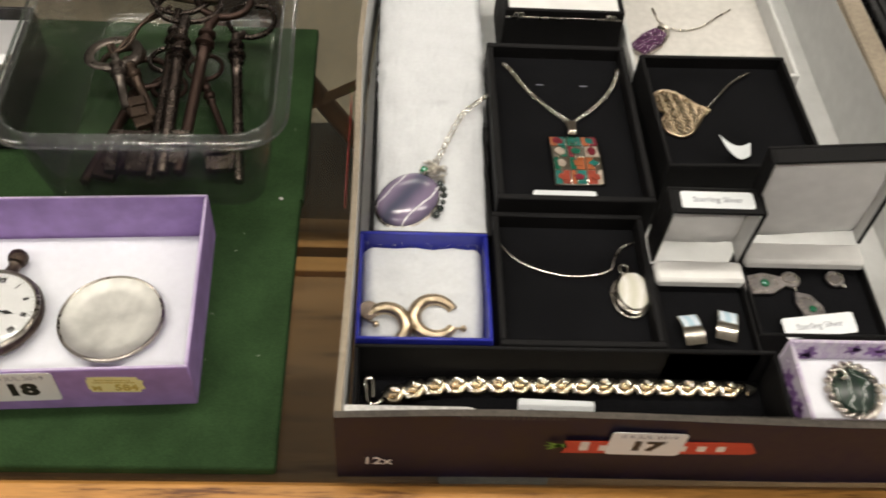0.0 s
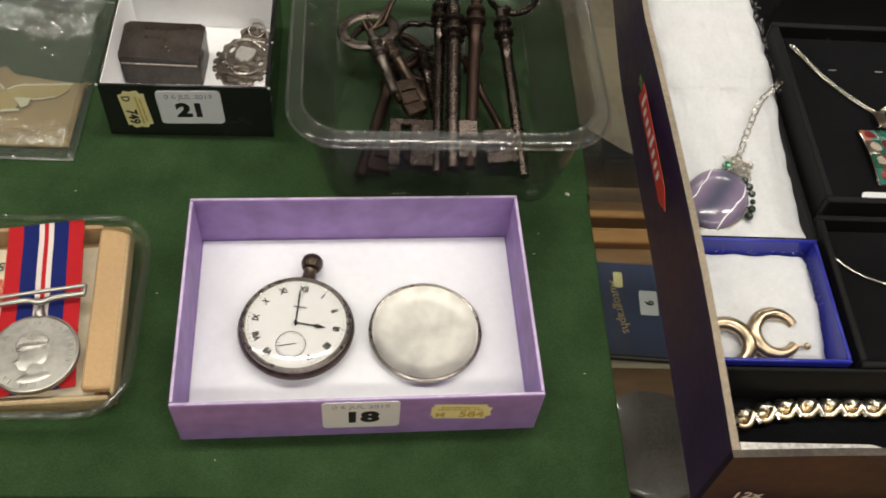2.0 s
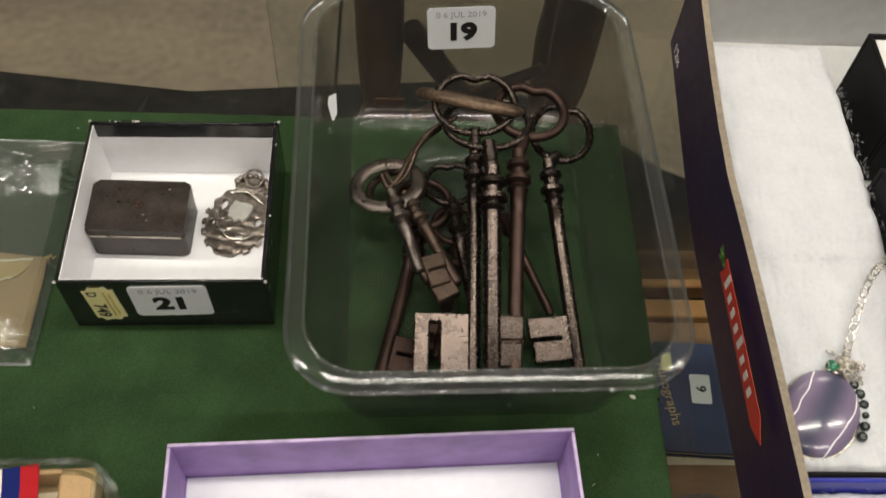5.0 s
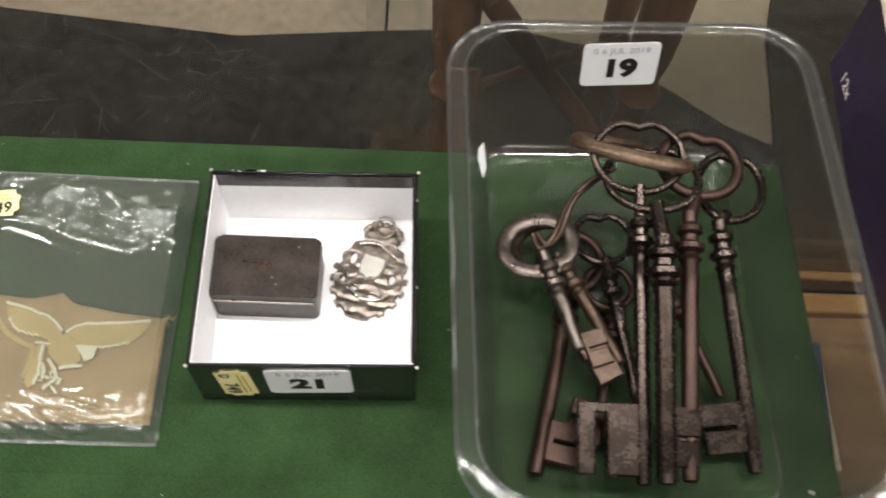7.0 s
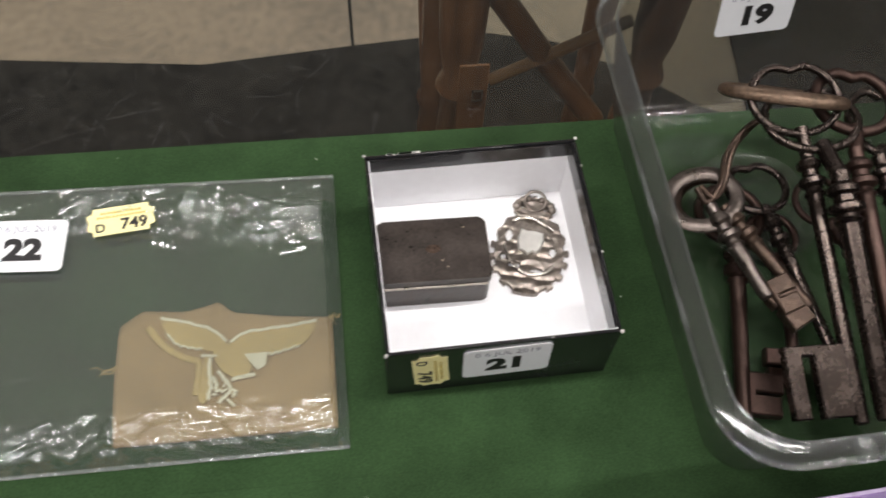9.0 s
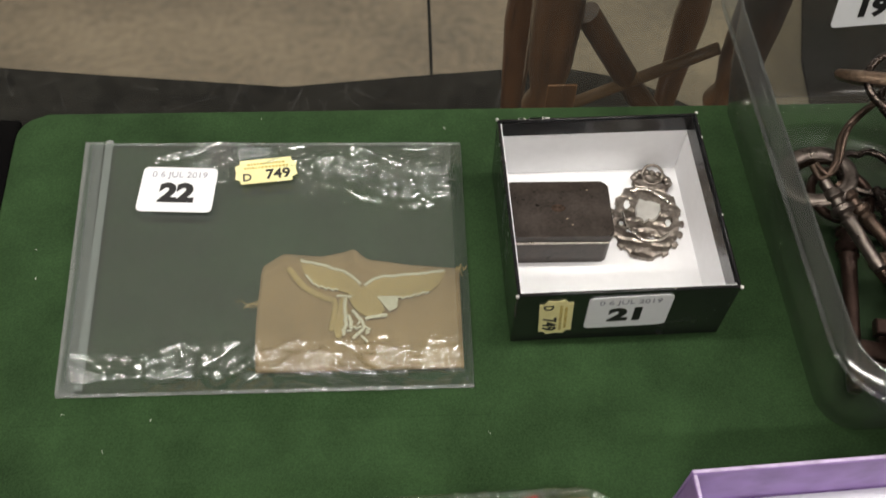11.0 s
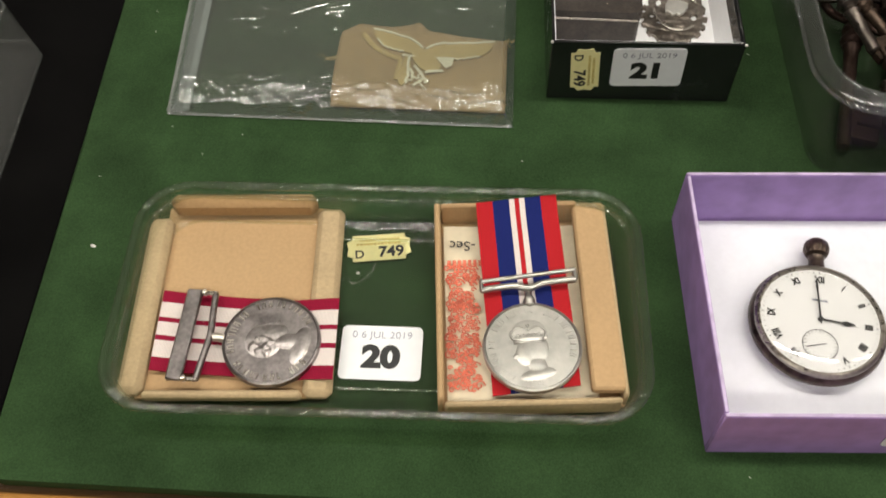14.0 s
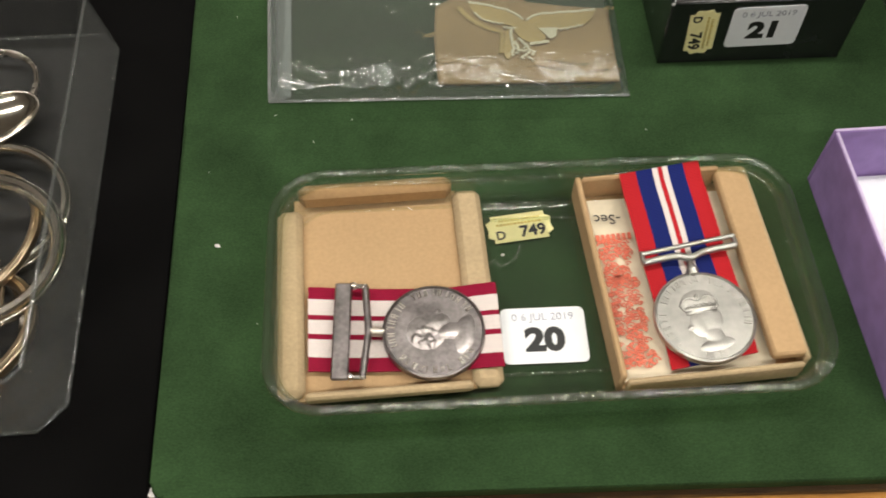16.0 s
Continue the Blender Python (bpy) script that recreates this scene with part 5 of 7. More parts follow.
# ---- lot 20: pressed tray with two boxed medals ----
def relief_disc(t, mat, R, z0, thick, turn, worn):
    part("disc", lathe(bmesh.new(), [(0, z0), (R, z0), (R * 1.01, z0 + thick * 0.5), (R, z0 + thick), (R * 0.965, z0 + thick + 0.0004), (R * 0.94, z0 + thick - 0.0001), (0, z0 + thick - 0.0001)], 80), mat, t)
    bars = bmesh.new()
    n = 38
    for i in range(n):
        a = 360 * i / n
        if 245 < a < 295 or i % 9 == 4:
            continue
        l, w = random.uniform(0.0012, 0.00135), 0.0002
        m = pose(R * 0.835 * math.cos(radians(a + turn)), R * 0.835 * math.sin(radians(a + turn)), z0 + thick - 0.0001, 0, 0, a + turn)
        box(bars, -l, l, -w, w, 0, 0.00042, m=m)
        if i % 3:
            box(bars, -l, l, w + 0.00055, w + 0.0009, 0, 0.00026, m=m)
        if i % 2:
            box(bars, l - 0.00035, l, w, w + 0.0007, 0, 0.00026, m=m)
        if i % 3 == 1:
            box(bars, -0.0002, 0.0002, w, w + 0.0007, 0, 0.00026, m=m)
    part("raised_lettering", bars, worn, t, "", None, kind="stuff")


def relief(R, z, lobes, m):
    """A softly rounded raised form: overlapping low ovals (x, y, rx, ry, turn, height) on a disc."""
    bm = bmesh.new()
    n = 72
    grid = {}
    for i in range(n + 1):
        for j in range(n + 1):
            x, y = R * (2 * i / n - 1), R * (2 * j / n - 1)
            if x * x + y * y > R * R:
                continue
            h = 0.0
            for cx, cy, rx, ry, tn, hh in lobes:
                c, s = math.cos(radians(tn)), math.sin(radians(tn))
                dx, dy = x - cx, y - cy
                d = ((c * dx + s * dy) / rx) ** 2 + ((c * dy - s * dx) / ry) ** 2
                if d < 1:
                    h = max(h, hh * (1 - d) ** 0.5)
            grid[i, j] = bm.verts.new(m @ Vector((x, y, z + h)))
    for i in range(n):
        for j in range(n):
            q = [grid.get(k) for k in ((i, j), (i + 1, j), (i + 1, j + 1), (i, j + 1))]
            if None not in q:
                bm.faces.new(q)
    return bm


def crown_relief(bm, z, m):
    tube(bm, [m @ Vector((x, 0.0022, z)) for x in (-0.0058, -0.003, 0, 0.003, 0.0058)], 0.0004, 6)
    tube(bm, [m @ Vector((x, 0.0034, z)) for x in (-0.0060, -0.003, 0, 0.003, 0.0060)], 0.0004, 6)
    for sx in (-1, 1):
        tube(bm, smooth_path([m @ Vector((sx * 0.0060, 0.0036, z)), m @ Vector((sx * 0.0068, 0.0064, z)), m @ Vector((sx * 0.0040, 0.0088, z)), m @ Vector((0, 0.0072, z))], 4), 0.00045, 6)
    for x in (-0.004, -0.002, 0, 0.002, 0.004):
        bmesh.ops.create_uvsphere(bm, u_segments=8, v_segments=6, radius=0.00062, matrix=Matrix.Translation(m @ Vector((x, 0.0052, z))))
    bmesh.ops.create_uvsphere(bm, u_segments=8, v_segments=6, radius=0.0008, matrix=Matrix.Translation(m @ Vector((0, 0.0092, z))))


def lot_20():
    tm = pose(0.1308, 0.0721, 0.0006, 0, 0, 1.6)
    t = thing("pressed_tray", tm, "shallow clear pressed tray with rounded corners", "tray")
    X, Y, H, R = 0.0975, 0.0489, 0.0175, 0.020
    fn = lambda i: round_rect(-X + i, X - i, -Y + i, Y - i, max(0.005, R - i * 0.8), 8)
    shell(fn, [(0.010, 0.0), (0.0068, 0.0006), (0.0052, 0.003), (0.0028, H - 0.004), (0.0022, H - 0.003), (0.0034, H - 0.003), (0.0062, 0.0034), (0.0078, 0.0014), (0.011, 0.0009)], 0, GLASS_TRAY, t, "tray_body")
    for nm, ins, z, r in (("upper_rim", 0.0012, H - 0.001, 0.0017), ("lower_rim", 0.0036, H - 0.0055, 0.0010), ("base_rib", 0.0085, 0.0016, 0.0008)):
        part(nm, tube(bmesh.new(), [(x, y, z) for x, y in fn(ins)], r, 8, True, 0.8), TRAY_RIM, t, "thick glossy rim")
    part("base_ridge", tube(bmesh.new(), [(-0.08, 0.0335, 0.0012), (0.08, 0.0335, 0.0012)], 0.0007, 6, flat=0.5), TRAY_RIM, t)
    part("base_ridge", tube(bmesh.new(), [(-0.08, -0.0315, 0.0012), (0.08, -0.0315, 0.0012)], 0.0007, 6, flat=0.5), TRAY_RIM, t)
    ti = tm.inverted()
    lot_label(t, "20", ti @ pose(0.1317, 0.0556, 0.0013, 0, 0, 1))
    price_label(t, "D", "749", ti @ pose(0.1262, 0.1022, 0.0013, 0, 0, 8))

    # lid of the first medal box: shallow tray with turned edges
    b1 = thing("card_box_lid", pose(0.0742, 0.0746, 0.0012, 0, 0, 3.4), "worn buff card medal box lying open", "box")
    part("base", boxbm(-0.0325, 0.030, -0.041, 0.043, 0, 0.0012), BROWN_CARD, b1)
    bm = bmesh.new()
    box(bm, -0.0385, -0.0290, -0.0405, 0.0365, 0.0012, 0.0075, 0.0022, pose(0, 0, 0, 0, -3, 0))
    part("side_flap", bm, BUFF_EDGE, b1, "faded turned card edge")
    bm = bmesh.new()
    box(bm, 0.0285, 0.0392, -0.0415, 0.0412, 0.0010, 0.0070, 0.0022, pose(0, 0, 0, 0, 3, 0))
    part("side_flap", bm, BUFF_EDGE, b1, "faded turned card edge")
    bm = bmesh.new()
    box(bm, -0.0300, 0.0285, 0.0380, 0.0445, 0.0012, 0.0112, 0.0024)
    part("end_flap", bm, TAN_CARD, b1, "turned card end")
    bm = bmesh.new()
    box(bm, -0.0290, 0.0285, -0.0425, -0.0395, 0.0012, 0.0058, 0.001)
    part("end_flap", bm, BUFF_EDGE, b1)

    # naval medal on its side, ribbon running across
    md = thing("medal", pose(0.0919, 0.0545, 0.0030, 0, 0, 89), "toned silver service medal on a crimson and white ribbon", "medal", "boxed medals")
    rib = sheet(-0.0135, 0.0195, -0.0235, 0.0445, 10, 30, lambda u, v: (0, 0.002 * (u - 0.5), 0.0016 + 0.017 * max(0, 0.25 - max(v, 0.02)) + 0.0022 * max(0, v - 0.2) * (1 if v < 0.8 else 0.85) + 0.0008 * math.sin(6 * v + u)), 0.0006)
    part("ribbon", rib, RIBBON_NAVAL, md, "crimson and white striped ribbon")
    disc = part("medal_plate", boxbm(-0.001, 0.001, -0.001, 0.001, 0.0028, 0.0032), SILVER_DARK, md)
    relief_disc(md, SILVER_DARK, 0.0180, 0.0036, 0.0028, 0, SILVER)
    mm = pose(0.0004, -0.001, 0, 0, 0, -3)
    curls = [(-0.0062 + random.uniform(0, 0.0062), 0.0005 + random.uniform(0, 0.0085), random.uniform(0.0011, 0.0021), random.uniform(0.0008, 0.0013), 37 * q, 0.0010) for q in range(16)]
    rl = relief(0.0142, 0.0062, [(-0.0012, 0.0036, 0.0070, 0.0070, 0, 0.0006), (0.0026, 0.0012, 0.0044, 0.0060, 12, 0.0008), (0.0066, 0.0002, 0.0018, 0.0011, -25, 0.0007), (-0.0002, -0.0050, 0.0033, 0.0056, 8, 0.0008), (-0.0012, -0.0100, 0.0082, 0.0034, -6, 0.0008)] + curls, mm)
    part("relief", rl, TONED_WORN, md, "plain worn raised relief", 180)
    part("claw", tube(bmesh.new(), [(0, 0.0175, 0.0052), (0.0, 0.0225, 0.0058)], 0.0017, 10), SILVER, md)
    part("suspender_bar", tube(bmesh.new(), [(-0.0178, 0.0245, 0.0062), (0, 0.0228, 0.0064), (0.0178, 0.0245, 0.0062)], 0.0013, 8), SILVER_DARK, md)
    cl = bmesh.new()
    box(cl, -0.0188, 0.0188, 0.0292, 0.0352, 0.0060, 0.0078, 0.0005)
    part("clasp", cl, SILVER_DARK, md, "plain toned silver clasp bar")
    for sx in (-1, 1):
        rv = bmesh.new()
        lathe(rv, [(0, 0.0086), (0.0009, 0.0083), (0.0011, 0.0060)], 10, pose(sx * 0.0178, 0.0285, 0))
        box(rv, sx * 0.0178 - 0.0008, sx * 0.0178 + 0.0008, 0.0235, 0.0300, 0.0060, 0.0074, 0.0003)
        part("rivet", rv, SILVER, md)

    # second medal box, with printed paper
    b2 = thing("card_medal_box", pose(0.1854, 0.0781, 0.0012, 0, 0, 4.8), "narrow buff card box holding printed paper", "box")
    part("base", boxbm(-0.0325, 0.0325, -0.042, 0.0405, 0, 0.0012), BROWN_CARD, b2)
    part("side_wall", boxbm(-0.0345, -0.0322, -0.0425, 0.0415, 0, 0.0125, 0.0007), BROWN_CARD, b2)
    part("end_wall", boxbm(-0.0320, 0.0305, -0.0440, -0.0418, 0, 0.0095, 0.0008), BUFF_EDGE, b2)
    part("end_wall", boxbm(-0.0320, 0.0215, 0.0390, 0.0410, 0, 0.0130, 0.0008), BROWN_CARD, b2)
    bm = bmesh.new()
    box(bm, 0.0195, 0.0320, -0.0395, 0.0415, 0.0075, 0.0120, 0.0010, pose(0, 0, 0, 0, 3, 0))
    part("side_flap", bm, BROWN_CARD, b2, "broad turned card flap")
    part("side_wall", boxbm(0.0312, 0.0330, -0.0415, 0.0405, 0, 0.0100, 0.0006), BUFF_EDGE, b2)
    pp = part("paper", sheet(-0.0310, 0.0235, -0.0410, 0.0360, 6, 8, lambda u, v: (0, 0, 0.0026 + 0.0009 * math.sin(4 * u + 2 * v)), 0.0008), CREAM_PAPER, b2, "folded cream printed paper")
    part("printed_word", text_bm("-Sec", 0.0062, pose(-0.0238, 0.0262, 0.0044, 0, 0, 176), 0.0), INK, pp)
    ar = bmesh.new()
    for q in range(190):
        x, y, r = random.uniform(-0.0302, -0.019), random.uniform(-0.036, 0.016), random.uniform(0.0006, 0.0022)
        k = random.uniform(3, 5.5)
        tube(ar, [(x + r * (1 - s / 12) * math.cos(s * k / 6), y + r * (1 - s / 12) * math.sin(s * k / 6), 0.0046) for s in range(11)], 0.00028, 5, flat=0.4)
    for q in range(7):
        box(ar, -0.0298 + 0.002 * q, -0.0285 + 0.002 * q, 0.0165, 0.0192, 0.0043, 0.0046)
    part("printed_crest", ar, RED_INK, pp, "red printed scrollwork", kind="stuff")

    md = thing("medal", pose(0.1872, 0.0558, 0.0068, 0, 0, 4.5), "cupro-nickel war medal on a red, blue and white ribbon", "medal", "boxed medals")
    m_in = md.matrix_basis.inverted()
    rib = sheet(-0.0158, 0.0158, -0.0150, 0.0632, 10, 40, lambda u, v: (0.001 - 0.0035 * v, 0.0035 * (u - 0.5), 0.0006 + 0.0040 * math.sin(math.pi * min(1, v * 1.1)) + 0.0085 * max(0, v - 0.55) / 0.45), 0.0006)
    part("ribbon", rib, RIBBON_WAR, md, "red, blue and white striped ribbon")
    relief_disc(md, CUPRO, 0.0178, 0.0034, 0.0026, 40, CUPRO)
    mm = pose(-0.0005, 0.0, 0, 0, 0, 4)
    rl = relief(0.0142, 0.0058, [(0.0008, -0.0008, 0.0056, 0.0064, 0, 0.0006), (-0.0022, -0.0026, 0.0036, 0.0054, -8, 0.0006), (-0.0056, -0.0036, 0.0014, 0.0010, 25, 0.0006), (0.0014, -0.0080, 0.0034, 0.0052, 12, 0.0005), (0.0012, -0.0114, 0.0066, 0.0026, 8, 0.0005), (0, 0.0032, 0.0068, 0.0016, 0, 0.0007), (0, 0.0066, 0.0062, 0.0042, 0, 0.0004)], mm)
    crown_relief(rl, 0.0060, mm @ pose(-0.0004, -0.0006, 0) @ Matrix.Diagonal((0.95, 0.95, 1, 1)))
    part("relief", rl, CUPRO, md, "plain worn raised relief", 180)
    part("claw", lathe(bmesh.new(), [(0, 0), (0.0020, 0), (0.0024, 0.0016), (0.0015, 0.0030), (0.0013, 0.0060), (0, 0.006)], 14, pose(0, 0.0168, 0.0058, -90, 0, 0)), CUPRO, md)
    part("claw_ball", bmesh_ball(0.0022, (0, 0.0185, 0.0062)), CUPRO, md)
    part("suspender_bar", tube(bmesh.new(), smooth_path([(-0.0175, 0.0222, 0.0082), (-0.006, 0.0238, 0.0082), (0, 0.0228, 0.0080), (0.006, 0.0248, 0.0082), (0.0175, 0.0262, 0.0082)], 4), 0.0013, 8), CUPRO, md)
    part("upper_bar", tube(bmesh.new(), [(-0.0175, 0.0255, 0.0088), (0.0175, 0.0300, 0.0088)], 0.0009, 8), CUPRO, md)
    for sx, y in ((-0.0175, 0.0240), (0.0175, 0.0282)):
        part("bar_end", boxbm(sx - 0.0008, sx + 0.0008, y - 0.0028, y + 0.0028, 0.0074, 0.0096, 0.0006), CUPRO, md)
    th = thing("loose_thread", pose(0.1135, 0.084, 0.0013), "tangle of loose grey thread", "thread")
    p = [(0, 0, 0.003)]
    for i in range(9):
        p.append((p[-1][0] + random.uniform(-0.002, 0.003), p[-1][1] + random.uniform(-0.003, 0.003), 0.0006 + random.uniform(0, 0.002)))
    part("fibre", tube(bmesh.new(), smooth_path(p, 4), 0.00006, 4), WORN_EDGE, th)


lot_20()


# ---- clear tray of bangles on the black board ----
def bangle_tray():
    t = thing("clear_box", pose(-0.1045, 0.1155, GZ + 0.0045, 0, 0, 2.5), "clear plastic box lid with cut corners", "plastic tray")
    X, Y, c, H = 0.066, 0.0935, 0.0095, 0.032
    fn = lambda i: [(X - i, -Y + c), (X - i, Y - c - i * 0.3), (X - c, Y - i), (-X + c, Y - i), (-X + i, Y - c), (-X + i, -Y + c), (-X + c, -Y + i), (X - c, -Y + i)]
    bm = bmesh.new()
    lv = [(0.0, 0.0), (0.0, 0.0015), (0.0045, H), (0.0055, H), (0.0012, 0.002), (0.004, 0.0012)]
    loops = [[bm.verts.new((x, y, z)) for x, y in fn(i)] for i, z in lv]
    k = 8
    for a, b in zip(loops, loops[1:]):
        for i in range(k):
            bm.faces.new((a[i], a[(i + 1) % k], b[(i + 1) % k], b[i]))
    bm.faces.new(loops[0])
    bm.faces.new(loops[-1])
    part("box_body", bm, BOX_PLASTIC, t, "", None)
    part("top_edge", tube(bmesh.new(), [(x, y, H) for x, y in fn(0.005)], 0.0009, 6, True), CLEAR_EDGE, t, "glossy plastic edge")
    part("bottom_edge", tube(bmesh.new(), [(x, y, 0.001) for x, y in fn(0.0006)], 0.0008, 6, True), CLEAR_EDGE, t, "glossy plastic edge")
    z0 = GZ + 0.0060
    for x, y, z, r, w, tilt, turn, mat, nm in ((-0.076, 0.085, 0.020, 0.029, 0.0030, 10, 60, BRIGHT, "broad bright"), (-0.083, 0.112, 0.006, 0.029, 0.0022, 8, 20, BRIGHT, "bright"), (-0.088, 0.095, 0.012, 0.031, 0.0017, -8, 70, GILT, "pale gilt"),
                                               (-0.090, 0.060, 0.004, 0.030, 0.0019, 5, 10, BRIGHT, "bright"), (-0.080, 0.056, 0.011, 0.027, 0.0021, -9, 40, GILT, "pale gilt"),
                                               (-0.094, 0.068, 0.016, 0.028, 0.0026, 6, 110, BRIGHT, "bright"), (-0.095, 0.176, 0.006, 0.018, 0.0012, 4, 0, SILVER, "thin")):
        b = thing("bangle", pose(x + 0.006, y, z0 + z, tilt, 0, turn), nm + " silver bangle in a heap of bangles", "bangle", "bangles in the clear box")
        part("band", tube(bmesh.new(), oval(0, 0, r, r * 0.94, 56, 0), w, 10, True, 1.5), mat, b)
        part("beading", tube(bmesh.new(), oval(0, 0, r + w * 0.8, (r + w * 0.8) * 0.94, 56, 0.0012), w * 0.3, 6, True), mat, b)
    s = thing("silver_spoon", pose(-0.083, 0.150, z0 + 0.009, -4, 3, 38), "broad polished silver caddy spoon", "spoon")
    bowl = bmesh.new()
    k = 30
    loops = []
    for f, z in ((1.0, 0.004), (0.9, 0.0015), (0.6, -0.001), (0.25, -0.002)):
        loops.append([bowl.verts.new((0.021 * f * math.cos(2 * math.pi * i / k) * (1.35 if math.cos(2 * math.pi * i / k) < 0 else 1), 0.0135 * f * math.sin(2 * math.pi * i / k), z)) for i in range(k)])
    for a, b2 in zip(loops, loops[1:]):
        for i in range(k):
            bowl.faces.new((a[i], a[(i + 1) % k], b2[(i + 1) % k], b2[i]))
    bowl.faces.new(loops[-1])
    part("bowl", bowl, BRIGHT, s)
    part("bowl_edge", tube(bmesh.new(), [(v.x, v.y, v.z) for v in [Vector((0.021 * math.cos(2 * math.pi * i / k) * (1.35 if math.cos(2 * math.pi * i / k) < 0 else 1), 0.0135 * math.sin(2 * math.pi * i / k), 0.004)) for i in range(k)]], 0.0008, 6, True), BRIGHT, s)


bangle_tray()


# ---- lot 17: printed carton of boxed jewellery ----
FLOOR17 = GZ + 0.0042


def carton():
    x0, x1, y0, y1, zt, w = 0.4570, 0.7470, 0.0, 0.366, 0.0470, 0.0030
    t = thing("fruit_carton", pose(0.6, 0.18, GZ, 0, 0, 0), "shallow printed corrugated carton, dark purple outside, white inside", "carton")
    mv = t.matrix_basis.inverted()
    h = zt - GZ
    floor_pts = [(x0 + 0.0045, y0 + w), (x1 - w, y0 + w), (x1 - w, y1 - w), (x0 + 0.0125, y1 - w), (x0 + 0.0052, 0.24)]
    part("base", prism(bmesh.new(), floor_pts, GZ, FLOOR17, mv), WHITE_BOARD, t)

    def wall(nm, a, out, inner_side):
        bm = bmesh.new()
        n = 14
        # slightly wavy top edge from handling
        long_x = (a[1] - a[0]) > (a[3] - a[2])
        vs = []
        for i in range(n + 1):
            u = i / n
            dz = 0.0011 * math.sin(u * 5.3 + a[0] * 40) + 0.0009 * noise.noise(Vector((u * 4, a[0] * 9, a[2] * 9))) - 0.0012 * (math.sin(math.pi * u) if nm == "front_wall" else 0)
            db = 0.0014 * math.sin(math.pi * u * 2 + a[2] * 9)
            if long_x:
                x = a[0] + (a[1] - a[0]) * u
                q = [(x, a[2] + db * 0.4, GZ), (x, a[3] + db * 0.4, GZ), (x, a[3] + db, zt + dz), (x, a[2] + db, zt + dz)]
            else:
                y = a[2] + (a[3] - a[2]) * u
                s = 0.0015 * min(1, y / 0.2) + 0.0075 * max(0, (y - 0.24) / 0.126) if a[0] < 0.5 else 0
                q = [(a[0] + db * 0.4 + s, y, GZ), (a[1] + db * 0.4 + s, y, GZ), (a[1] + db + s, y, zt + dz), (a[0] + db + s, y, zt + dz)]
            vs.append([bm.verts.new(mv @ Vector(p)) for p in q])
        for p, q in zip(vs, vs[1:]):
            for j in range(4):
                bm.faces.new((p[j], p[(j + 1) % 4], q[(j + 1) % 4], q[j]))
        bm.faces.new(vs[0])
        bm.faces.new(vs[-1])
        ob = part(nm, bm, out, t, "", 60)
        ob.data.materials.append(WHITE_BOARD)
        ob.data.materials.append(DARK_KRAFT if nm == "front_wall" else KRAFT)
        for f in ob.data.polygons:
            if f.normal.dot(Vector(inner_side)) > 0.7:
                f.material_index = 1
            elif f.normal.z > 0.7:
                f.material_index = 2
        return ob

    front = wall("front_wall", (x0, x1, y0, y0 + w), PLUM, (0, 1, 0))
    left = wall("side_wall", (x0, x0 + w, y0 + w, y1 - w), NAVY, (1, 0, 0))
    wall("side_wall", (x1 - w, x1, y0 + w, y1 - w), KRAFT, (-1, 0, 0))
    wall("back_wall", (x0 + 0.009, x1, y1 - w, y1), NAVY, (0, -1, 0))
    part("folded_flap", boxbm(x1 - 0.0034, x1 + 0.0095, y0 + 0.004, y1 - 0.004, zt + 0.0008, zt + 0.0034, 0.0010, mv), KRAFT, t, "folded kraft edge of the carton")
    # corrugation showing along the front edge
    co = bmesh.new()
    for i in range(138):
        x = x0 + 0.004 + i * 0.00205
        box(co, x, x + 0.0009, y0 + 0.0012, y0 + 0.0030, zt - 0.003, zt - 0.0002 + 0.0010 * math.sin((x - x0) * 18 + 18.2) - 0.0010 * math.sin(math.pi * (x - x0) / 0.29), m=mv)
    part("fluting", co, DARK_KRAFT, front, "corrugated edge", None)
    part("torn_flap", prism(bmesh.new(), [(0, 0), (0.052, -0.0005), (0.057, 0.0012), (0.05, 0.0032), (0, 0.0035)], 0, 0.0010, mv @ pose(x0 + 0.004, y0 + 0.0031, zt - 0.0030, 6, 0, 0)), WORN_EDGE, front, "torn grey card flap")

    def arrow(parent, m, long):
        part("print_panel", prism(bmesh.new(), [(-long / 2, -0.0052), (long / 2 - 0.004, -0.0052), (long / 2 + 0.005, 0), (long / 2 - 0.004, 0.0052), (-long / 2, 0.0052), (-long / 2 + 0.002, 0)], 0, 0.0002, m), LOGO_RED, parent, "red printed pennant")
        x = -long / 2 + 0.007
        hs = [0.0075, 0.0045, 0.0045, 0.0045, 0.0072, 0.0045, 0.0045, 0.0045]
        for hh in hs:
            bw = (long - 0.018) / 8 * 0.45
            part("print_bar", boxbm(x, x + bw, -0.0028, -0.0028 + hh, 0.0002, 0.0003, m=m), LOGO_WHITE, parent)
            x += (long - 0.018) / 8
        lf = bmesh.new()
        for a in (-30, 0, 35):
            prism(lf, [(0, -0.0012), (0.006, 0), (0, 0.0012), (-0.003, 0)], 0.0002, 0.0003, m @ pose(-long / 2 - 0.002, 0.001, 0, 0, 0, 180 + a))
        part("printed_leaf", lf, LOGO_GREEN, parent)

    arrow(left, mv @ pose(x0 - 0.0007, 0.166, 0.0300, 90, 0, -90) @ pose(0, 0, 0.0010), 0.072)
    arrow(front, mv @ pose(0.5945, y0 - 0.0004, 0.0250, 90, 0, 0), 0.085)
    part("pack_count", text_bm("12x", 0.0085, mv @ pose(0.4745, y0 - 0.0003, 0.0095, 90, 0, 0), 0.01), LOGO_WHITE, front, "white printed pack count")
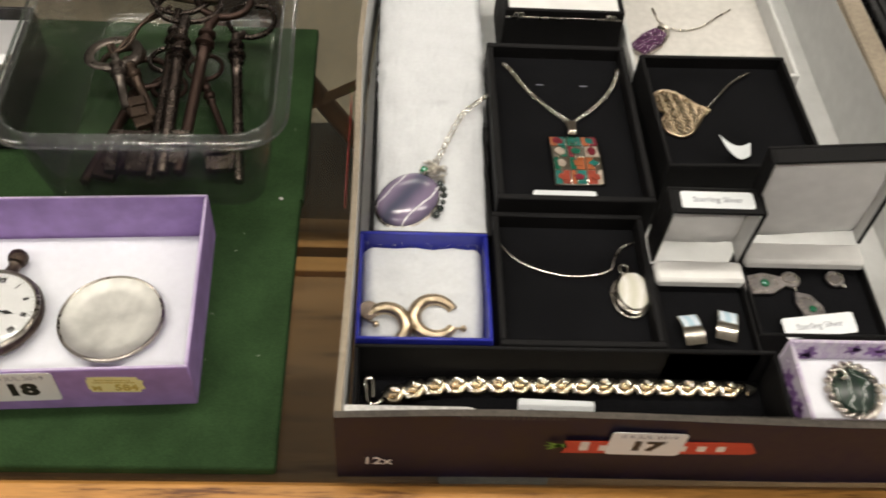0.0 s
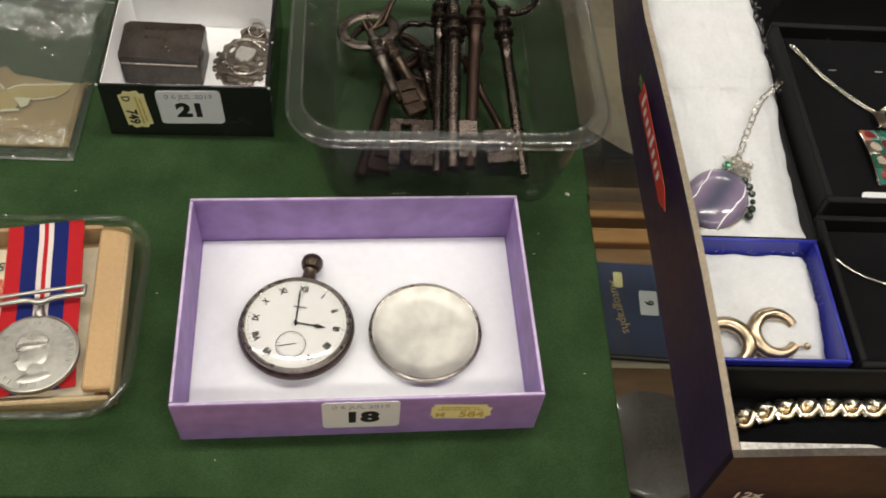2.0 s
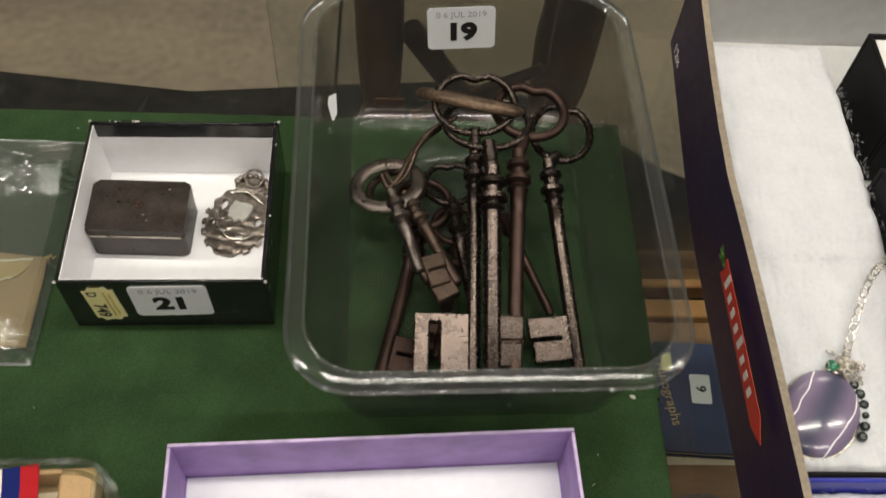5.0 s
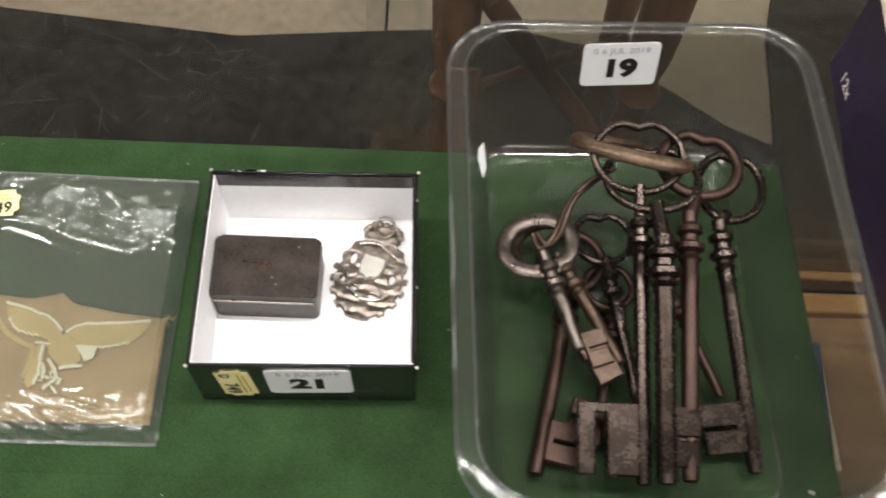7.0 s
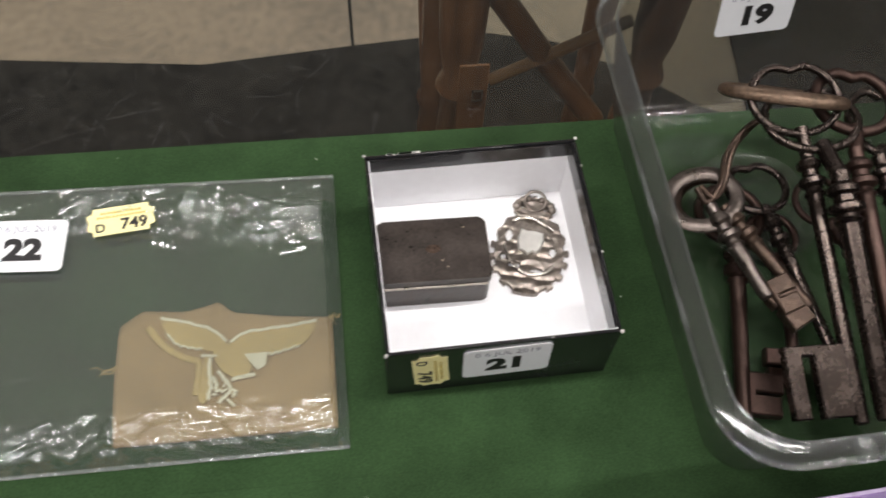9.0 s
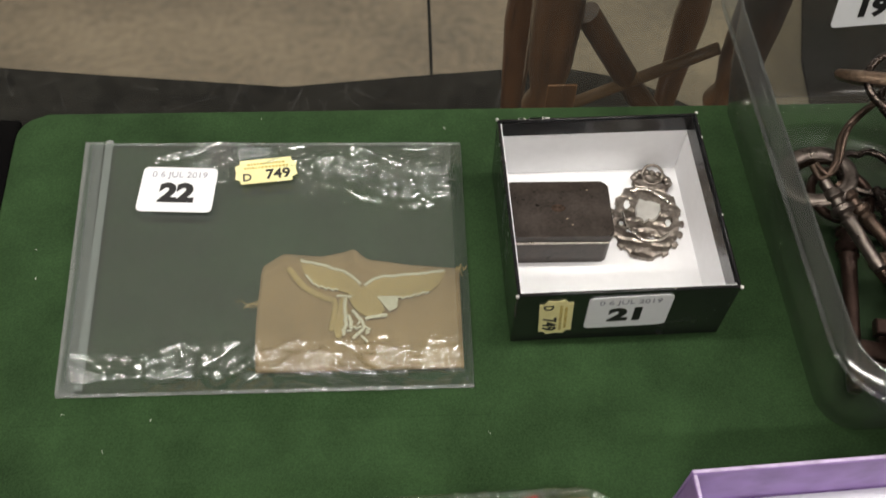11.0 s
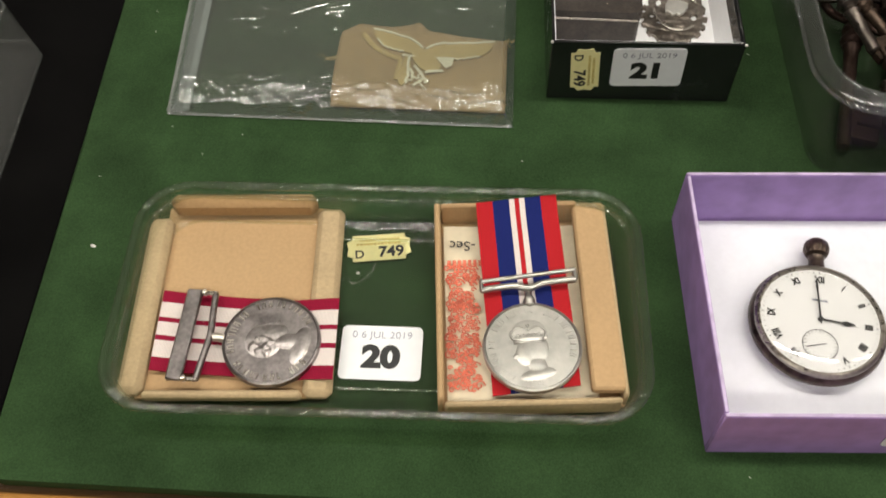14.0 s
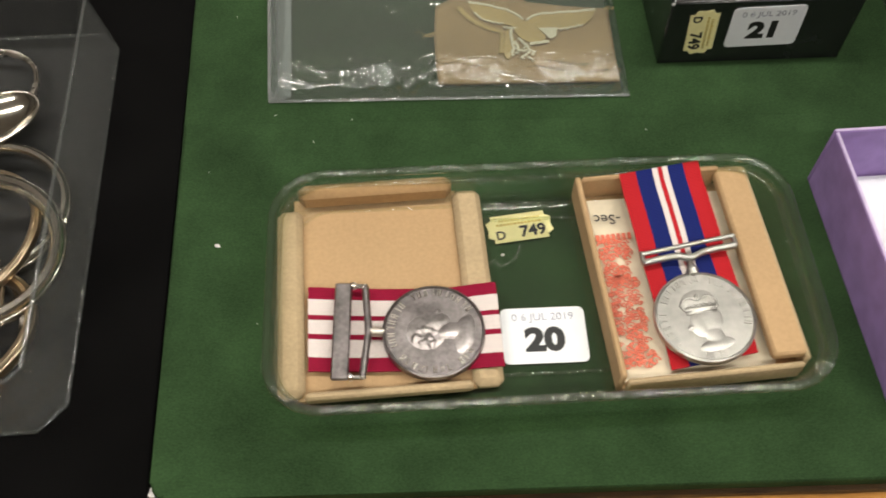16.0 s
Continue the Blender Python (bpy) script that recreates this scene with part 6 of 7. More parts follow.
    part("pack_count", text_bm("12x", 0.0085, mv @ pose(x0 + 0.0035, 0.338, 0.012, 90, 0, -90), 0.01), LOGO_WHITE, left, "white printed pack count")
    lot_label(front, "17", mv @ pose(0.5865, y0 - 0.0008, 0.0288, 90, 0, 0) @ pose(0, 0, 0, 0, 0, -2) @ Matrix.Diagonal((1.05, 0.85, 1, 1)))


carton()


def cotton_pad(x0, x1, y0, y1, z, amp, seed, n=46, dip=0.0):
    def f(u, v):
        e = min(u, 1 - u) * (x1 - x0), min(v, 1 - v) * (y1 - y0)
        roll = 0.004 * (1 - min(1, e[0] / 0.005)) ** 2 + 0.004 * (1 - min(1, e[1] / 0.005)) ** 2
        q = noise.noise(Vector((u * 6, v * 6 * (y1 - y0) / (x1 - x0), seed))) * amp + noise.noise(Vector((u * 30, v * 30, seed))) * amp * 0.25
        jx = 0.0012 * noise.noise(Vector((v * 40, seed, 3))) if u in (0, 1) else 0
        jy = 0.0012 * noise.noise(Vector((u * 40, seed, 7))) if v in (0, 1) else 0
        low = dip * (1 - min(1, max(0, (v - 0.15) / 0.35)) ** 1.0)
        return jx, jy, z + q - roll - low

    return sheet(x0, x1, y0, y1, n, n, f, 0.004)


def fuzz(x0, x1, y0, y1, z, count):
    bm = bmesh.new()
    for i in range(count):
        x, y = random.uniform(x0, x1), random.uniform(y0, y1)
        if random.random() < 0.7:
            if random.random() < 0.5:
                x = random.choice((x0, x1)) + random.gauss(0, 0.001)
            else:
                y = random.choice((y0, y1)) + random.gauss(0, 0.001)
        a, l = random.uniform(0, 6.3), random.uniform(0.001, 0.0028)
        d = random.uniform(-0.9, 0.9)
        tube(bm, [(x, y, z), (x + l * 0.5 * math.cos(a), y + l * 0.5 * math.sin(a), z + 0.0009), (x + l * math.cos(a + d), y + l * math.sin(a + d), z + 0.0012)], 0.00007, 3)
    return bm


def chain(bm, pts, link_l, r, w=None):
    """Small oval links, turned by quarter turns in sequence."""
    path = smooth_path(pts, 14)
    acc, i, flip = 0.0, 0, 0
    w = w or link_l * 0.55
    for a, b in zip(path, path[1:]):
        acc += (b - a).length
        if acc >= link_l * 0.72:
            acc = 0
            d = (b - a).normalized()
            s = d.cross(Vector((0, 0, 1))).normalized()
            u = Vector((0, 0, 1)) if flip else s
            v = u * (0.25 if flip else 1.0) + (s * 0.75 if flip else Vector())
            tube(bm, [a + d * link_l / 2 * math.cos(q * math.pi / 5) + v.normalized() * w / 2 * math.sin(q * math.pi / 5) for q in range(10)], r, 5, True)
            flip = 1 - flip
    return bm


def insert_box(name, x0, x1, y0, y1, zt, pad_z, label, category="jewellery box", wall=0.0022, outer=None, pad=None, turn=0.0):
    """A jewellery box base with a lining pad, resting on the carton floor."""
    cx, cy = (x0 + x1) / 2, (y0 + y1) / 2
    t = thing(name, pose(cx, cy, FLOOR17, 0, 0, turn), label, category)
    hx, hy, h, p = (x1 - x0) / 2, (y1 - y0) / 2, zt - FLOOR17, pad_z - FLOOR17
    outer = outer or LEATHERETTE
    part("base", boxbm(-hx + wall, hx - wall, -hy + wall, hy - wall, 0, 0.001), outer, t)
    for a in ((-hx, hx, -hy, -hy + wall), (-hx, hx, hy - wall, hy), (-hx, -hx + wall, -hy + wall, hy - wall), (hx - wall, hx, -hy + wall, hy - wall)):
        part("wall", boxbm(*a, 0, h, 0.0006), outer, t)
    if pad is not None:
        bm = bmesh.new()
        box(bm, -hx + wall, hx - wall, -hy + wall, hy - wall, 0.001, p, 0.0008)
        part("pad", bm, pad, t)
    return t


def silver_label(parent, m, w=0.032, h=0.0085, text=True):
    lb = part("maker_label", prism(bmesh.new(), round_rect(-w / 2, w / 2, -h / 2, h / 2, 0.0014), 0, 0.0003, m), LABEL, parent, "white printed metal label")
    if text:
        part("print", text_bm("Sterling Silver", 0.0042, m @ pose(0, 0, 0.0004), 0.0), GREY_INK, lb, "small grey print")
    return lb


def lot_17():
    # long box packed with cotton wool, fluorite pendant on it
    t = insert_box("long_jewellery_box", 0.4672, 0.5290, 0.1165, 0.3330, 0.0218, 0.010, "long black jewellery box packed with white cotton wool", outer=LEATHERETTE, pad=VELVET)
    mv = t.matrix_basis.inverted()
    c = cotton_pad(0.4686, 0.5300, 0.1185, 0.3350, 0.0262, 0.0028, 2.0, 60, 0.0110)
    bmesh.ops.transform(c, matrix=mv, verts=c.verts)
    cp = part("cotton_pad", c, COTTON, t, "fluffy white cotton wool", 180)
    fz = fuzz(0.4690, 0.5300, 0.2100, 0.3350, 0.0248, 620)
    bmesh.ops.transform(fz, matrix=mv, verts=fz.verts)
    part("fibres", fz, COTTON, cp, "", 180, kind="stuff")

    p = thing("fluorite_pendant", pose(0.4865, 0.1435, 0.0128, 0, 0, -34), "oval banded purple and green stone pendant with a silver chain", "pendant")
    st = bmesh.new()
    bmesh.ops.create_uvsphere(st, u_segments=40, v_segments=20, radius=1.0, matrix=pose(0, 0, 0.0045) @ Matrix.Diagonal((0.0145, 0.0195, 0.0062, 1)))
    part("stone", st, FLUORITE, p, "polished oval banded stone")
    part("setting", tube(bmesh.new(), oval(0, 0, 0.0146, 0.0196, 48, 0.0030), 0.0007, 6, True), SILVER, p)
    for i in range(6):
        a = radians(66 - 13 * i)
        part("dark_bead", bmesh_ball(random.uniform(0.0014, 0.0022), (0.0172 * math.cos(a), 0.0215 * math.sin(a), 0.0035)), DARK_BEAD, p, "small dark bead")
    part("green_bead", bmesh_ball(0.0028, (-0.0035, 0.0205, 0.0065), 0.9), EMERALD, p, "faceted green bead")
    cl = bmesh.new()
    for i in range(46):
        x, y, z = 0.0000 + random.gauss(0, 0.0032), 0.0228 + random.gauss(0, 0.0026), 0.004 + random.uniform(0, 0.006)
        e = Euler((random.uniform(0, 3), random.uniform(0, 3), 0)).to_matrix()
        tube(cl, [Vector((x, y, z)) + e @ Vector((0.0016 * math.cos(q * 0.7), 0.0011 * math.sin(q * 0.7), 0)) for q in range(9)], 0.00032, 5, True)
    for i in range(12):
        bmesh.ops.create_uvsphere(cl, u_segments=8, v_segments=6, radius=0.0011, matrix=Matrix.Translation((0.000 + random.gauss(0, 0.003), 0.0225 + random.gauss(0, 0.0025), 0.008)))
    part("heaped_chain", cl, SILVER, p, "heaped silver chain")
    pin = p.matrix_basis.inverted()
    ch = chain(bmesh.new(), [pin @ Vector(q) for q in ((0.5000, 0.1640, 0.0200), (0.5075, 0.1815, 0.0235), (0.5160, 0.1980, 0.0275), (0.5255, 0.2080, 0.0285), (0.5290, 0.2110, 0.0290))], 0.0042, 0.00042, 0.0028)
    part("chain", ch, BRIGHT, p, "silver link chain")

    # blue box with hoops
    t = insert_box("blue_jewellery_box", 0.4630, 0.5255, 0.0515, 0.1150, 0.0255, 0.005, "royal blue card jewellery box lined with cotton wool", outer=BLUE_CARD, pad=BLUE_CARD, wall=0.0018)
    mv = t.matrix_basis.inverted()
    c = cotton_pad(0.4652, 0.5232, 0.0540, 0.1128, 0.0185, 0.0016, 9.0, 36, 0.0062)
    bmesh.ops.transform(c, matrix=mv, verts=c.verts)
    cp = part("cotton_pad", c, COTTON, t, "white cotton wool square", 180)
    fz = fuzz(0.4660, 0.5222, 0.0850, 0.1120, 0.0178, 90)
    bmesh.ops.transform(fz, matrix=mv, verts=fz.verts)
    part("fibres", fz, COTTON, cp, "", 180, kind="stuff")
    for x, y, turn, a0, a1 in ((0.4765, 0.0650, -18, -80, 175), (0.4995, 0.0705, 8, 20, 320)):
        e = thing("hoop_earring", pose(x, y, 0.0152, 12, 0, turn), "chunky pale gold hoop earring", "earring", "hoop earrings")
        arc = [(0.0098 * math.cos(radians(a0 + (a1 - a0) * i / 26)), 0.0092 * math.sin(radians(a0 + (a1 - a0) * i / 26)), 0.0012 * math.sin(i / 8)) for i in range(27)]
        part("hoop", tube(bmesh.new(), arc, 0.0033, 12, taper=[0.72 + 0.28 * math.sin(math.pi * i / 26) for i in range(27)]), GILT, e)
        part("post", tube(bmesh.new(), [arc[-1], (arc[-1][0] + 0.004, arc[-1][1] - 0.001, 0.001)], 0.0006, 6), GILT, e)
        part("butterfly", bmesh_ball(0.0016, (arc[-1][0] + 0.0052, arc[-1][1] - 0.0012, 0.001)), GILT, e)
    d = thing("dark_disc", pose(0.4685, 0.0722, 0.0180, 18, 0, 10), "small dark round earring disc", "earring")
    part("disc", lathe(bmesh.new(), [(0, 0), (0.0042, 0), (0.0045, 0.0008), (0, 0.0012)], 20), CASE_IRON, d)

    # enamel pendant in a black box
    t = insert_box("pendant_box", 0.5305, 0.6105, 0.1290, 0.2500, 0.0360, 0.0285, "black jewellery box with a black velvet pad", pad=VELVET, wall=0.0035)
    mv = t.matrix_basis.inverted()
    part("thumb_notch", tube(bmesh.new(), [mv @ Vector((0.572 + 0.010 * math.cos(radians(a)), 0.2440 + 0.004 * math.sin(radians(a)), 0.0287)) for a in range(20, 170, 10)], 0.0004, 5), LEATHERETTE, t)
    sl = bmesh.new()
    for x in (0.560, 0.585):
        box(sl, x - 0.002, x + 0.002, 0.2225, 0.2230, 0.0283, 0.0287, m=mv)
    part("chain_slot", sl, GREY_INK, t)
    silver_label(t, mv @ pose(0.5648, 0.1346, 0.0335, 40, 0, 0), 0.032, 0.0042, False)
    p = thing("enamel_pendant", pose(0.5744, 0.1630, 0.0287, 0, 0, 1.5), "rectangular mosaic enamel pendant on a silver chain", "pendant")
    bend = lambda x, y: 0.0035 - 18.0 * (y * y) * 0.45
    pl = sheet(-0.0132, 0.0132, -0.0178, 0.0178, 10, 12, lambda u, v: (0, 0, bend(0, (v - 0.5) * 0.0356)), 0.0012)
    part("plate", pl, BRIGHT, p, "curved silver plate", 180)
    gx, gy = 3, 4
    for i in range(gx):
        for j in range(gy):
            x0, y0 = -0.0126 + 0.0252 * i / gx, -0.0172 + 0.0344 * j / gy
            x1, y1 = x0 + 0.0252 / gx - 0.0007, y0 + 0.0344 / gy - 0.0007
            cut = random.uniform(0.3, 0.7)
            a, b = random.choice(ENAMELS + [BRIGHT]), random.choice(ENAMELS + [BRIGHT, BRIGHT])
            for (q0, q1, w0, w1, mt) in ((x0, x0 + (x1 - x0) * cut, y0, y1, a), (x0 + (x1 - x0) * cut, x1, y0, y1, b)):
                bm = bmesh.new()
                vs = [bm.verts.new((x, y, bend(0, y) + dz)) for dz in (0, 0.0003) for x, y in ((q0, w0), (q1, w0), (q1 - (0.0006 if mt is a else 0), w1), (q0 + (0.0006 if mt is b else 0), w1))]
                bm.faces.new(vs[4:])
                for k in range(4):
                    bm.faces.new((vs[k], vs[(k + 1) % 4], vs[4 + (k + 1) % 4], vs[4 + k]))
                part("enamel_cell", bm, mt, p, "", None)
            cx, cy = (x0 + x1) / 2, (y0 + y1) / 2
            k = random.choice((3, 4, 5, 12))
            part("enamel_motif", prism(bmesh.new(), oval(0, 0, 0.0024, 0.0030, k), 0, 0.0003, pose(cx, cy, bend(0, cy) + 0.0003, 0, 0, random.choice((90, 45, 0)))), random.choice(ENAMELS), p, "", None)
    bl = bmesh.new()
    prism(bl, [(-0.0030, 0.0270), (0.0030, 0.0270), (0.0022, 0.0185), (-0.0022, 0.0185)], 0.0015, 0.0042, None, 0.0006)
    part("bail", bl, BRIGHT, p, "tapered silver bail")
    pin = p.matrix_basis.inverted()
    for pts in (((0.5745, 0.1905, 0.0300), (0.5640, 0.2010, 0.0300), (0.5520, 0.2170, 0.0300), (0.5440, 0.2320, 0.0305), (0.5395, 0.2375, 0.0310)), ((0.5745, 0.1905, 0.0300), (0.5850, 0.2000, 0.0300), (0.5960, 0.2130, 0.0300), (0.6030, 0.2260, 0.0305), (0.6060, 0.2360, 0.0310))):
        ch = chain(bmesh.new(), [pin @ Vector(q) for q in pts], 0.0024, 0.00036, 0.0017)
        part("chain", ch, BRIGHT, p, "fine silver curb chain")

    # locket in a black box
    t = insert_box("locket_box", 0.5285, 0.6045, 0.0490, 0.1290, 0.0265, 0.0185, "square black jewellery box with a black pad", pad=VELVET, wall=0.0032)
    p = thing("oval_locket", pose(0.5948, 0.0835, 0.0185, 0, 0, -4), "oval mother-of-pearl locket on a fine silver chain", "locket")
    part("case", lathe(bmesh.new(), [(0, 0), (0.0085, 0), (0.0100, 0.0012), (0.0102, 0.0026), (0.0092, 0.0034)], 40, Matrix.Diagonal((0.86, 1.22, 1, 1))), SILVER, p)
    part("shell_face", lathe(bmesh.new(), [(0, 0.0046), (0.005, 0.0044), (0.0090, 0.0034), (0.0092, 0.0028)], 40, pose(0.0006, 0.0008, 0) @ Matrix.Diagonal((0.84, 1.18, 1, 1))), PEARL, p, "pale mother-of-pearl face")
    part("lower_rim", tube(bmesh.new(), oval(-0.0012, -0.0016, 0.0086, 0.0122, 40, 0.0012), 0.0008, 6, True), SILVER, p)
    part("bail", tube(bmesh.new(), [(-0.0035 + 0.0022 * math.cos(q * 0.63), 0.0140 + 0.0028 * math.sin(q * 0.63), 0.0024) for q in range(10)], 0.0006, 6, True), BRIGHT, p)
    pin = p.matrix_basis.inverted()
    part("chain", tube(bmesh.new(), smooth_path([pin @ Vector(q) for q in ((0.5318, 0.1135, 0.0195), (0.5400, 0.1035, 0.0195), (0.5520, 0.0968, 0.0195), (0.5660, 0.0938, 0.0195), (0.5800, 0.0950, 0.0200), (0.5865, 0.0980, 0.0205))], 6), 0.00055, 6, flat=0.8), BRIGHT, p, "snake chain")
    part("chain", tube(bmesh.new(), smooth_path([pin @ Vector(q) for q in ((0.5865, 0.0980, 0.0205), (0.5895, 0.1060, 0.0198), (0.5935, 0.1125, 0.0196), (0.6000, 0.1160, 0.0196))], 6), 0.0005, 6), SILVER, p, "snake chain")

    # bracelet in a long black box
    t = insert_box("bracelet_box", 0.4630, 0.6550, 0.0045, 0.0485, 0.0265, 0.0030, "long narrow black bracelet box", pad=VELVET, wall=0.0020)
    mv = t.matrix_basis.inverted()
    silver_label(t, mv @ pose(0.5505, 0.0155, 0.0245, 48, 0, -2), 0.033, 0.0120)
    b = thing("link_bracelet", pose(0.560, 0.040, 0.0030), "woven silver-gilt link bracelet with a clasp", "bracelet")
    pts = [(0.4765, 0.0325), (0.4830, 0.0350), (0.4950, 0.0382), (0.5080, 0.0398), (0.5340, 0.0404), (0.5600, 0.0404), (0.5860, 0.0403), (0.6130, 0.0402), (0.6400, 0.0400), (0.6440, 0.0400)]
    path = smooth_path([(x - 0.560, y - 0.040, 0.0026) for x, y in pts], 30)
    run = [0.0]
    for p0, p1 in zip(path, path[1:]):
        run.append(run[-1] + (p1 - p0).length)
    unit = 0.0098
    count = int(run[-1] / unit)

    def at(q):
        k = min(range(len(run)), key=lambda n: abs(run[n] - q))
        k = min(k, len(path) - 2)
        d = path[k + 1] - path[k]
        d = d.normalized() if d.length > 1e-9 else Vector((1, 0, 0))
        return path[k], d, Vector((-d.y, d.x, 0))

    for k in range(count):
        # two strands that part and cross again round a bar, with a wrapped link at each crossing
        for sg in (-1, 1):
            strand = []
            for n in range(13):
                u = n / 12
                c, d, sd = at(unit * (k + u))
                strand.append(c + d * 0.0 + sd * sg * (0.0035 * math.sin(math.pi * (u * 1.2 - 0.1))) + Vector((0, 0, 0.0010 * sg * math.cos(math.pi * u))))
            part("strand", tube(bmesh.new(), strand, 0.0019, 8, flat=1.1), BRIGHT if sg > 0 else BRACELET_GILT, b)
        c0, c1, c2 = at(unit * (k + 0.26))[0], at(unit * (k + 0.5))[0], at(unit * (k + 0.74))[0]
        part("centre_link", tube(bmesh.new(), [c0, c1 + Vector((0, 0, 0.0006)), c2], 0.0016, 8, taper=[0.6, 1.0, 0.6]), BRACELET_GILT, b)
        if k:
            c, d, sd = at(unit * k)
            part("wrapped_link", tube(bmesh.new(), [c + sd * 0.0037 - d * 0.0012 + Vector((0, 0, 0.0002)), c + Vector((0, 0, 0.0017)), c - sd * 0.0037 + d * 0.0012 + Vector((0, 0, 0.0002))], 0.0016, 8), BRIGHT, b)
    part("end_tip", prism(bmesh.new(), [(0.0850, -0.0036), (0.0900, -0.0012), (0.0905, 0.0012), (0.0850, 0.0036)], 0.0004, 0.0036, None, 0.0008), BRIGHT, b)
    cl = bmesh.new()
    tube(cl, smooth_path([(-0.0835, -0.0070, 0.002), (-0.0870, -0.0102, 0.002), (-0.0905, -0.0090, 0.002), (-0.0915, -0.0030, 0.0024), (-0.0920, 0.0015, 0.003), (-0.0900, 0.0030, 0.003), (-0.0885, 0.0010, 0.0026), (-0.0885, -0.0070, 0.002)], 5), 0.0011, 8)
    part("clasp", cl, BRIGHT, b, "hooked silver clasp")

    # heart pendant
    t = insert_box("heart_pendant_box", 0.6165, 0.7000, 0.1480, 0.2350, 0.0440, 0.0370, "square black jewellery box with black lining", pad=VELVET, wall=0.0024, turn=1.5)
    mv = t.matrix_basis.inverted()
    lb = sheet(0.6500, 0.6640, 0.1605, 0.1660, 8, 4, lambda u, v: (-0.004 * v * (1 - u), -0.004 * math.sin(math.pi * u), 0.0395 + 0.005 * (1 - u) ** 2 + 0.004 * v), 0.0003)
    bmesh.ops.transform(lb, matrix=mv, verts=lb.verts)
    part("curled_label", lb, LABEL, t, "curled white paper label")
    p = thing("heart_pendant", pose(0.6325, 0.1925, 0.0372, 0, 0, 98), "openwork gilt-silver heart pendant on a fine chain", "pendant")
    def heart(a, f):
        return (f * 0.00112 * 16 * math.sin(a) ** 3, f * 0.00100 * (13 * math.cos(a) - 5 * math.cos(2 * a) - 2 * math.cos(3 * a) - math.cos(4 * a)))
    hb = bmesh.new()
    out = [heart(2 * math.pi * i / 48, 1.0) for i in range(48)]
    tube(hb, [(x, y, 0.0012) for x, y in out], 0.0011, 8, True)
    part("outline", hb, GILT, p)
    part("backing", prism(bmesh.new(), [(x * 0.97, y * 0.97) for x, y in out], 0.0003, 0.0013), STEEL_DARK, p, "dark openwork ground")
    ww = bmesh.new()
    for i in range(34):
        y = -0.0150 + i * 0.00088
        seg, run = [], []
        for q in range(25):
            x = -0.0180 + q * 0.0015
            yy = y + 0.0010 * math.sin(q * 0.9 + i)
            a = math.atan2(x, yy)
            lim = max(math.hypot(*o) for o in out if abs(math.atan2(o[0], o[1]) - a) < 0.25) if any(abs(math.atan2(o[0], o[1]) - a) < 0.25 for o in out) else 0
            if math.hypot(x, yy) < lim * 0.96:
                run.append((x, yy, 0.0026 + 0.0006 * math.sin(q * 0.9 + i * 2) - 4 * (x * x + yy * yy)))
            elif len(run) > 2:
                seg.append(run)
                run = []
            else:
                run = []
        if len(run) > 2:
            seg.append(run)
        for r in seg:
            tube(ww, r, 0.00042, 6)
    part("wirework", ww, GILT, p, "openwork wire filling", kind="stuff")
    pin = p.matrix_basis.inverted()
    part("chain", tube(bmesh.new(), smooth_path([pin @ Vector(q) for q in ((0.6480, 0.1960, 0.0395), (0.6560, 0.2060, 0.0385), (0.6660, 0.2180, 0.0385), (0.6775, 0.2265, 0.0390))], 6), 0.0007, 6), BRIGHT, p, "fine silver chain")

    # hinged ring boxes, lids standing open
    def ring_box(label, x0, x1, y0, y1, zb, lid_h, back, with_label, lean=0.0, depth=0.0150):
        t = insert_box("ring_box", x0, x1, y0, y1, zb, zb - 0.004, label, "ring box", 0.0016, LEATHERETTE, VELVET)
        mv = t.matrix_basis.inverted()
        # satin ledge along the hinge
        lg = bmesh.new()
        box(lg, x0 + 0.0008, x1 - 0.0008, y1 - 0.0135, y1 - 0.0008, zb - 0.002, zb + 0.0045, 0.0016, mv)
        part("satin_ledge", lg, SATIN, t, "white satin ledge")
        w = x1 - x0
        lid = mv @ pose((x0 + x1) / 2, y1 - 0.0005, zb + 0.001, back, lean, 0)
        # lid stands on its hinge; local y is its depth away from the viewer, z its height
        shellm = bmesh.new()
        box(shellm, -w / 2, w / 2, depth - 0.0016, depth, 0, lid_h, 0.0004, lid)
        back_p = part("lid", shellm, LEATHERETTE, t, "open black lid")
        for a in ((-w / 2, -w / 2 + 0.0016, 0.0, depth - 0.0016, 0.0, lid_h), (w / 2 - 0.0016, w / 2, 0.0, depth - 0.0016, 0.0, lid_h), (-w / 2 + 0.0016, w / 2 - 0.0016, 0.0, depth - 0.0016, lid_h - 0.0016, lid_h)):
            part("lid_edge", boxbm(*a, 0.0004, lid), LEATHERETTE, back_p)

        def pad(u, v):
            bulge = 0.0055 * (math.sin(math.pi * u) * math.sin(math.pi * v)) ** 0.5
            fold = 0.0009 * noise.noise(Vector((u * 4, v * 7, x0 * 50))) + 0.0008 * math.sin(9 * (u - 0.5) * v)
            return 0, 0, bulge + fold

        sp = sheet(-w / 2 + 0.0017, w / 2 - 0.0017, 0.001, lid_h - 0.0018, 20, 20, pad, 0.0006)
        bmesh.ops.transform(sp, matrix=lid @ pose(0, depth - 0.0022, 0, 90, 0, 0), verts=sp.verts)
        part("satin_lining", sp, SATIN, back_p, "padded white satin lining", 180)
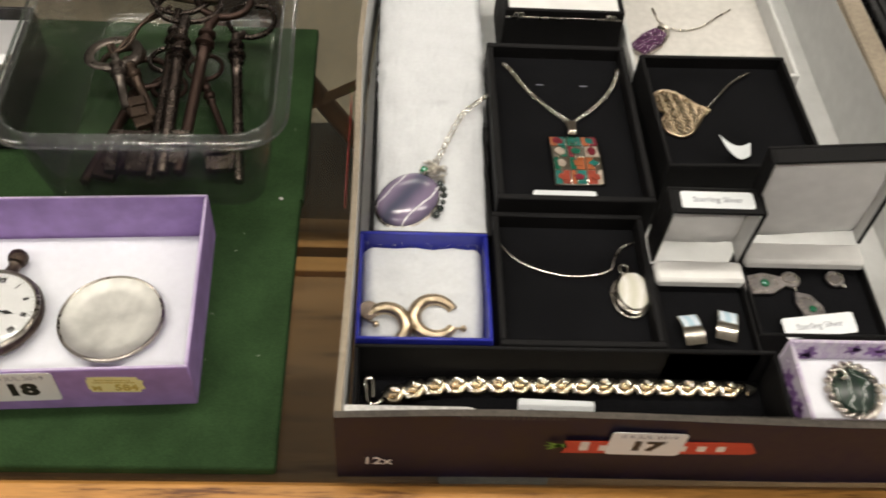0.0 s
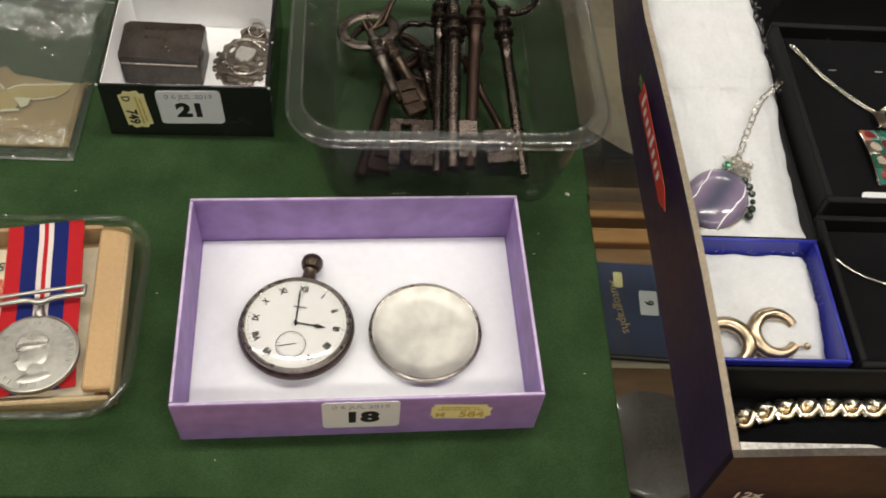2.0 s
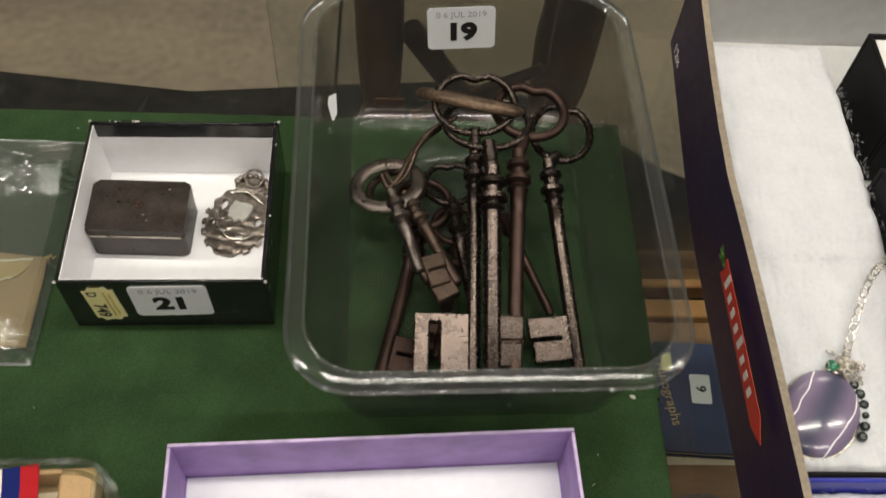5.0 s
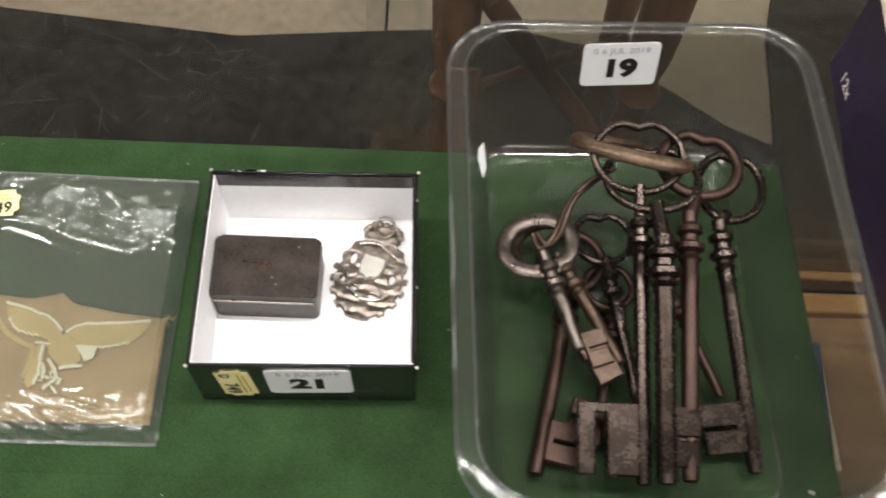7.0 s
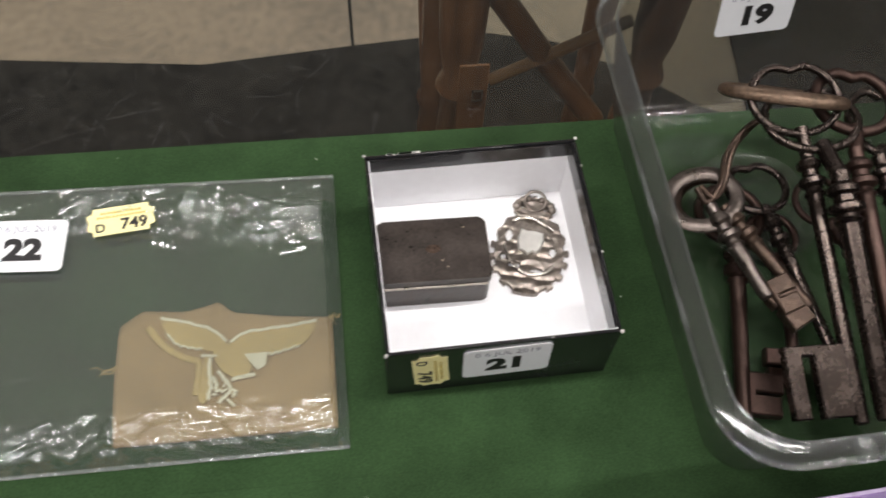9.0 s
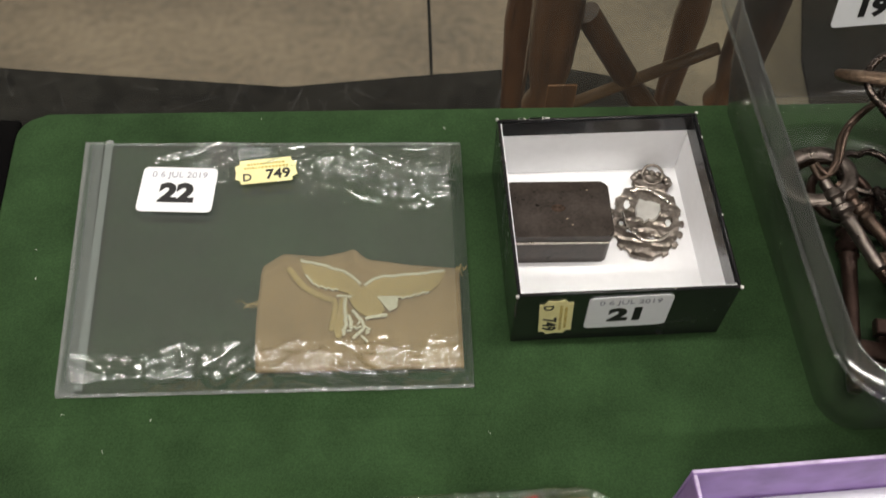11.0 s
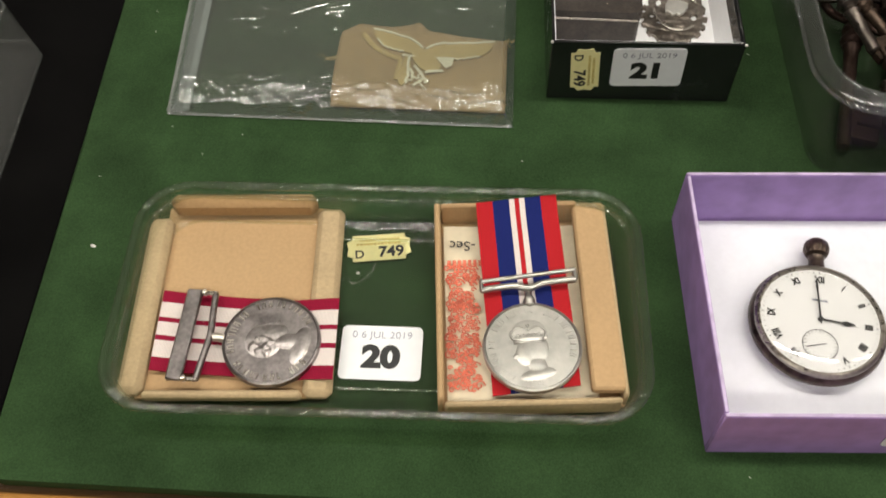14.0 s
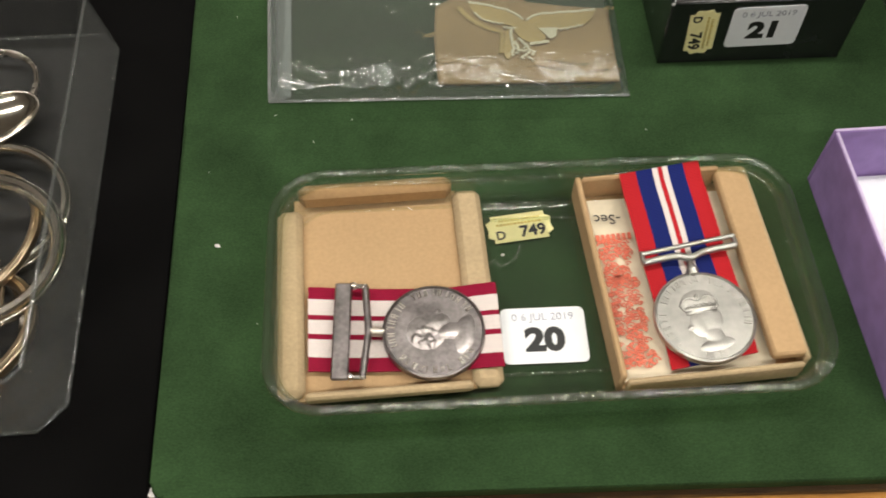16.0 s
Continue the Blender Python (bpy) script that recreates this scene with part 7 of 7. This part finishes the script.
        for sx in (-1, 1):
            q = bmesh.new()
            box(q, sx * (w / 2 - 0.0020) - 0.0003, sx * (w / 2 - 0.0020) + 0.0003, 0.001, depth - 0.0018, 0.001, lid_h - 0.0018, 0, lid)
            part("satin_side", q, SATIN, back_p)
        q = bmesh.new()
        box(q, -w / 2 + 0.002, w / 2 - 0.002, 0.001, depth - 0.002, lid_h - 0.0024, lid_h - 0.0017, 0, lid)
        part("satin_side", q, SATIN, back_p)
        if with_label:
            silver_label(t, lid @ pose(0.0, 0.0072, lid_h + 0.0002, 0, 0, 0), 0.034, 0.0095)
        return t, mv

    ring_box("small hinged black earring box, open, with white satin lid", 0.6045, 0.6490, 0.0465, 0.0985, 0.0255, 0.0405, 4, True)
    for x, y, turn in ((0.6180, 0.0600, 8), (0.6352, 0.0625, -14)):
        e = thing("shell_earring", pose(x, y, 0.0215, 0, 0, turn), "rectangular silver earring inlaid with pale shell", "earring", "shell earrings")
        part("frame", sheet(-0.0048, 0.0048, -0.0082, 0.0082, 6, 10, lambda u, v: (0, 0, 0.0016 + 0.0040 * math.sin(math.pi * (0.15 + 0.7 * v))), 0.0012), BRIGHT, e, "", 60)
        part("shell_inlay", sheet(-0.0040, 0.0040, 0.0005, 0.0078, 4, 6, lambda u, v: (0, 0, 0.0021 + 0.0040 * math.sin(math.pi * (0.52 + 0.33 * v))), 0.0004), ABALONE, e, "pale blue shell inlay", 60)
    t, mv = ring_box("larger hinged black jewellery box, open, with white satin lid", 0.6500, 0.7120, 0.0575, 0.1110, 0.0255, 0.0700, 7, False, -5.0, 0.0095)
    silver_label(t, mv @ pose(0.6800, 0.0640, 0.0245, 12, 0, 8), 0.036, 0.0105)
    for x, y, s, turn, dr in ((0.6585, 0.0885, 1.15, 10, True), (0.6790, 0.0745, 1.0, -60, True), (0.6730, 0.0915, 0.62, 0, False), (0.6955, 0.0925, 0.62, 30, False)):
        e = thing("leaf_brooch" if dr else "round_earring", pose(x, y, 0.0222, 4, 0, turn), "marcasite silver leaf brooch with a green stone" if dr else "small round marcasite earring", "brooch" if dr else "earring")
        lf = [(-0.0110 * s, 0), (-0.006 * s, 0.0048 * s), (0.002 * s, 0.0055 * s), (0.0095 * s, 0.002 * s), (0.0105 * s, -0.002 * s), (0.003 * s, -0.0055 * s), (-0.006 * s, -0.0042 * s)] if dr else oval(0, 0, 0.0075 * s, 0.0075 * s, 24)
        part("plate", prism(bmesh.new(), lf, 0.0006, 0.0022, None, 0.0004), SILVER_DARK, e)
        gm = bmesh.new()
        for i in range(16):
            a = 2 * math.pi * i / 16
            rr = 0.0050 * s
            bmesh.ops.create_uvsphere(gm, u_segments=6, v_segments=4, radius=0.0006, matrix=Matrix.Translation((rr * 1.2 * math.cos(a), rr * 0.75 * math.sin(a), 0.0024)))
        part("marcasite", gm, STEEL_DARK, e)
        if dr:
            part("green_stone", bmesh_ball(0.0020 * s, (0.001, 0, 0.0025), 0.6), EMERALD, e, "small green stone")
        else:
            part("hook", tube(bmesh.new(), [(0, 0.0035, 0.001), (0.002, -0.006, 0.001)], 0.0006, 6), SILVER, e)

    # patterned box with a stone-set brooch
    t = insert_box("floral_box", 0.6560, 0.7080, 0.0055, 0.0470, 0.0385, 0.0260, "small white gift box printed with purple flowers", outer=LILAC_PAPER, pad=WHITE_CARD, wall=0.0018)
    fl = bmesh.new()
    for i in range(34):
        side = random.random()
        r = random.uniform(0.0014, 0.0042)
        k = 5
        pts = [(r * (1 + 0.35 * math.cos(k * q * 2 * math.pi / 30)) * math.cos(q * 2 * math.pi / 30), r * (1 + 0.35 * math.cos(k * q * 2 * math.pi / 30)) * math.sin(q * 2 * math.pi / 30)) for q in range(30)]
        z = random.uniform(0.006, 0.034)
        if side < 0.5:
            mm = pose(-0.0262, random.uniform(-0.017, 0.017), z, 90, 0, -90)
        elif side < 0.8:
            mm = pose(random.uniform(-0.022, 0.022), 0.0188, min(z + 0.006, 0.036), 90, 0, 0)
        else:
            mm = pose(random.uniform(-0.022, 0.022), -0.0209, z, 90, 0, 0)
        prism(fl, pts, 0, 0.0001, mm)
    part("flower_print", fl, LILAC, t, "purple printed flowers", None)
    e = thing("stone_brooch", pose(0.6835, 0.0265, 0.0270, 6, 0, 0), "oval silver brooch set with a dark green stone", "brooch")
    part("stone", lathe(bmesh.new(), [(0, 0.0055), (0.005, 0.0050), (0.0088, 0.0034), (0.0100, 0.0010)], 36, Matrix.Diagonal((1, 1.12, 1, 1))), GREEN_STONE, e, "dark green polished stone")
    for ph in (0, math.pi):
        tw = [((0.0112 + 0.0011 * math.cos(9 * a + ph)) * math.cos(a), 1.12 * (0.0112 + 0.0011 * math.cos(9 * a + ph)) * math.sin(a), 0.0018 + 0.0011 * math.sin(9 * a + ph)) for a in [2 * math.pi * i / 90 for i in range(90)]]
        part("twisted_border", tube(bmesh.new(), tw, 0.0009, 6, True), SILVER, e)
    part("leaf_ornament", tube(bmesh.new(), smooth_path([(-0.009, 0.009, 0.003), (-0.005, 0.0085, 0.0055), (-0.004, 0.005, 0.0060), (-0.0065, 0.0035, 0.0058)], 5), 0.0010, 6), BRIGHT, e)
    part("side_loop", tube(bmesh.new(), [(0.0135 + 0.003 * math.cos(q * 0.63), 0.003 * math.sin(q * 0.63), 0.0015) for q in range(10)], 0.0008, 6, True), SILVER, e)

    # white-lined box with a pink drop pendant
    t = insert_box("white_lined_box", 0.6165, 0.7160, 0.2400, 0.3560, 0.0270, 0.0150, "shallow white jewellery box with a white card lining", outer=WHITE_BOARD, pad=GREY_CARD, wall=0.0026)
    p = thing("drop_pendant", pose(0.6370, 0.2820, 0.0150, 0, 0, -44), "iridescent pink and green drop pendant on a silver chain", "pendant")
    part("stone", prism(bmesh.new(), [(-0.0060, -0.0170), (0.0060, -0.0170), (0.0070, -0.002), (0.0045, 0.0085), (-0.0045, 0.0085), (-0.0070, -0.002)], 0.0010, 0.0055, None, 0.0014), PINK_SHELL, p, "iridescent pink-green stone")
    part("setting", tube(bmesh.new(), [(-0.0062, -0.0175, 0.002), (0.0062, -0.0175, 0.002), (0.0074, -0.002, 0.002), (0.0047, 0.009, 0.002), (-0.0047, 0.009, 0.002), (-0.0074, -0.002, 0.002)], 0.0008, 6, True), SILVER, p)
    part("cap", lathe(bmesh.new(), [(0.0042, 0), (0.0048, 0.002), (0.0030, 0.0045), (0.0016, 0.006), (0, 0.0065)], 14, pose(0, 0.0085, 0.003, -90, 0, 0)), SILVER, p)
    pin = p.matrix_basis.inverted()
    part("chain", tube(bmesh.new(), smooth_path([pin @ Vector(q) for q in ((0.6480, 0.2930, 0.0175), (0.6600, 0.2935, 0.0160), (0.6720, 0.2985, 0.0160), (0.6840, 0.3090, 0.0160), (0.6930, 0.3160, 0.0160))], 6), 0.0006, 6), SILVER, p)
    part("chain", tube(bmesh.new(), smooth_path([pin @ Vector(q) for q in ((0.6480, 0.2930, 0.0175), (0.6440, 0.3020, 0.0160), (0.6420, 0.3150, 0.0160))], 6), 0.0006, 6), SILVER, p)
    cr = bmesh.new()
    for x, y in ((0.653, 0.262), (0.690, 0.266)):
        prism(cr, [(-0.003, 0), (0, 0.0012), (0.003, 0.0004), (0, -0.001)], 0, 0.0003, t.matrix_basis.inverted() @ pose(x, y, 0.0151, 0, 0, 20))
    part("paper_scuff", cr, GREY_INK, t, "", None)

    # small black box behind the pendant box
    t = insert_box("small_black_box", 0.5420, 0.6130, 0.2720, 0.3250, 0.0430, 0.0415, "small black jewellery box with a white pad", pad=SATIN, wall=0.0024)
    mv = t.matrix_basis.inverted()
    part("metal_trim", boxbm(0.5428, 0.6122, 0.2714, 0.2721, 0.0372, 0.0384, 0.0002, mv), SILVER, t, "thin silver trim line")
    for x in (0.5500, 0.6050):
        part("hinge", boxbm(x - 0.003, x + 0.003, 0.2712, 0.2721, 0.0384, 0.0412, 0.0003, mv), SILVER, t, "small silver hinge")
    e = thing("chain_end", pose(0.556, 0.2950, 0.0415), "coiled end of a fine silver chain", "chain")
    part("links", chain(bmesh.new(), [(-0.008, 0.002, 0.001), (0, -0.001, 0.0012), (0.006, 0.002, 0.001), (0.010, 0.006, 0.001)], 0.0026, 0.0004), SILVER, e)
    b = thing("plastic_strip", pose(0.780, 0.25, GZ), "dark woven basket edge beside the carton", "basket")
    for i in range(6):
        part("slat", boxbm(-0.022 + 0.008 * i, -0.0165 + 0.008 * i, -0.24, 0.16, 0, 0.03 + 0.002 * (i % 2), 0.001), BLACK_CARD, b)


lot_17()
